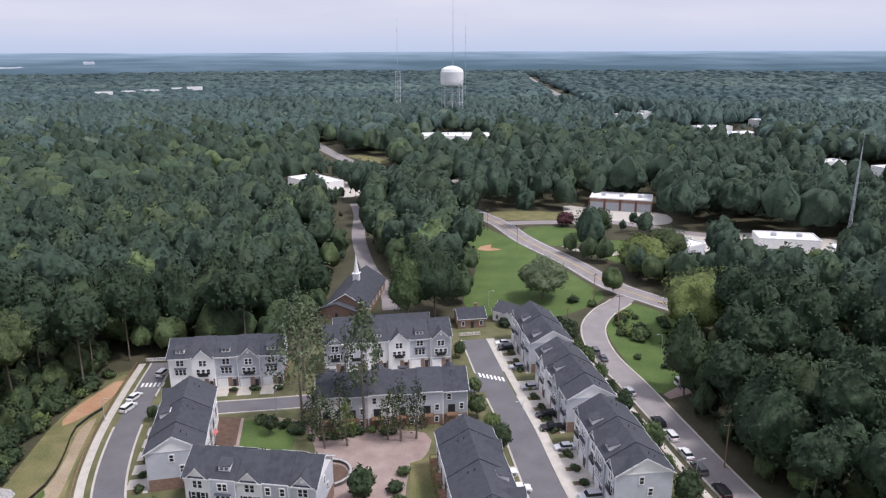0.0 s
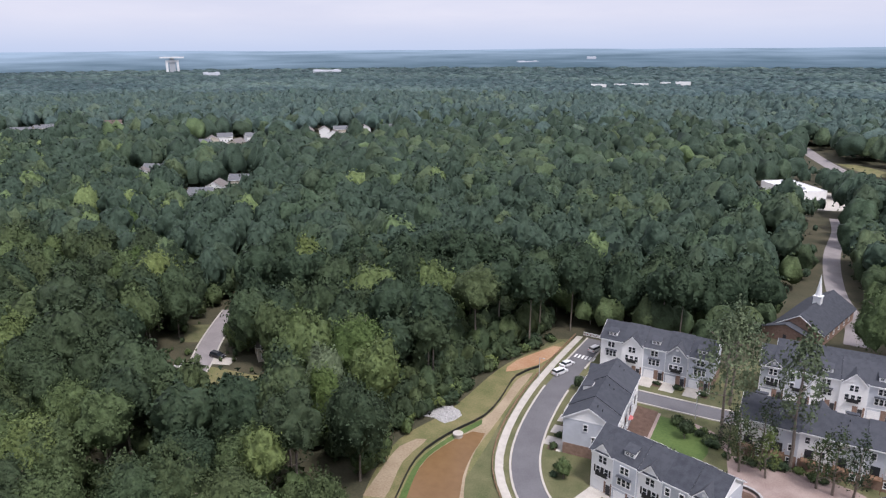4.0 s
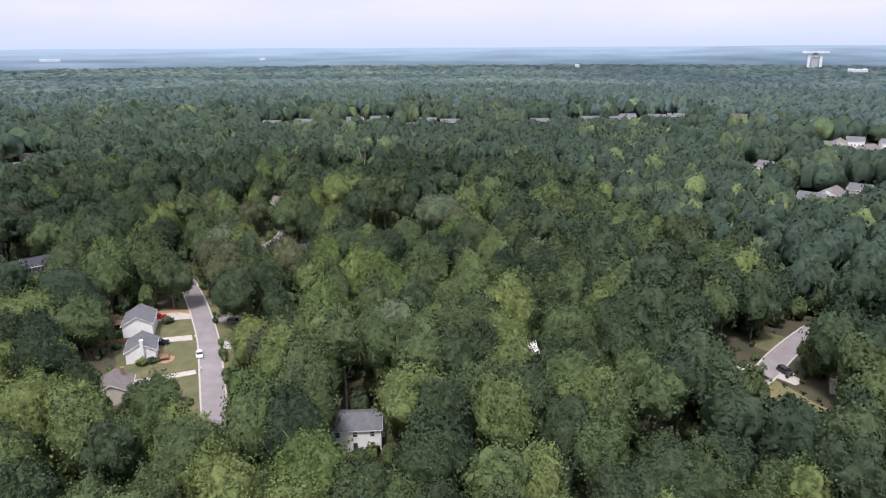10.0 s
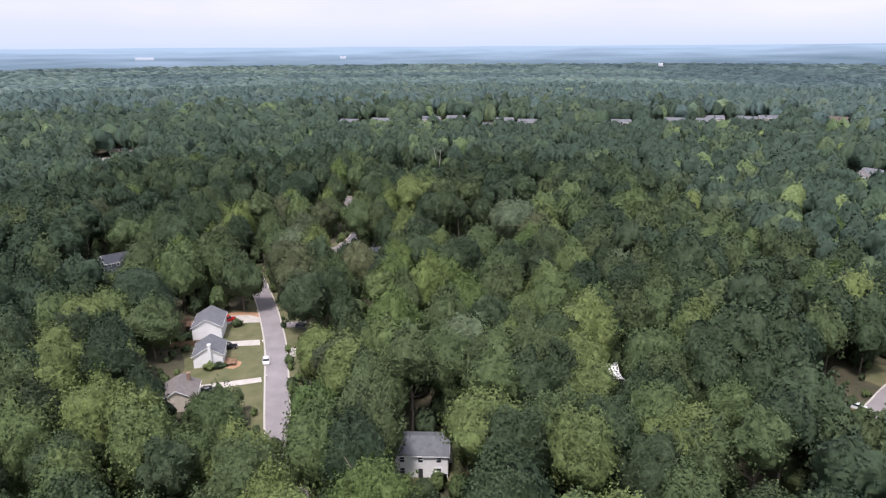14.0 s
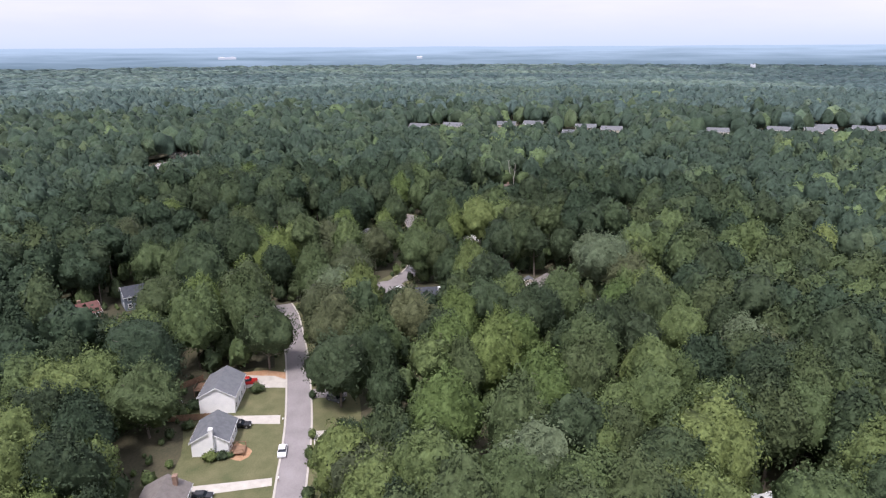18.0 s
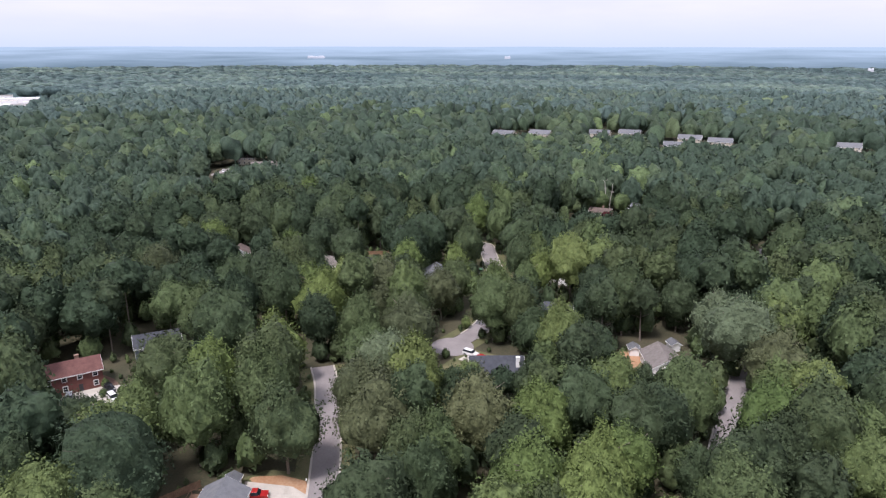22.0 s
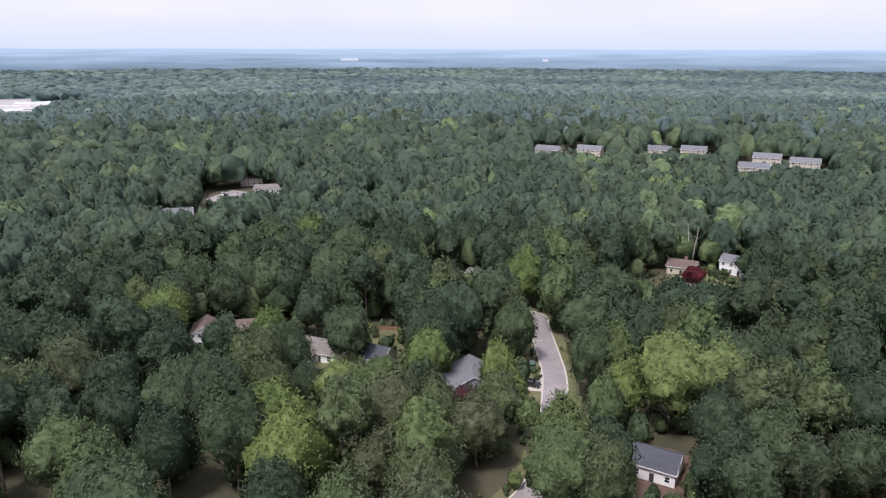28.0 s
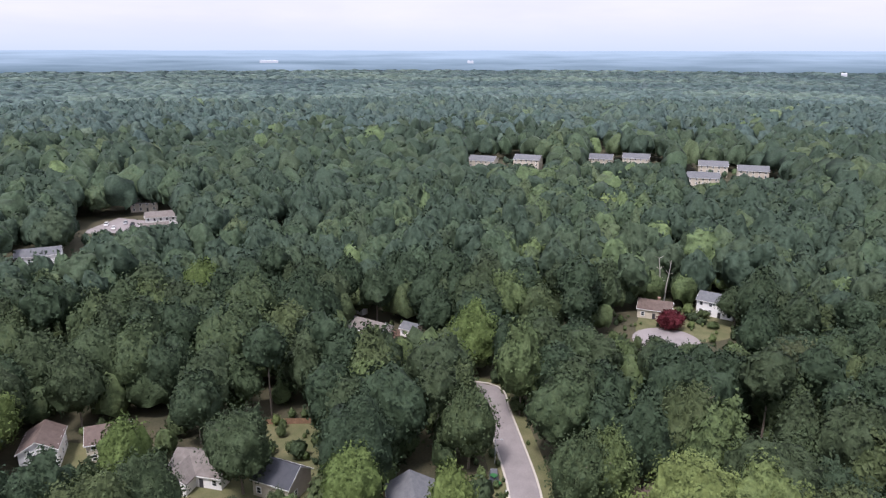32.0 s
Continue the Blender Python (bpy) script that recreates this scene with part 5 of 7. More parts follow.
def townhouse_row(x, y, turn, styles, sidings, label, width=5.9, deep=11.4, high=8.8, decks=False):
    """A row of three-storey townhouses: its left front corner at x, y, the fronts facing -y before the turn. styles: a letter a unit (g gable, d dormer, p plain)."""
    t = thing("townhouse_row", label, "townhouses", pose(x, y, 0, 0, 0, turn), "townhouse rows")
    n, up = len(styles), 3.3
    slope = up / (deep / 2)
    for k, (style, siding) in enumerate(zip(styles, sidings)):
        x0, x1, xc, h = k * width, (k + 1) * width, (k + 0.5) * width, high + (0.0, 0.22)[k % 2]
        y0 = (0.0, -0.5)[k % 2]
        wall = Shape().along_x([(y0, 0), (deep, 0), (deep, h), (deep / 2, h + up - 0.05), (y0, h + (y0 - 0.03) * slope)], x0, x1)
        part("unit_wall", wall, {"b": "blue_siding", "g": "grey_siding", "w": "white_siding"}[siding], t)
        prof = roof_profile(deep, h, up)
        part("unit_roof", Shape().along_x(prof, x0 - (0.4 if k == 0 else -0.0), x1 + (0.4 if k == n - 1 else 0.0)), "shingle", t)
        for ya, yb in ((-0.52, -0.46), (deep + 0.46, deep + 0.52)):
            part("eave_board", Shape().box(x0, x1, ya, yb, h - 0.34, h - 0.08), "trim", t)
        for xx in (x0 + 0.01, x1 - 0.13):
            part("corner_board", Shape().box(xx, xx + 0.12, y0 - 0.03, y0 + 0.02, 0, h - 0.3), "trim", t)
            part("corner_board", Shape().box(xx, xx + 0.12, deep, deep + 0.03, 0, h - 0.1), "trim", t)
        part("belt_board", Shape().box(x0 + 0.13, x1 - 0.13, y0 - 0.028, y0, 2.75, 2.95), "trim", t)
        part("garage_door", GARAGE, "trim", t, at=pose(x0 + 1.75, y0, 0))
        part("front_door", FRONT_DOOR, "door", t, at=pose(x1 - 1.1, y0, 0))
        part("brick_front", Shape().box(x0 + 3.15, x1 - 1.65, y0 - 0.025, y0, 0, 2.7).box(x1 - 0.55, x1 - 0.14, y0 - 0.025, y0, 0, 2.7), "brick", t)
        if style == "d":
            for dx in (-1.0, 0.0, 1.0):
                window(t, xc + dx, y0, 4.7, 0, 0.72, 1.5)
            for dx in (-0.5, 0.5):
                window(t, xc + dx, y0, 7.3, 0, 0.75, 1.45)
            yf, zt = 1.0, h + slope * 1.0 + 1.25
            part("dormer", Shape().along_x([(yf, h + slope * yf - 0.1), (yf, zt), (yf + 2.2, zt + 0.35), (yf + 2.2, h + slope * (yf + 2.2) - 0.3)], xc - 1.15, xc + 1.15), "white_siding", t)
            part("dormer_roof", Shape().along_x([(yf - 0.25, zt), (3.1, zt + 0.55), (3.1, zt + 0.68), (yf - 0.25, zt + 0.13)], xc - 1.35, xc + 1.35), "shingle", t)
            for dx in (-0.5, 0.5):
                window(t, xc + dx, yf, zt - 0.55, 0, 0.7, 0.6)
            part("hood", Shape().along_x([(y0 - 0.55, 5.72), (y0, 6.0), (y0, 5.72)], xc - 1.6, xc + 1.6), "shingle", t)
        elif style == "g":
            g, gh = width * 0.42, 2.1
            part("front_gable", Shape().along_y([(xc - g, h - 0.3), (xc + g, h - 0.3), (xc, h + gh)], y0 - 0.12, 3.4), {"b": "blue_siding", "g": "grey_siding", "w": "white_siding"}[siding], t)
            part("gable_roof", Shape().along_y([(xc - g - 0.35, h - 0.62), (xc, h + gh + 0.02), (xc + g + 0.35, h - 0.62), (xc + g + 0.35, h - 0.44), (xc, h + gh + 0.22), (xc - g - 0.35, h - 0.44)], y0 - 0.42, 3.75), "shingle", t)
            part("gable_trim", Shape().along_y([(xc - g - 0.35, h - 0.86), (xc, h + gh - 0.2), (xc + g + 0.35, h - 0.86), (xc + g + 0.35, h - 0.6), (xc, h + gh + 0.06), (xc - g - 0.35, h - 0.6)], y0 - 0.47, y0 - 0.43), "trim", t)
            part("vent", Shape().box(xc - 0.3, xc + 0.3, y0 - 0.18, y0 - 0.12, h + 0.55, h + 1.15), "trim", t)
            for dx in (-0.5, 0.5):
                window(t, xc + dx, y0, 7.2, 0, 0.75, 1.5)
            for dx in ((-1.3, 0.0, 1.3) if k % 2 else (-0.95, 0.95)):
                window(t, xc + dx, y0, 4.7, 0, 0.8, 1.5)
                if not k % 2:
                    for off in (-0.75, 0.75):
                        part("shutter", SHUTTER, "black", t, at=pose(xc + dx + off, y0, 4.7))
        else:
            for z in (4.7, 7.3):
                for dx in (-1.4, 1.4):
                    window(t, xc + dx, y0, z, 0, 0.85, 1.5)
        if style != "d":
            part("balcony_rail", FRONT_BALCONY, "black", t, at=pose(xc, y0, 0.6))
        # rear
        window(t, xc + 1.5, deep, 7.2, 180, 0.85, 1.4)
        window(t, xc - 1.5, deep, 4.6, 180, 0.85, 1.4)
        window(t, xc - 1.4, deep, 1.5, 180, 0.85, 1.3)
        part("glazed_door", window_meshes(1.7, 2.05)[1], "glass", t, at=pose(xc + 0.9, deep + 0.02, 4.1, 0, 0, 180))
        if decks:
            part("rear_deck", RAIL, "timber", t, at=pose(xc + 0.9, deep, 0, 0, 0, 180))
            part("brick_base", Shape().box(x0 + 0.1, x1 - 0.1, deep, deep + 0.03, 0, 2.7), "brick", t)
        if k % 2 == 0:
            for yy in (deep * 0.62, deep * 0.72):
                part("roof_vent", Shape().tube((xc + yy * 0.2 - 1, yy, h + up - slope * (yy - deep / 2)), (xc + yy * 0.2 - 1, yy, h + up - slope * (yy - deep / 2) + 0.7), 0.09, 0.09, 6), "black", t)
    for end, xx, turn_w in ((0, -0.02, -90), (1, n * width + 0.02, 90)):
        h = high + (0.22 if end and (n - 1) % 2 else 0)
        a, b = (xx - 0.03, xx + 0.02) if end == 0 else (xx - 0.02, xx + 0.03)
        part("gable_panel", Shape().along_x([(0.15, h + 0.15), (deep - 0.15, h + 0.15), (deep / 2, h + up - 0.05)], a, b), "white_siding", t)
        part("gable_band", Shape().box(a - 0.03, b + 0.03, -0.1, deep + 0.05, h - 0.1, h + 0.15), "trim", t)
        part("end_base", Shape().box(a, b, 0.1, deep - 0.1, 0, 2.7), "brick", t)
        edge = a - 0.42 if end == 0 else b + 0.36
        prof = roof_profile(deep, h, up, thick=-0.28)
        part("rake_board", Shape().along_x([(p, z + 0.16) for p, z in prof], edge, edge + 0.06), "trim", t)
        for yy, z in ((deep * 0.45, 7.2), (deep * 0.62, 4.6)):
            window(t, xx + (-0.01 if end == 0 else 0.01), yy, z, turn_w, 0.8, 1.4)
    return t


BLUEGREY = "grey-sided townhouses with charcoal roofs"
townhouse_row(-72.5, 166.8, 6.0, "dgdgd", "wwbgb", BLUEGREY + ", beside the wood")
townhouse_row(-33.0, 175.6, 9.0, "gpdgdg", "gbwwbg", BLUEGREY + " and white dormers")
townhouse_row(4.2, 160.6, 187.0, "gpdgpd", "gbbwbw", BLUEGREY + " and rear timber decks", decks=True)
townhouse_row(-65.6, 148.4, -78.0, "gpdpp", "wbgwb", BLUEGREY + ", gable end to the curving street", width=5.4, deep=11.0)
townhouse_row(-49.5, 114.6, -8.0, "gdgpg", "wbwgb", BLUEGREY + " and iron balconies", width=5.2, deep=10.4)
townhouse_row(14.8, 99.0, 98.7, "dgdpgp", "bwbgwb", BLUEGREY + " and rear decks above a lawn", width=5.5, deep=11.6, decks=True)
townhouse_row(21.0, 199.6, -82.5, "gdgd", "wgwb", BLUEGREY + " by parked cars", width=6.0, deep=11.4)
townhouse_row(24.8, 171.6, -82.0, "dgdgp", "gwwgb", BLUEGREY + " along concrete driveways", width=5.5, deep=11.4)
townhouse_row(29.4, 139.6, -83.0, "gdgdg", "wbwgb", BLUEGREY + " with driveways in front", width=5.1, deep=11.4)


def gable_house(x, y, turn, length, deep, high, wall, roof, label, up=None, name="house", chimney=None, garage=False, porch=False, wing=None, storeys=1, group="", windows=True, sparse=False, blank=False):
    """A gabled house centred at x, y; its ridge along x before the turn; the front faces -y."""
    up = up or deep * 0.27
    t = thing(name, label, "shed" if name == "shed" else "house", pose(x, y, 0, 0, 0, turn), group)
    L, d = length / 2, deep / 2
    part("wall", Shape().along_x([(-d, 0), (d, 0), (d, high), (0, high + up), (-d, high)], -L, L), wall, t)
    prof = [(p - d, z) for p, z in roof_profile(deep, high, up, 0.4, 0.18)]
    part("roof", Shape().along_x(prof, -L - 0.35, L + 0.35), roof, t)
    fascia = [(p - d, z + 0.14) for p, z in roof_profile(deep, high, up, 0.4, -0.24)]
    part("fascia", Shape().along_x(fascia, -L - 0.4, -L - 0.34).along_x(fascia, L + 0.34, L + 0.4).box(-L - 0.35, L + 0.35, -d - 0.46, -d - 0.4, high - 0.32, high - 0.1).box(-L - 0.35, L + 0.35, d + 0.4, d + 0.46, high - 0.32, high - 0.1), "trim", t)
    if windows:
        for s in range(storeys):
            z = 1.6 + s * 2.7
            count = max(2, int(length / 3)) if not sparse else 5
            for k in range(count):
                xx = -L + (k + 0.5) * length / count
                if not (s == 0 and (garage and k == count - 1 or k == count // 2)):
                    window(t, xx, -d, z, 0, 0.95, 1.3)
                if not sparse:
                    window(t, xx, d, z, 180, 0.95, 1.3)
            for xx, tw in ((-L, -90), (L, 90)) if not (sparse or blank) else ():
                window(t, xx, -d * 0.4, z, tw, 0.85, 1.2)
        part("front_door", FRONT_DOOR, "door", t, at=pose(-L + (max(2, int(length / 3)) // 2 + 0.5) * length / max(2, int(length / 3)), -d, 0))
    if garage:
        part("garage_door", GARAGE, "trim", t, at=pose(L - 2.0, -d, 0))
    if chimney:
        cx, cy = chimney
        c = Shape().box(cx - 0.5, cx + 0.5, cy - 0.4, cy + 0.4, 0, high + up + 0.9).box(cx - 0.58, cx + 0.58, cy - 0.48, cy + 0.48, high + up + 0.9, high + up + 1.1)
        part("chimney", c, "white_siding" if wall == "white_siding" else "brick", t)
    if porch:
        p = Shape().box(-L + 0.5, L - 0.5, -d - 2.2, -d, 0.25, 0.4)
        part("porch_floor", p, "timber", t)
        part("porch_roof", Shape().along_x([(-d - 2.4, 2.5), (-d, 3.0), (-d, 3.15), (-d - 2.4, 2.65)], -L + 0.3, L - 0.3), roof, t)
        for k in range(4):
            xx = -L + 0.7 + k * (length - 1.4) / 3
            part("porch_post", Shape().box(xx - 0.08, xx + 0.08, -d - 2.2, -d - 2.04, 0.4, 2.55), "trim", t)
    if wing:
        wx, wl, wd = wing                 # middle, width and how far it reaches out in front
        part("wing_wall", Shape().along_y([(wx - wl / 2, 0), (wx + wl / 2, 0), (wx + wl / 2, high), (wx, high + up * wl / deep), (wx - wl / 2, high)], -d - wd, 0), wall, t)
        rp = roof_profile(wl, high, up * wl / deep, 0.4, 0.18)
        part("wing_roof", Shape().along_y([(p - wl / 2 + wx, z + 0.01) for p, z in rp], -d - wd - 0.35, 0.0), roof, t)
        fp = [(p - wl / 2 + wx, z + 0.14) for p, z in roof_profile(wl, high, up * wl / deep, 0.4, -0.24)]
        part("wing_fascia", Shape().along_y(fp, -d - wd - 0.41, -d - wd - 0.35), "trim", t)
        part("garage_door", GARAGE, "trim", t, at=pose(wx, -d - wd, 0))
    return t


STREET = "houses by the north street"
gable_house(-207.5, -81.5, 12, 12.0, 8.6, 4.6, "white_siding", "grey_shingle", "white two-storey house, grey shingle roof, blank gable end", up=2.4, storeys=1, group=STREET, blank=True)
gable_house(-188.5, -74.5, 14, 9.6, 8.0, 3.6, "white_siding", "grey_shingle", "small white house with grey roof and broad chimney", group=STREET, chimney=(5.1, 0.6), up=2.3, blank=True)
gable_house(-163.5, -73, 14, 9.5, 8.5, 3.4, "beige_siding", "tan_shingle", "low house with brown-grey roof and white chimney", group=STREET, chimney=(-3.0, 2.0))
gable_house(-138, -10, 90, 11.4, 8.6, 5.4, "white_siding", "grey_shingle", "white two-storey house, pale grey roof, among trees", up=1.7, storeys=2, group=STREET, chimney=(5.9, 1.5))
gable_house(-247, -151, 138, 14.5, 8.0, 5.2, "red_siding", "red_shingle", "brick-red attached houses with red-brown roof and white windows", up=2.4, storeys=2, chimney=(2.0, 0.5))
gable_house(-219, -153, 142, 13.0, 8.0, 5.2, "red_siding", "red_shingle", "brick-red house with red-brown roof under trees", up=2.4, storeys=2, chimney=(-3.0, 0.5))
gable_house(-270, -141.5, 132, 12.5, 8.6, 5.0, "slate_siding", "shingle", "slate-blue house with grey roof and upper windows", up=2.4, storeys=2)
gable_house(-281, -112, 108, 11.0, 8.0, 3.2, "white_siding", "grey_shingle", "white house with slate-grey roof behind trees", wing=(-2.5, 5.0, 2.2))
gable_house(-284, -43.5, 106, 14.5, 9.8, 2.9, "white_siding", "shingle", "white house with dark charcoal roof and columned porch", up=2.9, wing=None, chimney=(5.6, -3.0))
gable_house(-281.5, -29, 66, 6.5, 4.6, 2.8, "white_siding", "shingle", "small dark-roofed porch building with white rail", porch=True)
gable_house(-299.5, 0.8, 12, 12.5, 9.4, 3.2, "white_siding", "tan_shingle", "white bungalow with brown-grey roof, blank gable end", up=2.6, blank=True)
gable_house(-279, -12.5, 30, 7.0, 4.5, 2.8, "beige_siding", "tan_shingle", "low beige house with brown-grey roof", up=1.3)
gable_house(-359.5, -128.0, 88, 12.5, 8.6, 3.0, "white_siding", "tan_shingle", "white bungalow, grey-brown roof, garage in a front wing", up=2.6, blank=True, wing=(-2.9, 6.4, 3.6))
gable_house(-369, -35.5, 84, 10.5, 8.6, 4.6, "white_siding", "brown_shingle", "low house with dark red-brown roof under trees")
gable_house(-355.5, -80.5, 22, 13.5, 9.6, 3.2, "grey_siding", "grey_shingle", "low house with slate-blue roof beside a purple tree", up=2.7, wing=(2.5, 6.0, 3.0))
gable_house(-363, -154, 124, 9.0, 8.0, 5.0, "beige_siding", "brown_shingle", "beige two-storey house with brown roof", storeys=2, up=2.2)
gable_house(-357, -166.5, 30, 9.6, 7.6, 5.0, "white_siding", "brown_shingle", "white two-storey house with brown roof by a driveway", storeys=2, up=2.2)
gable_house(-478, -26, 80, 11.0, 8.0, 3.4, "beige_siding", "brown_shingle", "brown-roofed house behind a red-leaved tree", chimney=(1.0, 0.5))
gable_house(-484, -4.5, 66, 12.5, 8.0, 5.4, "white_siding", "grey_shingle", "white two-storey house, grey roof, at the turning circle", storeys=2, up=2.0)
gable_house(-329.5, -31.5, 78, 9.6, 8.4, 3.4, "white_siding", "shingle", "white house with dark charcoal roof in the trees", up=2.2)
gable_house(-358, -109.5, 78, 9.0, 7.8, 4.0, "beige_siding", "shingle", "barn-shaped house with dark roof and beige gable", up=2.8)
gable_house(-440, -117, 70, 12.0, 8.0, 3.2, "white_siding", "tan_shingle", "white house with pale brown roof in the wood")
gable_house(-443, -104, 70, 5.6, 5.0, 3.0, "white_siding", "grey_shingle", "small white house with slate roof in the wood")
gable_house(-480, -276, 126, 17.0, 9.0, 6.2, "white_siding", "grey_shingle", "long white two-storey house with grey roof", storeys=2, up=2.2)
gable_house(-557, -268, 122, 18.0, 9.0, 5.4, "white_siding", "tan_shingle", "white house beside a parking lot", storeys=2, up=2.2)
gable_house(-540, -262, 122, 13.0, 8.0, 3.6, "beige_siding", "tan_shingle", "low beige house beside a parking lot")
gable_house(-586, -300, 122, 14.0, 9.0, 5.0, "beige_siding", "tan_shingle", "brown-roofed house behind a parking lot", storeys=2)
hut = gable_house(-174, 39, 109, 13.0, 9.4, 4.6, "white_siding", "white_roof", "white gabled house with pale metal roof among trees", storeys=2, up=2.0)
for xx in (-3.6, 0.6, 4.4):
    part("roof_vent", Shape().tube((xx, 1.0, 6.2), (xx, 1.0, 7.0), 0.16, 0.16, 8).tube((xx, 1.0, 7.0), (xx, 1.0, 7.2), 0.42, 0.3, 8), "black", hut)
gable_house(-152, 116, 60, 9.0, 7.5, 4.6, "beige_siding", "tan_shingle", "pale house at the edge of the wood", storeys=2)
gable_house(8.5, 212.5, 9, 9.0, 8.0, 3.4, "brick", "shingle", "brick bungalow with dark roof behind the townhouses", chimney=(2.0, 1.0))
gable_house(23, 215, -40, 11.0, 8.0, 3.6, "white_siding", "shingle", "white house with dark roof beside the field", wing=(2.0, 5.0, 2.0))
gable_house(-20, 206.5, 9, 30.0, 9.0, 3.4, "brick", "shingle", "long low brick hall with dark roof", up=2.0)
SHEDS = [(-219, -85.5, 15), (-308.5, -7.0, 10), (-315, 4.5, 24), (-458, -126, 60), (-118, 104, 40), (-376, -92, 30)]
for x, y, a in SHEDS:
    gable_house(x, y, a, 3.4, 2.8, 2.2, "beige_siding" if x > -200 else "white_siding", "grey_shingle", "small garden shed with a pitched roof", name="shed", windows=False, up=0.8, group="garden sheds")

# far neighbourhoods: apartment houses and roofs among the trees
for x, y, a in APARTMENTS:
    gable_house(x, y, a, 20.0, 12.0, 8.0, "beige_siding", "grey_shingle", "grey-roofed apartment house above the treetops", name="apartment_house", storeys=3, up=3.0, group="apartment houses", sparse=True)
for k, (x, y, a) in enumerate(CONDOS):
    gable_house(x, y, a + 90 * (k % 2), 13.5, 10.5, 8.0, ("white_siding", "beige_siding")[k % 3 == 1], ("grey_shingle", "tan_shingle")[k % 2], ("pale house with grey roof in a far neighbourhood", "pale house with grey-brown roof in a far neighbourhood")[k % 2], storeys=2, up=3.0, group="far neighbourhood houses", sparse=True)
gable_house(-762, 388, 62, 34.0, 14.0, 9.0, "beige_siding", "brown_shingle", "long reddish-brown roofed block of a far neighbourhood", storeys=3, up=3.4, group="far neighbourhood houses", sparse=True)


def flat_building(x, y, turn, length, deep, high, wall, label, doors=0, units=2, name="low_building", roof="white_roof"):
    """A flat-roofed building with a parapet, roof units and bay doors; the front faces -y."""
    t = thing(name, label, "building", pose(x, y, 0, 0, 0, turn))
    L, d = length / 2, deep / 2
    part("wall", Shape().box(-L, L, -d, d, 0, high), wall, t)
    part("roof", Shape().box(-L + 0.3, L - 0.3, -d + 0.3, d - 0.3, high, high + 0.12), roof, t)
    for a in ((-L, L, -d, -d + 0.3), (-L, L, d - 0.3, d), (-L, -L + 0.3, -d + 0.3, d - 0.3), (L - 0.3, L, -d + 0.3, d - 0.3)):
        part("parapet", Shape().box(*a, high, high + 0.6), "white_roof", t)
    for k in range(units):
        xx = -L + (k + 0.7) * length / (units + 0.4)
        part("roof_unit", Shape().box(xx - 1.1, xx + 1.1, -0.9, 0.9, high + 0.12, high + 1.4).box(xx - 0.8, xx + 0.8, -0.6, 0.6, high + 1.4, high + 1.55), "steel", t)
    for k in range(doors):
        w = length / doors
        part("bay_door", Shape().box(-L + k * w + 0.7, -L + (k + 1) * w - 0.7, -d - 0.06, -d, 0, high * 0.72), "grey_siding", t)
        part("pier", Shape().box(-L + k * w - 0.5, -L + k * w + 0.5, -d - 0.25, -d, 0, high), "red_siding", t)
    for k in range(max(2, int(length / 6))) if not doors else []:
        window(t, -L + (k + 0.5) * length / max(2, int(length / 6)), -d, 1.8, 0, 1.6, 1.2)
    return t


flat_building(101, 386, -18, 34, 18, 6.5, "brick", "brick garage with four bay doors and pale flat roof", doors=4, name="fire_station", units=3)
flat_building(104, 299, -55, 22, 12, 4.4, "blue_siding", "low building with white roof and blue walls")
flat_building(155, 303, -12, 26, 14, 5.0, "white_siding", "white flat-roofed warehouse beside a yard")
flat_building(176, 286, -12, 16, 12, 4.0, "white_siding", "pale low warehouse extension in a yard", units=1)
flat_building(12, 682, 0, 66, 30, 8.0, "white_siding", "large hall with bright white flat roof", units=4)
flat_building(-84, 449, -48, 36, 20, 6.0, "white_siding", "store building with white flat roof among trees", units=3)
FAR_HAMLET = [(-623, 1302, 30, 12), (-566, 1368, 34, 12), (-519, 1484, 30, 12), (-590, 1330, 24, 12), (-540, 1440, 20, 12)]
FAR_HALLS = [(240, 905, 40, 20), (274, 946, 18, 18), (288, 752, 40, 18), (292, 690, 34, 20), (378, 824, 30, 20), (280, 506, 26, 12), (320, 480, 40, 14), (330, 640, 26, 16), (420, 760, 30, 18)]
FAR_TOWN = [(-770, -764, 46, 26), (-800, -820, 60, 30), (-850, -800, 40, 24), (-900, -900, 60, 26), (-960, -957, 70, 30), (-1025, -967, 60, 30), (-1085, -925, 60, 26), (-1050, -1060, 70, 30), (-930, -860, 40, 20), (-980, -880, 50, 22)]
for x, y, l, w in FAR_HALLS:
    flat_building(x, y, 15, l, w, 8.0, "white_siding", "pale flat-roofed store building by the far road", units=3)
for x, y, l, w in FAR_HAMLET:
    flat_building(x, y, 25, l, w, 17.0, "white_siding", "pale far house of a hamlet in the woods", units=2)
for x, y, l, w in FAR_TOWN:
    flat_building(x, y, -45, l, w, 7.0, "white_siding", "pale flat-roofed building of a far business park", units=4, roof=("white_roof", "concrete", "tan_shingle", "white_roof")[int(-x - y) % 4])
solid("parking_lot", strip(PARK, -30, 30, -0.05, 0.06), "old_asphalt", "wide pale asphalt lot of a far business park", "ground", kind="structure")
FAR_WHITE = [(-3160, 495, 20, 105), (-2627, 683, 20, 31), (-2970, 1341, 22, 150), (-1909, 1294, 20, 95), (-1797, 1671, 20, 180), (-1673, 2770, 32, 190), (-1408, 2855, 50, 78), (-3138, -563, 44, 47),
             (-3241, 233, 22, 24), (-2920, -1346, 46, 140), (-2993, -1339, 24, 48)]
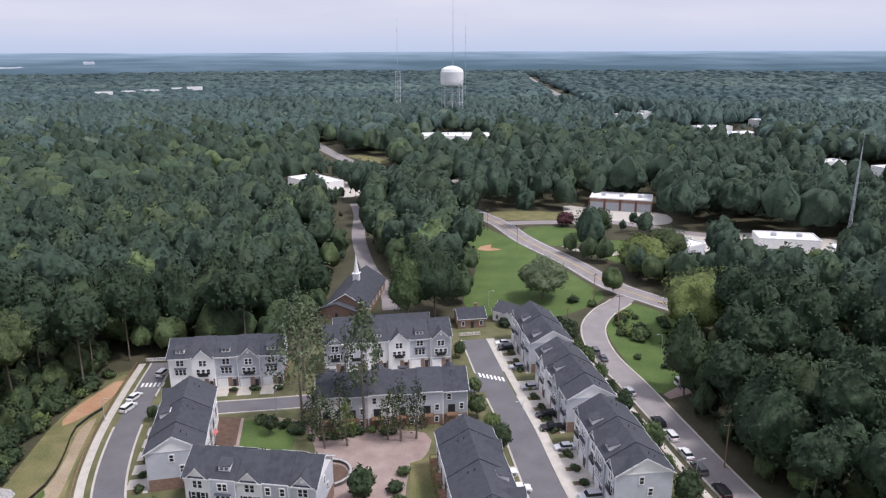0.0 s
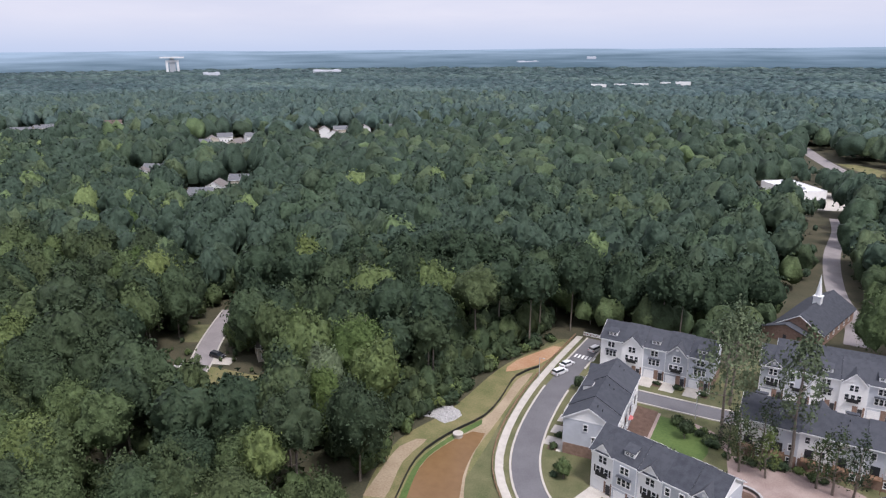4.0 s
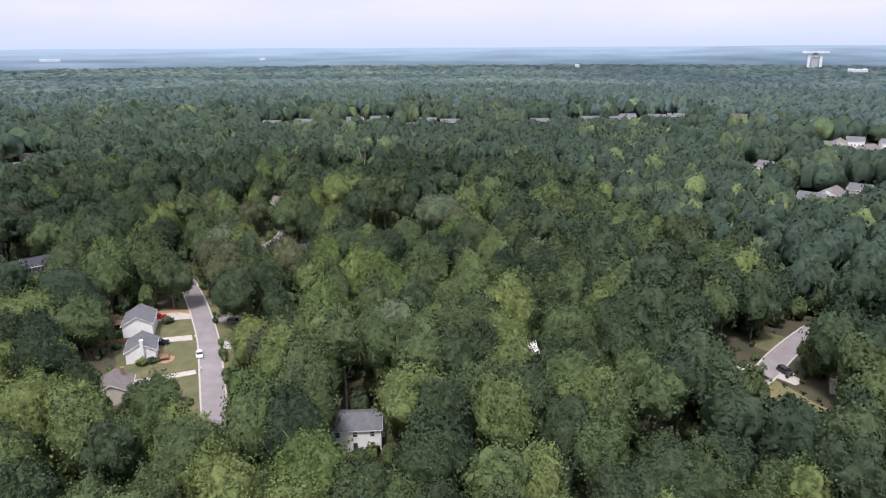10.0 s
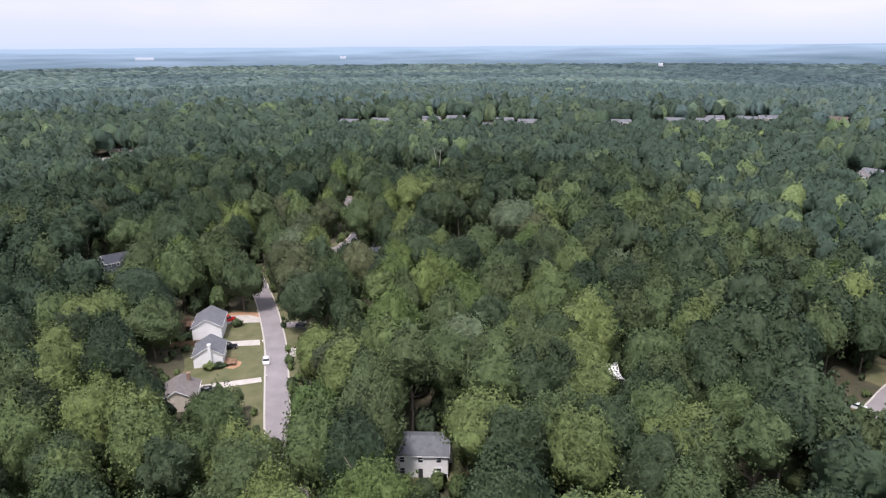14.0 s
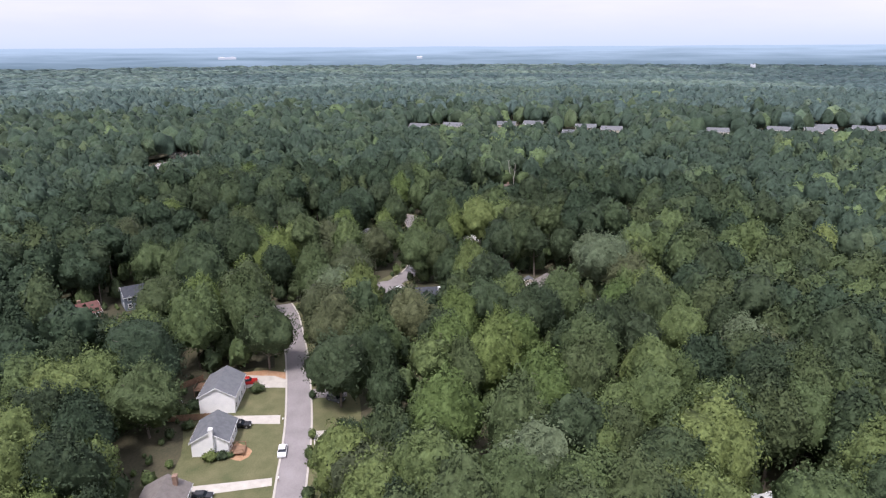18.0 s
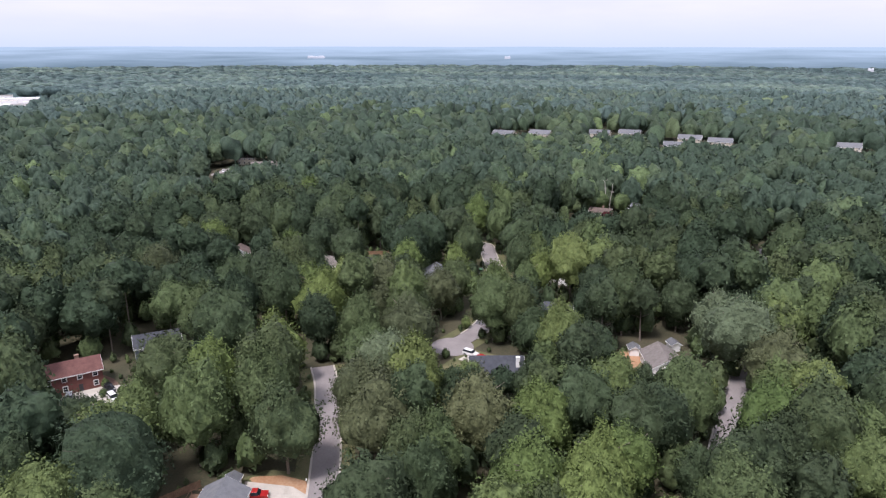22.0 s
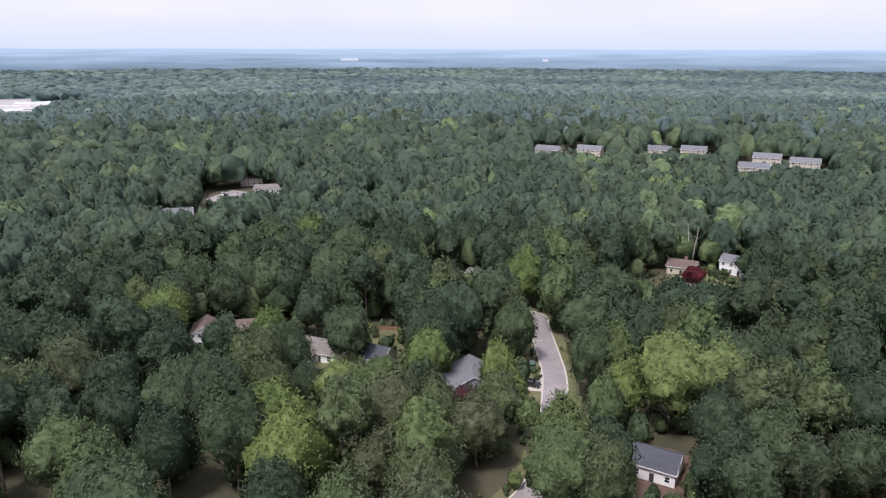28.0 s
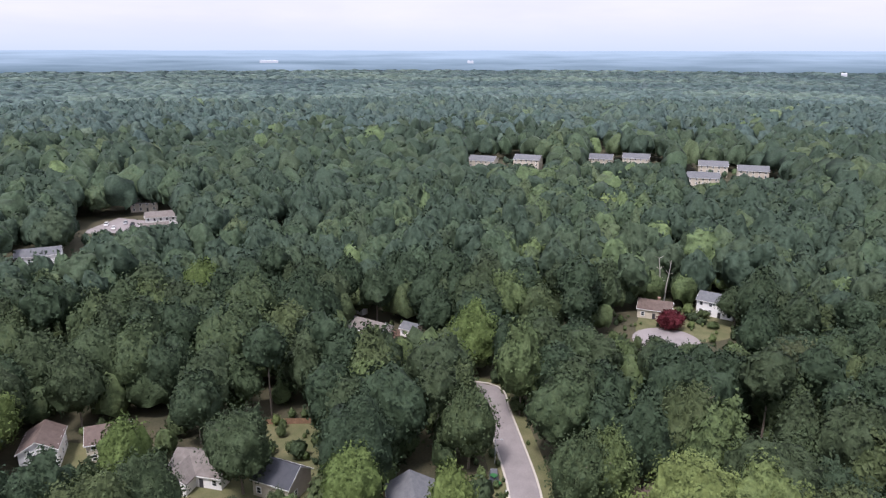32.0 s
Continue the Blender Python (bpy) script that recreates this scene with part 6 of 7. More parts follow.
for k, (x, y, top, l) in enumerate(FAR_WHITE):       # x, y, roof height fitted to the camera's view, length
    s = Shape().along_x([(-20, top - 8), (20, top - 8), (20, top), (0, top + 1), (-20, top)], -l * 0.24, l * 0.24).box(-l * 0.2, -l * 0.1, -6, 6, top, top + 3).box(l * 0.12, l * 0.28, -8, 8, top - 8, top + 2.5)
    # pale blue walls: haze over white buildings is put into the colour
    solid("far_building", s, "blue_siding", "long pale building far off before the skyline", "building", "far buildings", m=pose(x, y, 0, 0, 0, math.degrees(math.atan2(y, x)) + 90))

gate = thing("gateway_building", "far white building of two legs and a flat top", "building", pose(-2305, 1404, 0, 0, 0, 59), "far buildings")
for xx in (-18, 18):
    part("leg", Shape().box(xx - 4, xx + 4, -8, 8, 0, 54), "white_roof", gate)
part("cross_beam", Shape().box(-14, 14, -7, 7, 47, 54), "white_roof", gate)
part("core", Shape().box(-10, 10, -5, 5, 0, 47).box(-7, 7, -5, 5, 54, 61), "grey_siding", gate)
part("crown_slab", Shape().box(-40, 40, -14, 14, 61, 66), "white_roof", gate)

# church
church = thing("church", "brick chapel, dark gabled roof and slender white steeple", "church", pose(-31, 234, 0, 0, 0, -7))
part("wall", Shape().along_y([(-7, 0), (7, 0), (7, 4.0), (0, 8.4), (-7, 4.0)], -15, 15), "brick", church)
part("roof", Shape().along_y([(x - 7, z) for x, z in roof_profile(14, 4.0, 4.4, 0.6, 0.25)], -15.6, 15.6), "shingle", church)
part("porch_wall", Shape().along_y([(-9.5, 0), (4, 0), (4, 3.0), (-2.7, 5.2), (-9.5, 3.0)], -18, -15), "brick", church)
part("porch_roof", Shape().along_y([(x - 9.5, z) for x, z in roof_profile(13.5, 3.0, 2.4, 0.5, 0.22)], -18.5, -14.9), "shingle", church)
part("gable_trim", Shape().along_y([(x - 7, z) for x, z in roof_profile(14, 4.0, 4.4, 0.6, -0.3)], -15.75, -15.6), "trim", church)
part("belfry", Shape().box(-1.1, 1.1, -1.1, 1.1, 7.4, 10.4).box(-1.3, 1.3, -1.3, 1.3, 10.4, 10.7), "trim", church)
part("spire", Shape().tube((0, 0, 10.7), (0, 0, 17.5), 1.0, 0.05, 8), "trim", church, "slender white spire")
for yy in (-10, -5, 0, 5, 10):
    window(church, 7, yy, 2.2, 90, 1.0, 1.9)
    window(church, -7, yy, 2.2, -90, 1.0, 1.9)
part("front_door", FRONT_DOOR, "door", church, at=pose(-2.7, -18, 0))

# water tower, masts
tower = thing("water_tower", "white elevated water tank on braced steel legs", "water tower", pose(11, 880, 0))
tank = Shape()
prof = [(0.5, 42.5), (9, 44), (13.6, 46.5), (14.2, 50), (14.2, 62), (12.5, 65.5), (8, 68), (0.5, 69.5)]
for (ra, za), (rb_, zb) in zip(prof, prof[1:]):
    tank.tube((0, 0, za), (0, 0, zb), ra, rb_, 28)
part("tank", tank, "white_roof", tower)
for k in range(8):
    a = 2 * math.pi * k / 8
    part("leg", Shape().tube((13 * math.cos(a), 13 * math.sin(a), 0), (12.5 * math.cos(a), 12.5 * math.sin(a), 47), 0.6, 0.5, 6), "steel", tower)
    b = 2 * math.pi * (k + 1) / 8
    for z in (12, 25, 38):
        part("brace", Shape().tube((13 * math.cos(a), 13 * math.sin(a), z), (13 * math.cos(b), 13 * math.sin(b), z), 0.25, 0.25, 5), "steel", tower)
part("riser", Shape().tube((0, 0, 0), (0, 0, 44), 1.6, 1.6, 10), "steel", tower)


def lattice_mast(x, y, width, top, label, taper=0.3, step=6.0):
    t = thing("lattice_mast", label, "mast", pose(x, y, 0))
    s = Shape()
    corner = [(-1, -1), (1, -1), (1, 1), (-1, 1)]
    n = int(top / step)
    at = lambda k, c: (c[0] * width / 2 * (1 - (1 - taper) * k / n), c[1] * width / 2 * (1 - (1 - taper) * k / n), top * k / n)
    r = max(0.07, width * 0.03)
    legs = [Shape() for _ in corner]
    for k in range(n):
        for i, c in enumerate(corner):
            d = corner[(i + 1) % 4]
            legs[i].tube(at(k, c), at(k + 1, c), r, r, 4)
            s.tube(at(k, c), at(k + 1, d), r * 0.6, r * 0.6, 4).tube(at(k + 1, c), at(k + 1, d), r * 0.6, r * 0.6, 4)
    for g in legs:
        part("leg", g, "steel", t)
    part("bracing", s, "steel", t)
    part("antenna", Shape().tube((0, 0, top), (0, 0, top * 1.12), r, r * 0.4, 5), "steel", t)


lattice_mast(-58, 915, 6.5, 62, "grey steel lattice tower above the treetops", 0.9)
lattice_mast(21, 868, 7.0, 52, "grey steel lattice tower beside the water tank", 0.9)
lattice_mast(14, 1010, 3.0, 165, "tall slender steel radio mast", 0.12, 9.0)
lattice_mast(-70, 1100, 1.2, 120, "thin steel radio mast", 0.4, 10.0)
lattice_mast(33, 1050, 1.2, 125, "thin steel radio mast", 0.4, 10.0)
lattice_mast(171, 283, 1.3, 48, "tall steel lattice mast beside a yard", 0.15, 3.4)


# ---- cars ----
CARS = {}
CAR_KINDS = {  # length, width, bonnet height, roof height, cabin from, to
    "sedan": (4.7, 1.82, 0.86, 1.44, 0.28, 0.88), "suv": (4.75, 1.92, 1.02, 1.72, 0.26, 0.97), "van": (5.7, 2.0, 1.2, 2.25, 0.16, 0.99), "pickup": (5.6, 1.98, 1.06, 1.82, 0.28, 0.62), }


def car(kind, colour, x, y, heading, label=None):
    """A parked car, its nose towards heading (degrees from +x)."""
    if (kind, colour) in CARS:
        return copy_thing(CARS[kind, colour], pose(x, y, 0.05, 0, 0, heading))
    length, width, hood, top, a, b = CAR_KINDS[kind]
    name = {"sedan": "car", "suv": "car", "van": "van", "pickup": "pickup_truck"}[kind]
    t = thing(name, label or f"{colour} {'estate-like utility car' if kind == 'suv' else 'sedan' if kind == 'sedan' else kind} parked on asphalt or a driveway", "car" if name == "car" else name.replace("_", " "), pose(x, y, 0.05, 0, 0, heading), "parked cars")
    L, w = length / 2, width / 2
    nose, tail = L, -L
    xa, xb = L - a * length, L - b * length
    body = Shape().along_y([(tail, 0.35), (tail + 0.1, 0.22), (nose - 0.15, 0.22), (nose, 0.4), (nose - 0.06, hood - 0.2), (nose - 0.35, hood - 0.06), (xa, hood), (xb, hood + 0.03), (tail + 0.08, hood - 0.02), (tail, hood - 0.3)], -w, w)
    part("body", body, "car_" + colour, t)
    rise_, inn = top - hood, 0.16
    rear = 0.12 if kind in ("suv", "van") else 0.5
    if kind == "pickup":
        rear = 0.1
        part("bed", Shape().box(tail + 0.12, xb - 0.1, -w + 0.12, w - 0.12, hood + 0.031, hood + 0.05), "black", t)
    ring = lambda z, k: [(xa - k * rise_ * 0.75, -w + 0.04 + inn * k, z), (xa - k * rise_ * 0.75, w - 0.04 - inn * k, z), (xb + k * rear, w - 0.04 - inn * k, z), (xb + k * rear, -w + 0.04 + inn * k, z)]
    v = ring(hood - 0.02, 0) + ring(top - 0.07, 1)
    part("cabin_glass", Shape().add(v, [(0, 1, 2, 3), (7, 6, 5, 4), (0, 4, 5, 1), (1, 5, 6, 2), (2, 6, 7, 3), (3, 7, 4, 0)]), "glass", t)
    v2 = ring(top - 0.07, 0.97) + [(p[0] * 0.97 + (xa + xb) * 0.015, p[1] * 0.92, top) for p in ring(top, 1)]
    part("roof_panel", Shape().add(v2, [(0, 1, 2, 3), (7, 6, 5, 4), (0, 4, 5, 1), (1, 5, 6, 2), (2, 6, 7, 3), (3, 7, 4, 0)]), "car_" + colour, t)
    if kind == "van":
        part("side_panel", Shape().box(tail + 0.3, xa - 1.9, -w - 0.005, w + 0.005, hood, top - 0.15), "car_" + colour, t)
    for sx_ in (L - 0.9, -L + 0.95):
        for side in (-1, 1):
            wheel = part("wheel", Shape().tube((sx_, side * (w - 0.2), 0.33), (sx_, side * (w + 0.02), 0.33), 0.33, 0.33, 12), "tyre", t)
            part("rim", Shape().tube((sx_, side * (w + 0.02), 0.33), (sx_, side * (w + 0.035), 0.33), 0.21, 0.19, 8), "rim", wheel)
    for side in (-1, 1):
        part("headlight", Shape().box(nose - 0.1, nose + 0.01, side * (w - 0.28) - 0.2, side * (w - 0.28) + 0.2, hood - 0.34, hood - 0.18), "lamp_clear", t)
        part("tail_light", Shape().box(tail - 0.02, tail + 0.08, side * (w - 0.2) - 0.16, side * (w - 0.2) + 0.16, hood - 0.3, hood - 0.1), "lamp_red", t)
        part("mirror", Shape().box(xa - 0.25, xa - 0.08, side * (w + 0.1) - 0.1, side * (w + 0.1) + 0.1, hood, hood + 0.16), "car_" + colour, t)
    CARS[kind, colour] = t
    return t


for row in [("suv", "white", -78.0, 175.5, 80), ("sedan", "white", -80.0, 161.6, 76), ("suv", "white", -79.1, 155.9, 76), ("sedan", "white", 18.0, 195.4, 190), ("suv", "black", 18.4, 191.4, 190),
            ("sedan", "silver", 20.6, 178.8, 189), ("sedan", "silver", 22.6, 166.5, 189), ("suv", "black", 24.8, 151.8, 189), ("pickup", "black", 25.4, 145.8, 189), ("sedan", "white", 27.0, 137.5, 189),
            ("sedan", "white", 13.1, 127.8, 9), ("suv", "white", 15.3, 121.8, 9), ("suv", "silver", 29.1, 119.4, 189), ("suv", "grey", 44.9, 189.4, 92), ("sedan", "grey", 46.0, 184.4, 96),
            ("sedan", "silver", 48.4, 163.7, 100), ("suv", "black", 51.3, 148.2, 99), ("suv", "white", 52.3, 142.1, 99), ("sedan", "white", 53.3, 134.6, 98), ("suv", "grey", 54.2, 128.8, 98), ("suv", "black", 56.0, 121.1, 100),
            ("van", "white", 64.5, 168.4, 10)]:
    car(*row)
for row in [("suv", "silver", -240.5, -146.0, 40), ("suv", "black", -248.4, -140.7, 60), ("suv", "black", -246.2, -138.4, 60), ("suv", "white", -244.0, -135.6, 60), ("sedan", "white", -262.4, -123.4, 20),
            ("suv", "white", -294.8, -53.2, 70), ("sedan", "red", -292.4, -49.0, 70), ("sedan", "white", -187.2, -58.0, 16), ("pickup", "black", -196.3, -72.2, 100), ("suv", "grey", -211.9, -53.2, 70),
            ("pickup", "red", -217.6, -79.6, 110), ("sedan", "black", -169.5, -68.2, 100), ("pickup", "black", -360.3, -65.2, 85), ("suv", "grey", -370.4, -66.8, 8), ("suv", "black", -163.0, 105.0, 10),
            ("sedan", "white", -165.5, 95.3, 52), ("sedan", "white", -148.3, 90.0, 10), ("sedan", "blue", -349.0, -159.0, 30), ("suv", "white", -325.8, -106.9, 15)]:
    car(*row)


# ---- the townhouse court: drives, walks, beds ----
def patch(name, outline, surface, label, z=0.03, m=None, category="ground"):
    return solid(name, Shape().prism(outline, -0.04, z), surface, label, category, kind="structure", m=m)


patch("lawn", [(-92, 176), (-94, 152), (-90, 122), (-91, 104), (-83, 86), (-68, 66), (48, 66), (52, 110), (46, 150), (41, 188), (36, 212), (6, 214), (-38, 200), (-44, 186), (-78, 184)], "worn_grass", "patchy green grass round the townhouses", 0.008)


def drives(x, y, turn, n, width, reach, shift=0.0):
    """A concrete drive, a planted bed and a strip of grass in front of each unit of a row."""
    m = pose(x, y, 0, 0, 0, turn)
    for k in range(n):
        a = k * width + shift
        patch("driveway", [(a + 0.15, -reach), (a + 3.75, -reach), (a + 3.75, -0.02), (a + 0.15, -0.02)], "concrete", "pale concrete driveway before a townhouse", 0.05, m, "driveway")
        patch("planting_bed", [(a + 3.8, -reach + 1.4), (a + width + 0.1, -reach + 1.4), (a + width + 0.1, -1.5), (a + 3.8, -1.5)], "mulch" if k % 3 else "dry_grass", "small planted bed between driveways", 0.044, m, "planting bed")
        patch("front_walk", [(a + 3.76, -1.4), (a + width + 0.14, -1.4), (a + width + 0.14, -0.3), (a + 3.76, -0.3)], "concrete", "narrow concrete path to a front door", 0.047, m, "path")


drives(-72.5, 166.8, 6.0, 5, 5.9, 5.6)
drives(-33.0, 175.6, 9.0, 6, 5.9, 8.4)
drives(-65.6, 148.4, -78.0, 5, 5.4, 4.9)
drives(-49.5, 114.6, -8.0, 5, 5.2, 6.0)
drives(14.8, 99.0, 98.7, 6, 5.5, 5.4)
drives(21.0, 199.6, -82.5, 4, 6.0, 5.4)
drives(24.8, 171.6, -82.0, 5, 5.5, 5.4)
drives(29.4, 139.6, -83.0, 5, 5.1, 5.4)
TS, LS = ROADS["townhouse_street"][0], ROADS["loop_street"][0]
solid("pavement", strip(TS, -6.3, -4.25, 0.0, 0.14), "concrete", "pale concrete pavement before the driveways", "pavement", kind="structure")
solid("pavement", strip(LS[:6], 4.7, 6.5, 0.0, 0.12), "concrete", "pale concrete pavement along the curving street", "pavement", kind="structure")
SS = ROADS["side_street"][0]
solid("pavement", strip(SS[4:9], 5.4, 7.0, 0.0, 0.10), "concrete", "pale pavement behind street trees", "pavement", kind="structure")
for k in range(7):
    u = (k + 0.5) / 7
    cx, cy = 9.4 + 7.4 * (u - 0.5) * 0.98 + 3.6, 174.2 - 3.0 * (u - 0.5) - 1.0
    patch("crossing_bar", [(-0.28, -1.3), (0.28, -1.3), (0.28, 1.3), (-0.28, 1.3)], "paint", "white bar of a pedestrian crossing", 0.075, pose(cx, cy, 0, 0, 0, 9), "road marking")
for k in range(6):
    u = (k + 0.5) / 6
    patch("crossing_bar", [(-0.28, -1.2), (0.28, -1.2), (0.28, 1.2), (-0.28, 1.2)], "paint", "white bar of a pedestrian crossing", 0.08, pose(-81.6 + 6.4 * u, 169.0 + 0.6 * u, 0, 0, 0, 9), "road marking")
patch("lawn", [(-48.9, 150.3), (-40, 151.8), (-36.5, 149), (-34.3, 141), (-34.3, 135), (-46.3, 135)], "grass", "small mown lawn in the court", 0.03)
patch("garden_bed", [(-56.5, 152), (-49.8, 152), (-46.8, 136), (-51.5, 136)], "mulch", "brown mulched bed behind the townhouses", 0.026)
patch("garden_path", [(-49.6, 151.5), (-48.9, 151.5), (-45.9, 135), (-46.7, 135)], "gravel", "narrow pale garden path", 0.036)
patch("gravel_court", [tuple(q) for q in smooth_line([(-31, 143), (-18, 145.5), (-4.5, 144.5), (-3.5, 137), (-7.5, 128), (-9.5, 115), (-24, 114), (-26, 128), (-31, 143)], 3.0)[:-1]], "gravel", "pinkish gravel court with scattered stones", 0.028)
patch("gravel_path", [tuple(q) for q in smooth_line([(-44, 152.5), (-36, 150.5), (-31, 146), (-30, 143.5), (-33, 145), (-38, 149), (-44, 152.5)], 2.0)[:-1]], "gravel", "curving gravel path", 0.033)
patch("lawn", [(-7.5, 132), (-2, 135), (1, 130), (4.5, 108), (-6, 108)], "dry_grass", "strip of dry lawn beside the gravel", 0.036)

# ---- the basin beside the wood ----
patch("bank", [tuple(q) for q in smooth_line([(-89, 176), (-94, 152), (-91, 122), (-92, 104), (-85, 86), (-76, 76), (-70, 92), (-74, 112), (-80, 132), (-84, 152), (-86, 174), (-89, 176)], 4.0)[:-1]], "dry_grass", "dry grassy bank between wood and street", 0.02)
patch("clay_slope", [tuple(q) for q in smooth_line([(-89.5, 171), (-93, 156), (-91.5, 148), (-86.5, 158), (-87, 172), (-89.5, 171)], 3.0)[:-1]], "clay", "bare orange clay slope", 0.03)
patch("clay_slope", [tuple(q) for q in smooth_line([(-84, 84), (-90, 102), (-87, 108), (-85.5, 98), (-80, 86), (-84, 84)], 3.0)[:-1]], "soil", "bare pale soil beside the basin", 0.03)
patch("stone_apron", [tuple(q) for q in smooth_line([(-97, 114), (-96, 120), (-91.5, 123.5), (-87, 121.5), (-88, 116), (-92, 116.5), (-97, 114)], 2.0)[:-1]], "rubble", "pale stone apron at the wood's edge", 0.034)
rocks, rg = Shape(), random.Random(8)
apron = [(-97, 114), (-96, 120), (-91.5, 123.5), (-87, 121.5), (-88, 116), (-92, 116.5)]
for _ in range(420):
    x, y, r = rg.uniform(-97, -86.5), rg.uniform(114, 123.5), rg.uniform(0.14, 0.36)
    if inside(x, y, apron):
        o = len(rocks.v)
        rocks.v += [(x + q[0] * r * rg.uniform(0.8, 1.2), y + q[1] * r * rg.uniform(0.8, 1.2), 0.04 + max(-0.1, q[2] * r * 0.8)) for q in ICO]
        rocks.f += [tuple(o + n for n in f) for f in ICO_FACES]
solid("riprap", rocks, "rubble", "loose pale broken stones at a drain's mouth", "stones", kind="stuff")
patch("basin_edge", [tuple(q) for q in smooth_line([(-74, 80), (-82.7, 100), (-83.7, 112), (-82, 124), (-83.5, 134), (-86.5, 146), (-85.2, 152), (-82.5, 140), (-78.5, 124), (-75.5, 111), (-71, 101), (-65, 92), (-60, 84), (-66, 78), (-74, 80)], 3.0)[:-1]], "soil", "bare soil slope round the basin", 0.032)
patch("reed_strip", [tuple(q) for q in smooth_line([(-75, 82), (-82.6, 99), (-83.6, 111), (-82, 123), (-80.8, 121), (-82.2, 110), (-81.4, 99), (-73.6, 83), (-75, 82)], 2.5)[:-1]], "grass", "strip of green reeds at the water", 0.037)
patch("pond", [tuple(q) for q in smooth_line([(-73, 82), (-81, 98), (-82.2, 108), (-80.6, 117), (-77.8, 118), (-75.4, 110), (-72, 101.5), (-67.5, 94), (-64, 85), (-68, 80), (-73, 82)], 3.0)[:-1]], "pond", "muddy brown water of a small basin", 0.042, category="water")
silt = [(-76.5, 84), (-83.6, 100), (-84.2, 112), (-82.3, 124), (-84, 134), (-87.6, 147), (-85.5, 156)]
fence = thing("silt_fence", "low black fabric fence along the basin", "fence", pose(0, 0, 0), "site fences")
part("fabric", strip(silt, -0.03, 0.03, 0.0, 0.75), "black", fence)
for q in smooth_line(silt, 2.6):
    part("stake", Shape().box(q.x - 0.03, q.x + 0.03, q.y - 0.03, q.y + 0.03, 0, 0.95), "timber", fence)
fence = thing("retaining_rail", "dark timber rail between pavement and bank", "fence", pose(0, 0, 0), "site fences")
part("rail", strip(LS[:6], 6.95, 7.07, 0.75, 0.87), "timber", fence)
part("rail", strip(LS[:6], 6.95, 7.07, 0.35, 0.45), "timber", fence)
line = smooth_line(LS[:6], 2.4)
for i, q in enumerate(line[1:-1]):
    d = (line[i + 2] - line[i]).normalized()
    p_ = q + Vector((d.y, -d.x)) * 7.01
    part("post", Shape().box(p_.x - 0.07, p_.x + 0.07, p_.y - 0.07, p_.y + 0.07, 0, 1.0), "timber", fence)
riser = thing("outlet_riser", "round pale concrete outlet in the basin", "drain", pose(-82.0, 113.2, 0))
part("ring", Shape().tube((0, 0, -0.2), (0, 0, 0.8), 1.1, 1.05, 14), "concrete", riser)
part("lid", Shape().tube((0, 0, 0.8), (0, 0, 1.0), 1.25, 1.2, 14), "concrete", riser)
for x, y, a in ((-82.5, 183.5, 6), (8.0, 201.5, 9)):
    b = thing("barricade", "white and red striped barricade at a street's end", "barricade", pose(x, y, 0, 0, 0, a), "barricades")
    for z in (0.45, 0.85, 1.25):
        part("rail", Shape().box(-3.4, 3.4, -0.03, 0.03, z, z + 0.2), "trim", b)
    for xx in (-3.0, 0, 3.0):
        part("post", Shape().box(xx - 0.06, xx + 0.06, 0.03, 0.12, 0, 1.5), "timber", b)
    for k in range(7):
        part("stripe", Shape().box(-3.2 + k, -2.9 + k, -0.036, -0.03, 0.87, 1.03), "lamp_red", b)

patch("lawn", [tuple(q) for q in smooth_line([(-61.5, 119.5), (-56.5, 121), (-51, 119), (-51, 109), (-54.5, 107.5), (-59, 112.5), (-61.5, 119.5)], 1.5)[:-1]], "worn_grass", "small lawn inside the street's curve", 0.03)

# patio umbrella and table behind a townhouse
um = thing("patio_umbrella", "faded red canvas patio umbrella on a pole", "umbrella", pose(-53.6, 141.5, 0))
part("pole", Shape().tube((0, 0, 0.02), (0, 0, 2.6), 0.035, 0.03, 8), "steel", um)
part("canopy", Shape().tube((0, 0, 2.1), (0, 0, 2.75), 1.7, 0.08, 8), "umbrella", um)
tb = thing("patio_table", "round dark patio table under an umbrella", "table", pose(-53.6, 141.5, 0))
part("tabletop", Shape().tube((0, 0, 0.7), (0, 0, 0.75), 0.65, 0.65, 14), "black", tb)
for k in range(4):
    a = math.pi / 4 + k * math.pi / 2
    part("leg", Shape().tube((0.5 * math.cos(a), 0.5 * math.sin(a), 0.02), (0.3 * math.cos(a), 0.3 * math.sin(a), 0.7), 0.03, 0.03, 5), "black", tb)


# ---- shrubs and young trees ----
srng = random.Random(9)
SHRUB = [tri_mesh("shrub", crown(srng, 1.0, 1.3, "oak", 150, 0.34, 1), "leaf") for _ in range(3)]
YOUNG = [tri_mesh("crown", crown(srng, 2.1, 4.6, k, 420, 0.45, 2) + np.array([(0, 0, 1.6)] * 3 + [(0, 0, 0)] * 3), "leaf") for k in ("oak", "spire", "oak")]
YOUNG_TRUNK = [trunk_shape(srng, 4.6, 1.6, 1.2).mesh("trunk", "bark") for _ in range(3)]


def shrub(x, y, s, label="rounded green shrub in a planted bed"):
    ob = new("shrub", srng.choice(SHRUB))
    ob.matrix_basis = pose(x, y, 0, 0, 0, srng.uniform(0, 360)) @ Matrix.Scale(s, 4)
    return tagged(ob, label, "shrub", "shrubs")


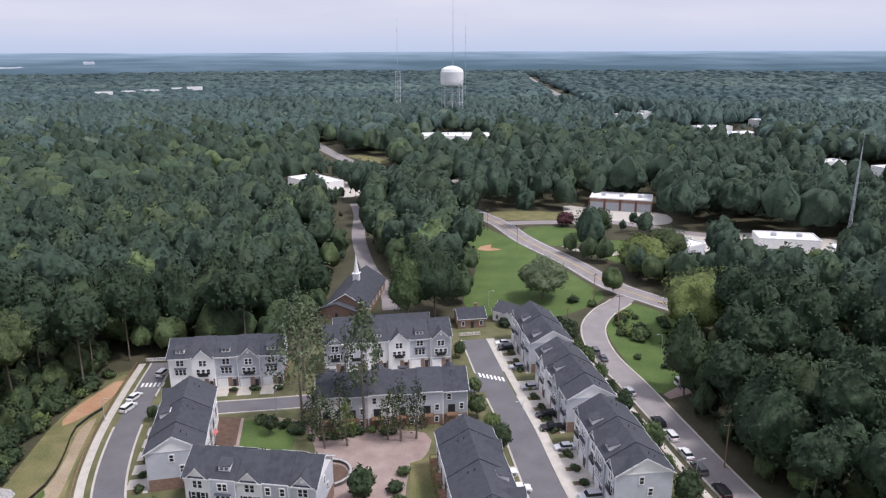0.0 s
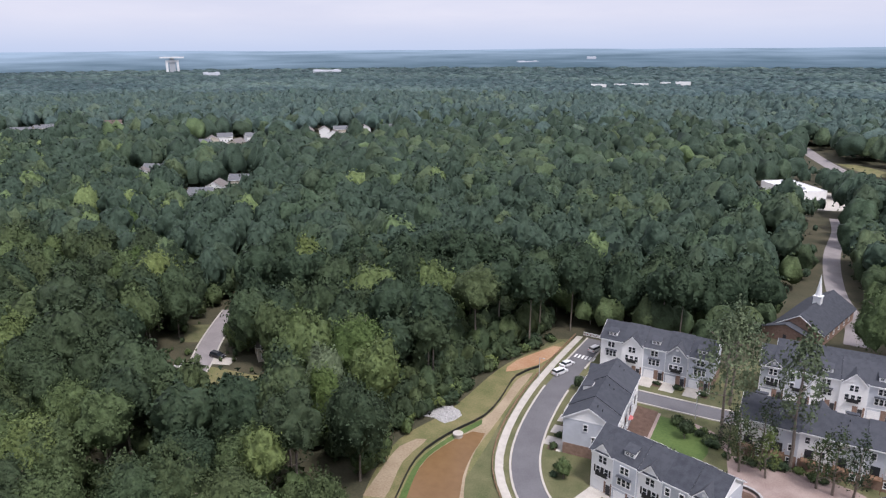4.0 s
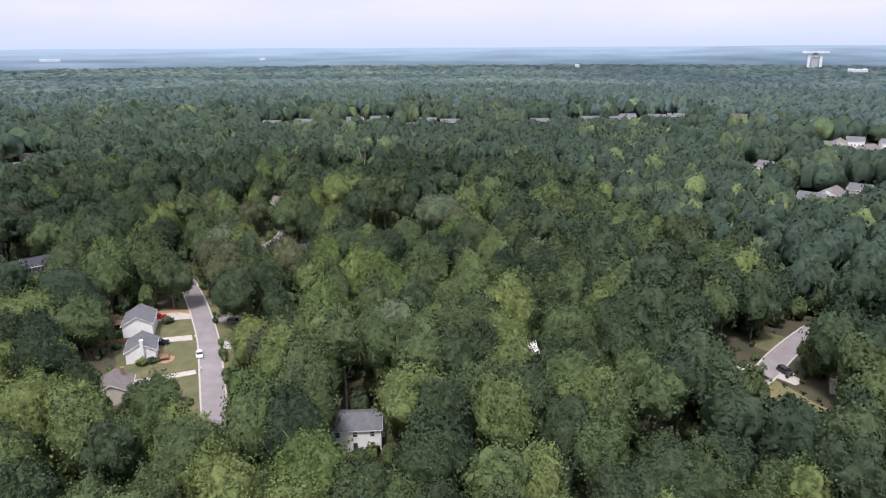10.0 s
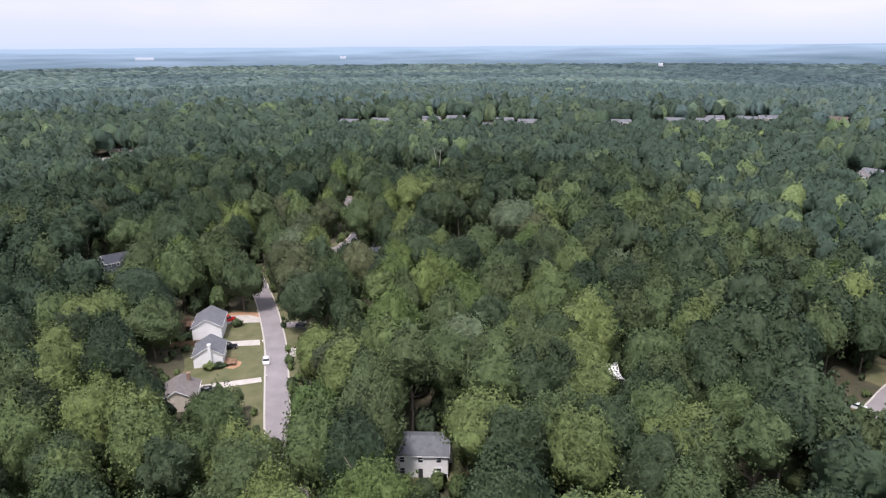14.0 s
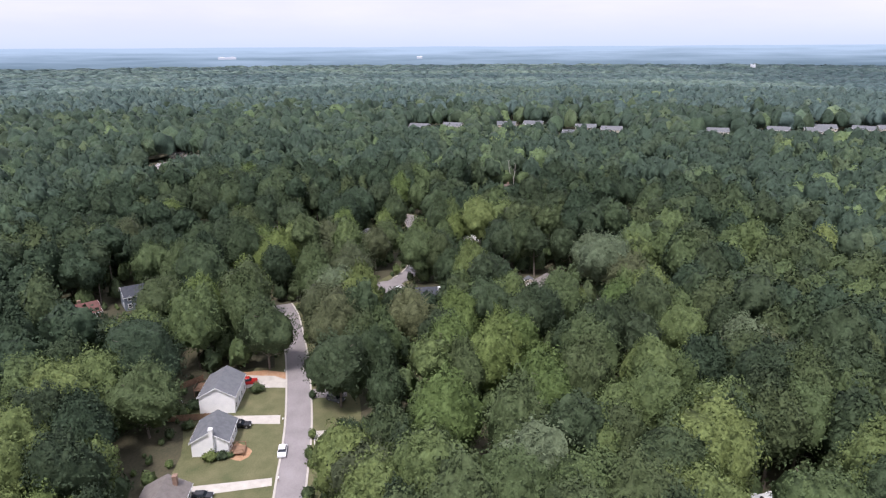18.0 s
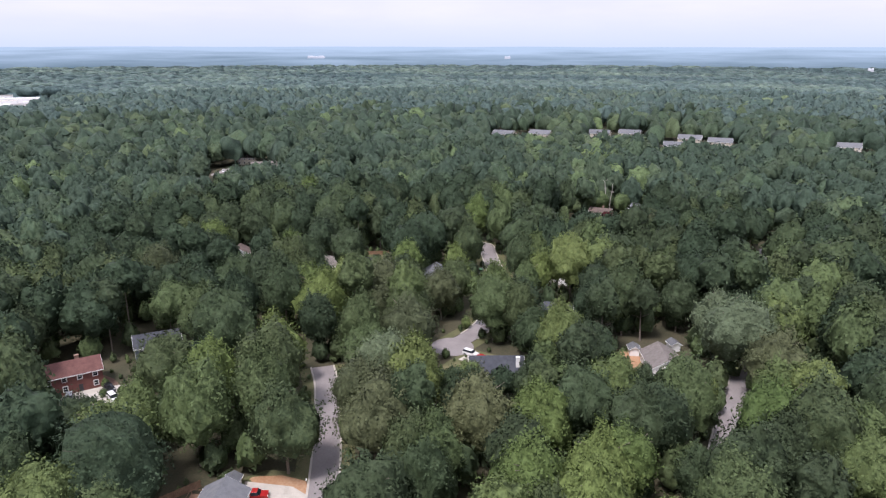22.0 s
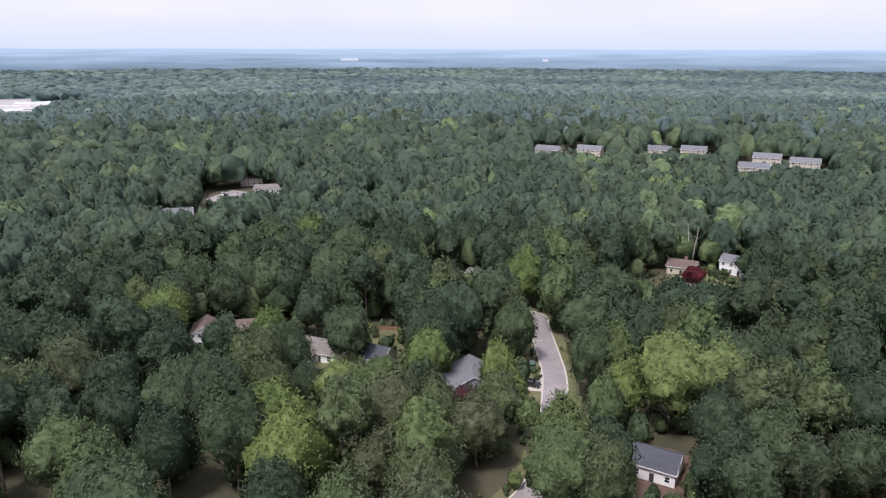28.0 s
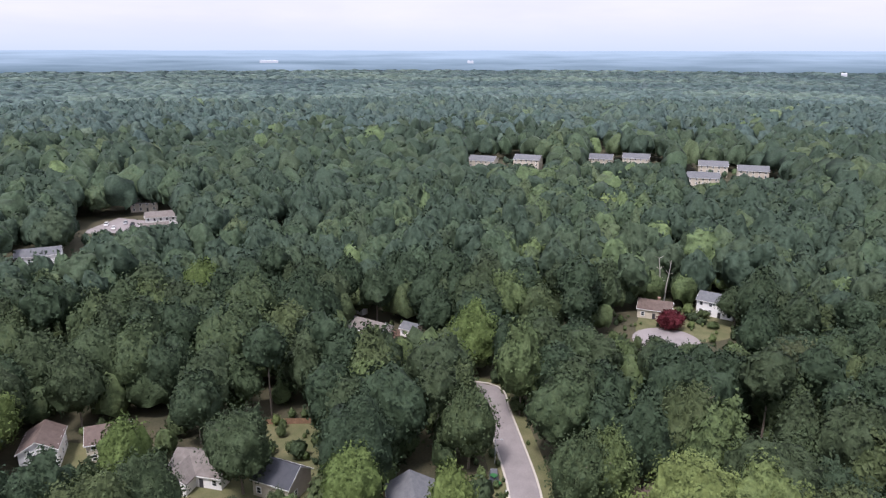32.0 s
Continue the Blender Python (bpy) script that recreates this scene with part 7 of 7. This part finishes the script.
def young_tree(x, y, s):
    k = srng.randrange(3)
    t = thing("young_tree", "young leafy street tree in grass", "tree", pose(x, y, 0, 0, 0, srng.uniform(0, 360)) @ Matrix.Scale(s, 4), "young street trees")
    part("trunk", YOUNG_TRUNK[k], "bark", t)
    part("crown", YOUNG[k], "leaf", t)


for x0, y0, turn, n, width, reach in ((-72.5, 166.8, 6.0, 5, 5.9, 5.6), (-33.0, 175.6, 9.0, 6, 5.9, 8.4), (21.0, 199.6, -82.5, 4, 6.0, 5.4), (24.8, 171.6, -82.0, 5, 5.5, 5.4), (29.4, 139.6, -83.0, 5, 5.1, 5.4), (-65.6, 148.4, -78.0, 5, 5.4, 4.4)):
    m = pose(x0, y0, 0, 0, 0, turn)
    for k in range(n):
        for j in range(2):
            q = m @ Vector((k * width + 4.2 + j * 0.9, -2.2 - srng.uniform(0, max(0.2, reach - 4.4)), 0))
            shrub(q.x, q.y, srng.uniform(0.5, 0.95))
for k in range(26):
    q = smooth_line([(-44, 150), (-38, 148.5), (-33, 144), (-30, 140), (-22, 144), (-10, 145.5)], 1.0)
    p_ = q[int(srng.random() * (len(q) - 1))]
    shrub(p_.x + srng.uniform(-1.4, 1.4), p_.y + srng.uniform(-1.2, 1.2), srng.uniform(0.7, 1.4), "dense green shrub beside the gravel court")
for x, y, s in ((-10, 122, 1.6), (-8.5, 128, 1.3), (-9, 118, 1.4), (-16.6, 121, 1.9), (-57, 113, 0.8), (-55.5, 115, 0.7), (-58, 116, 0.7), (40, 210, 2.0), (58, 212, 2.2), (60, 216, 2.0), (46, 232, 1.8), (52, 228, 1.6), (20, 210, 2.2)):
    shrub(x, y, s, "loose green shrub on grass")
for x, y, size in ((-213.6, -75.1, 1.7), (-183.3, -70.4, 1.3), (-182.3, -72.7, 1.5), (-184.2, -69.0, 0.9), (-221, -88, 1.6), (-203, -87, 1.8), (-199, -88.5, 2.0), (-194, -84, 1.4)):
    shrub(x, y, size, "untrimmed green bush in a front yard")
for x, y, size in ((-476, -14, 1.9), (-473, -11, 1.5), (-479, -10, 2.1), (-470, -8, 1.7)):
    shrub(x, y, size, "flowering bush beside a turning circle")
for _ in range(26):                       # rough growth on the verge towards the wood
    x, y = srng.uniform(54, 72), srng.uniform(172, 226)
    if inside(x, y, CLEAR["road_verge"][0]) and near_line(x, y, ROADS["side_street"][0]) > 7:
        shrub(x, y, srng.uniform(0.8, 2.6), "loose green bush on a rough verge")
for k in range(11):
    y = 203 - k * 8.6
    young_tree(37.2 + (200 - y) * 0.118 + srng.uniform(-0.6, 0.6), y, srng.uniform(0.9, 1.35))
for x, y, s in ((12.4, 136.5, 1.1), (8.0, 151, 1.0), (7.9, 163, 0.8), (-40.5, 144, 0.75), (11.2, 143.5, 0.9), (-70.6, 150.5, 0.6), (4.5, 186, 0.8), (-55, 113.4, 0.7), (-16.5, 118.5, 1.2)):
    young_tree(x, y, s)
for k in range(40):       # undergrowth along the wood's edge
    q = smooth_line([(-91, 174), (-96, 152), (-93.5, 128), (-94, 106), (-88, 90)], 1.2)
    p_ = q[int(srng.random() * (len(q) - 1))]
    shrub(p_.x - srng.uniform(0, 3), p_.y + srng.uniform(-1, 1), srng.uniform(1.2, 2.6), "tangled undergrowth at the wood's edge")


# ---- poles, lamps, fences ----
def utility_pole(x, y, turn, h=11.0):
    t = thing("utility_pole", "brown timber utility pole with a crossarm", "pole", pose(x, y, 0, 0, 0, turn), "utility poles")
    part("pole", Shape().tube((0, 0, 0), (0, 0, h), 0.17, 0.11, 8), "timber", t)
    part("crossarm", Shape().box(-1.2, 1.2, -0.06, 0.06, h - 0.9, h - 0.75), "timber", t)
    for xx in (-1.05, -0.4, 0.4, 1.05):
        part("insulator", Shape().tube((xx, 0, h - 0.75), (xx, 0, h - 0.5), 0.05, 0.04, 6), "steel", t)


for x, y, a in ((53.3, 232, 40), (56.6, 210, 10), (33, 300, 25), (22, 336, 25), (38, 199, 10), (60, 130, 8)):
    utility_pole(x, y, a)


def street_lamp(x, y, turn, h=6.0, arm=1.2):
    t = thing("street_lamp", "slender grey street lamp with a short arm", "lamp", pose(x, y, 0, 0, 0, turn), "street lamps")
    part("pole", Shape().tube((0, 0, 0), (0, 0, h), 0.09, 0.06, 8), "steel", t)
    part("arm", Shape().tube((0, 0, h), (arm, 0, h + 0.25), 0.05, 0.04, 6), "steel", t)
    part("lamp_head", Shape().box(arm - 0.1, arm + 0.5, -0.14, 0.14, h + 0.18, h + 0.3), "steel", t)


for x, y, a in ((15.7, 227, 0), (-41.5, 154.0, 90), (18.6, 148, 190), (51.5, 123.6, 10), (-82.2, 150, -10), (64, 188, 180), (-377, -67.5, 90)):
    street_lamp(x, y, a)


BOARD = [Shape().box(0, 0.37, -0.01, 0.02, 0.03, top).mesh("board", "timber") for top in (1.0, 0.97)]


def plank_fence(points, high, mat, label):
    """Posts, rails and upright boards along a line."""
    t = thing("timber_fence", label, "fence", pose(0, 0, 0), "yard fences")
    for (x0, y0), (x1, y1) in zip(points, points[1:]):
        d = math.hypot(x1 - x0, y1 - y0)
        m = pose(x0, y0, 0, 0, 0, math.degrees(math.atan2(y1 - y0, x1 - x0)))
        for z in (0.3, high - 0.35):
            part("rail", Shape().box(0, d, 0.02, 0.07, z, z + 0.09), mat, t, at=m)
        n = int(d / 2.4) + 1
        for k in range(n):
            part("post", Shape().box(k * d / n - 0.05, k * d / n + 0.05, 0.02, 0.12, 0, high + 0.05), mat, t, at=m)
        for k in range(int(d / 0.4)):
            part("board", BOARD[k % 2], mat, t, at=m @ pose(k * 0.4, 0, 0) @ Matrix.Diagonal((1, 1, high, 1)))


plank_fence([(-210, -97), (-196, -90.5), (-199, -79.5)], 1.8, "timber", "red-brown timber board fence between two yards")
plank_fence([(-210, -97), (-218, -92)], 1.8, "timber", "red-brown timber board fence behind a yard")
plank_fence([(-381, -127), (-385, -112), (-381, -104), (-371, -104)], 1.6, "timber", "weathered timber fence round a back yard")
plank_fence([(-310, -12), (-291, -12.5)], 1.5, "timber", "weathered timber fence beside a bare yard")
plank_fence([(-303, 12), (-290, 8.5)], 1.4, "timber", "weathered timber fence behind a white bungalow")


def deck(x, y, turn, w, d, h, label):
    t = thing("timber_deck", label, "deck", pose(x, y, 0, 0, 0, turn), "timber decks")
    for k in range(int(w / 0.3)):
        part("board", Shape().box(-w / 2 + k * 0.3, -w / 2 + k * 0.3 + 0.27, -d / 2, d / 2, h - 0.06, h), "timber", t)
    for xx in (-w / 2 + 0.1, w / 2 - 0.1):
        for yy in (-d / 2 + 0.1, d / 2 - 0.1):
            part("post", Shape().box(xx - 0.08, xx + 0.08, yy - 0.08, yy + 0.08, 0, h + 1.0), "timber", t)
    part("rail", Shape().box(-w / 2, w / 2, -d / 2, -d / 2 + 0.08, h + 0.9, h + 1.0).box(-w / 2, -w / 2 + 0.08, -d / 2, d / 2, h + 0.9, h + 1.0).box(w / 2 - 0.08, w / 2, -d / 2, d / 2, h + 0.9, h + 1.0), "timber", t)


deck(-211.5, -89, 12, 5.0, 3.6, 1.6, "red-brown timber deck behind a white house")
deck(-186, -67.8, 14, 3.4, 3.0, 0.8, "low timber deck beside a small white house")
deck(-361, -93, 22, 6.0, 3.4, 0.7, "orange-brown timber deck behind a slate-roofed house")
deck(-134.5, 1.0, 90, 3.4, 3.0, 1.4, "small timber deck at a house's end")

solid("street_patch", strip([(-351, -57.1), (-340, -55.6), (-330, -54), (-318, -54.6)], -3.05, 3.05, 0.0, 0.115), "asphalt", "newer darker asphalt on the street", "road", kind="structure")

# ---- yards: drives and bare patches ----
DRIVES = [([(-222, -84.5), (-223, -74), (-220.5, -68.2), (-217, -67.2), (-216.5, -72), (-215, -80)], "concrete", "white concrete driveway with a parked truck"), ([(-201, -76), (-203, -64.6), (-199, -63.2), (-197.5, -75)], "concrete", "short concrete driveway"),
          ([(-172.5, -73), (-178, -56.8), (-175.4, -55.8), (-169.5, -71)], "concrete", "narrow concrete driveway"), ([(-197, -54), (-199, -47), (-193, -45.5), (-191, -52)], "concrete", "pale concrete driveway under trees"),
          ([(-217, -61), (-219, -52.5), (-214.5, -51), (-212.5, -59)], "old_asphalt", "short asphalt driveway"), ([(-147, -28), (-140, -16), (-138, -17.5), (-137, -27)], "gravel", "gravel drive to a white house"),
          ([(-297, -53), (-294, -47), (-288, -49), (-291, -56)], "concrete", "concrete driveway beside a turning circle"), ([(-366, -62), (-363, -69), (-357, -68), (-358, -61)], "concrete", "concrete driveway with a parked car"),
          ([(-246, -150), (-252, -138), (-244, -131), (-234, -140), (-236, -148)], "concrete", "pale parking court before brick-red houses"), ([(-348.4, -126.5), (-349.6, -131.4), (-337, -138), (-334.5, -133)], "concrete", "pale concrete driveway before a garage wing"),
          ([(-168, 103), (-158, 108), (-156, 104), (-164, 99.5)], "concrete", "pale driveway off a short street"), ([(57, 163), (66, 170.5), (70, 166), (58, 160.5)], "gravel", "pale gravel drive off the side street"),
          ([(54, 306), (62, 300), (78, 296), (88, 302), (90, 296), (74, 290), (58, 298)], "concrete", "pale drive to a works yard")]
for outline, surface, label in DRIVES:
    patch("driveway", outline, surface, label, 0.058, category="driveway")
for outline, label in [([(-226, -78), (-225, -71), (-221, -69), (-219, -73), (-223, -84)], "bare sandy soil beside a driveway"), ([(-190, -70), (-187, -65), (-183, -66), (-185, -71)], "bare reddish soil in a lawn"),
                       ([(-296, -10), (-309, -11), (-307, -5), (-300, -6)], "bare reddish soil in a yard"), ([(-294, -5), (-291, -5), (-290, 5), (-293, 6)], "bare reddish soil below a gable wall"),
                       ([(17, 306), (22, 309), (21.5, 304), (26, 301), (20, 298.5), (15.5, 301)], "bare orange clay at the field's edge"), ([(-352, -96), (-366, -98), (-368, -90), (-354, -88)], "orange-brown mulch behind a house")]:
    patch("bare_soil", [tuple(q) for q in smooth_line(outline + outline[:1], 1.5)[:-1]], "clay", label, 0.05)
for row in [("suv", "white", -549, -297, 30), ("sedan", "white", -544, -289, 32), ("sedan", "silver", -555, -290, 30), ("suv", "white", -470, -277, 40), ("sedan", "white", -467, -270, 40), ("suv", "black", -551, -283, 28)]:
    car(*row)

# ---- a far car park among the apartment houses ----
for k in range(9):
    car("suv" if k % 3 == 0 else "sedan", ("white", "silver", "white")[k % 3], -728 - 9 * (k % 2), 148 + 5.6 * k, 8)

# ---- a swing frame, a garden tractor, letter boxes ----
swing = thing("swing_frame", "white metal swing frame on a fenced back lawn", "swing", pose(-203.4, -92.2, 0, 0, 0, 14))
part("top_bar", Shape().tube((-1.9, 0, 2.2), (1.9, 0, 2.2), 0.05, 0.05, 6), "trim", swing)
for side in (-1, 1):
    for way in (-1, 1):
        part("leg", Shape().tube((side * 1.9, 0, 2.2), (side * 2.1, way * 0.95, 0), 0.045, 0.045, 6), "trim", swing)
for xx in (-0.8, 0.7):
    part("swing_seat", Shape().box(xx - 0.24, xx + 0.24, -0.1, 0.1, 0.5, 0.54).box(xx - 0.22, xx - 0.2, -0.01, 0.01, 0.54, 2.17).box(xx + 0.2, xx + 0.22, -0.01, 0.01, 0.54, 2.17), "black", swing)

tractor = thing("garden_tractor", "small green garden tractor parked on bare ground", "tractor", pose(-369.3, -66.4, 0.02, 0, 0, 60))
part("hood", Shape().along_y([(0.1, 0.5), (1.5, 0.5), (1.5, 0.95), (1.3, 1.05), (0.1, 1.1)], -0.36, 0.36), "tractor_green", tractor)
part("rear_body", Shape().box(-1.0, 0.1, -0.5, 0.5, 0.5, 0.8), "tractor_green", tractor)
part("seat", Shape().box(-0.75, -0.25, -0.26, 0.26, 0.8, 0.95).box(-0.85, -0.75, -0.26, 0.26, 0.9, 1.4), "black", tractor)
part("canopy", Shape().box(-1.05, 0.35, -0.6, 0.6, 2.05, 2.12).box(-1.0, -0.94, -0.55, -0.49, 0.8, 2.05).box(-1.0, -0.94, 0.49, 0.55, 0.8, 2.05), "tractor_green", tractor)
part("steering_wheel", Shape().tube((0.06, 0, 1.2), (-0.02, 0, 1.26), 0.2, 0.2, 10), "black", tractor)
for xx, r in ((-0.6, 0.55), (1.1, 0.36)):
    for side in (-1, 1):
        wheel = part("wheel", Shape().tube((xx, side * 0.52, r), (xx, side * 0.76, r), r, r, 14), "tyre", tractor)
        part("rim", Shape().tube((xx, side * 0.76, r), (xx, side * 0.78, r), r * 0.5, r * 0.46, 8), "yellow_paint", wheel)
for x, y, a in ((-224.5, -71.6, 20), (-199.6, -62.6, 18), (-176.8, -54.8, 16), (-192.0, -50.6, 18), (-362.5, -55.6, 8), (-366, -63.6, 8)):
    box = thing("letter_box", "white letter box on a short timber post by the street", "letter box", pose(x, y, 0, 0, 0, a), "letter boxes")
    part("post", Shape().box(-0.05, 0.05, -0.05, 0.05, 0, 1.05), "timber", box)
    part("box", Shape().along_x([(-0.12, 1.05), (0.12, 1.05), (0.12, 1.2), (0.06, 1.29), (-0.06, 1.29), (-0.12, 1.2)], -0.26, 0.26), "trim", box)

# ---- a curved garden wall beside the gravel ----
curve = [(-24.0 + 4.2 * math.cos(math.radians(a)), 128.0 + 4.6 * math.sin(math.radians(a))) for a in range(-70, 151, 20)]
garden_wall = thing("garden_wall", "low curved dark stone wall round a sunken bed", "wall", pose(0, 0, 0))
part("coping", strip(curve, -0.26, 0.26, 0.72, 0.8, 1.0), "rubble", garden_wall)
line = smooth_line(curve, 0.7)
stones = [Shape().box(-0.32, 0.32, -0.2, 0.2, 0.0, 0.235).mesh("stone", "wall_stone"), Shape().box(-0.3, 0.33, -0.2, 0.21, 0.0, 0.23).mesh("stone", "wall_stone")]
for row in range(3):
    for i, (q, r) in enumerate(zip(line, line[1:])):
        mid = (q + r) / 2 if row % 2 else q
        part("stone", stones[(i + row) % 2], "wall_stone", garden_wall, at=pose(mid.x, mid.y, 0.24 * row, 0, 0, math.degrees(math.atan2(r.y - q.y, r.x - q.x))))
patch("garden_bed", [tuple(q) for q in smooth_line([(-21, 125), (-20.6, 129), (-23, 131.6), (-26.5, 130.6), (-27, 127), (-24, 124.4), (-21, 125)], 1.0)[:-1]], "mulch", "brown mulched bed inside a curved wall", 0.04)
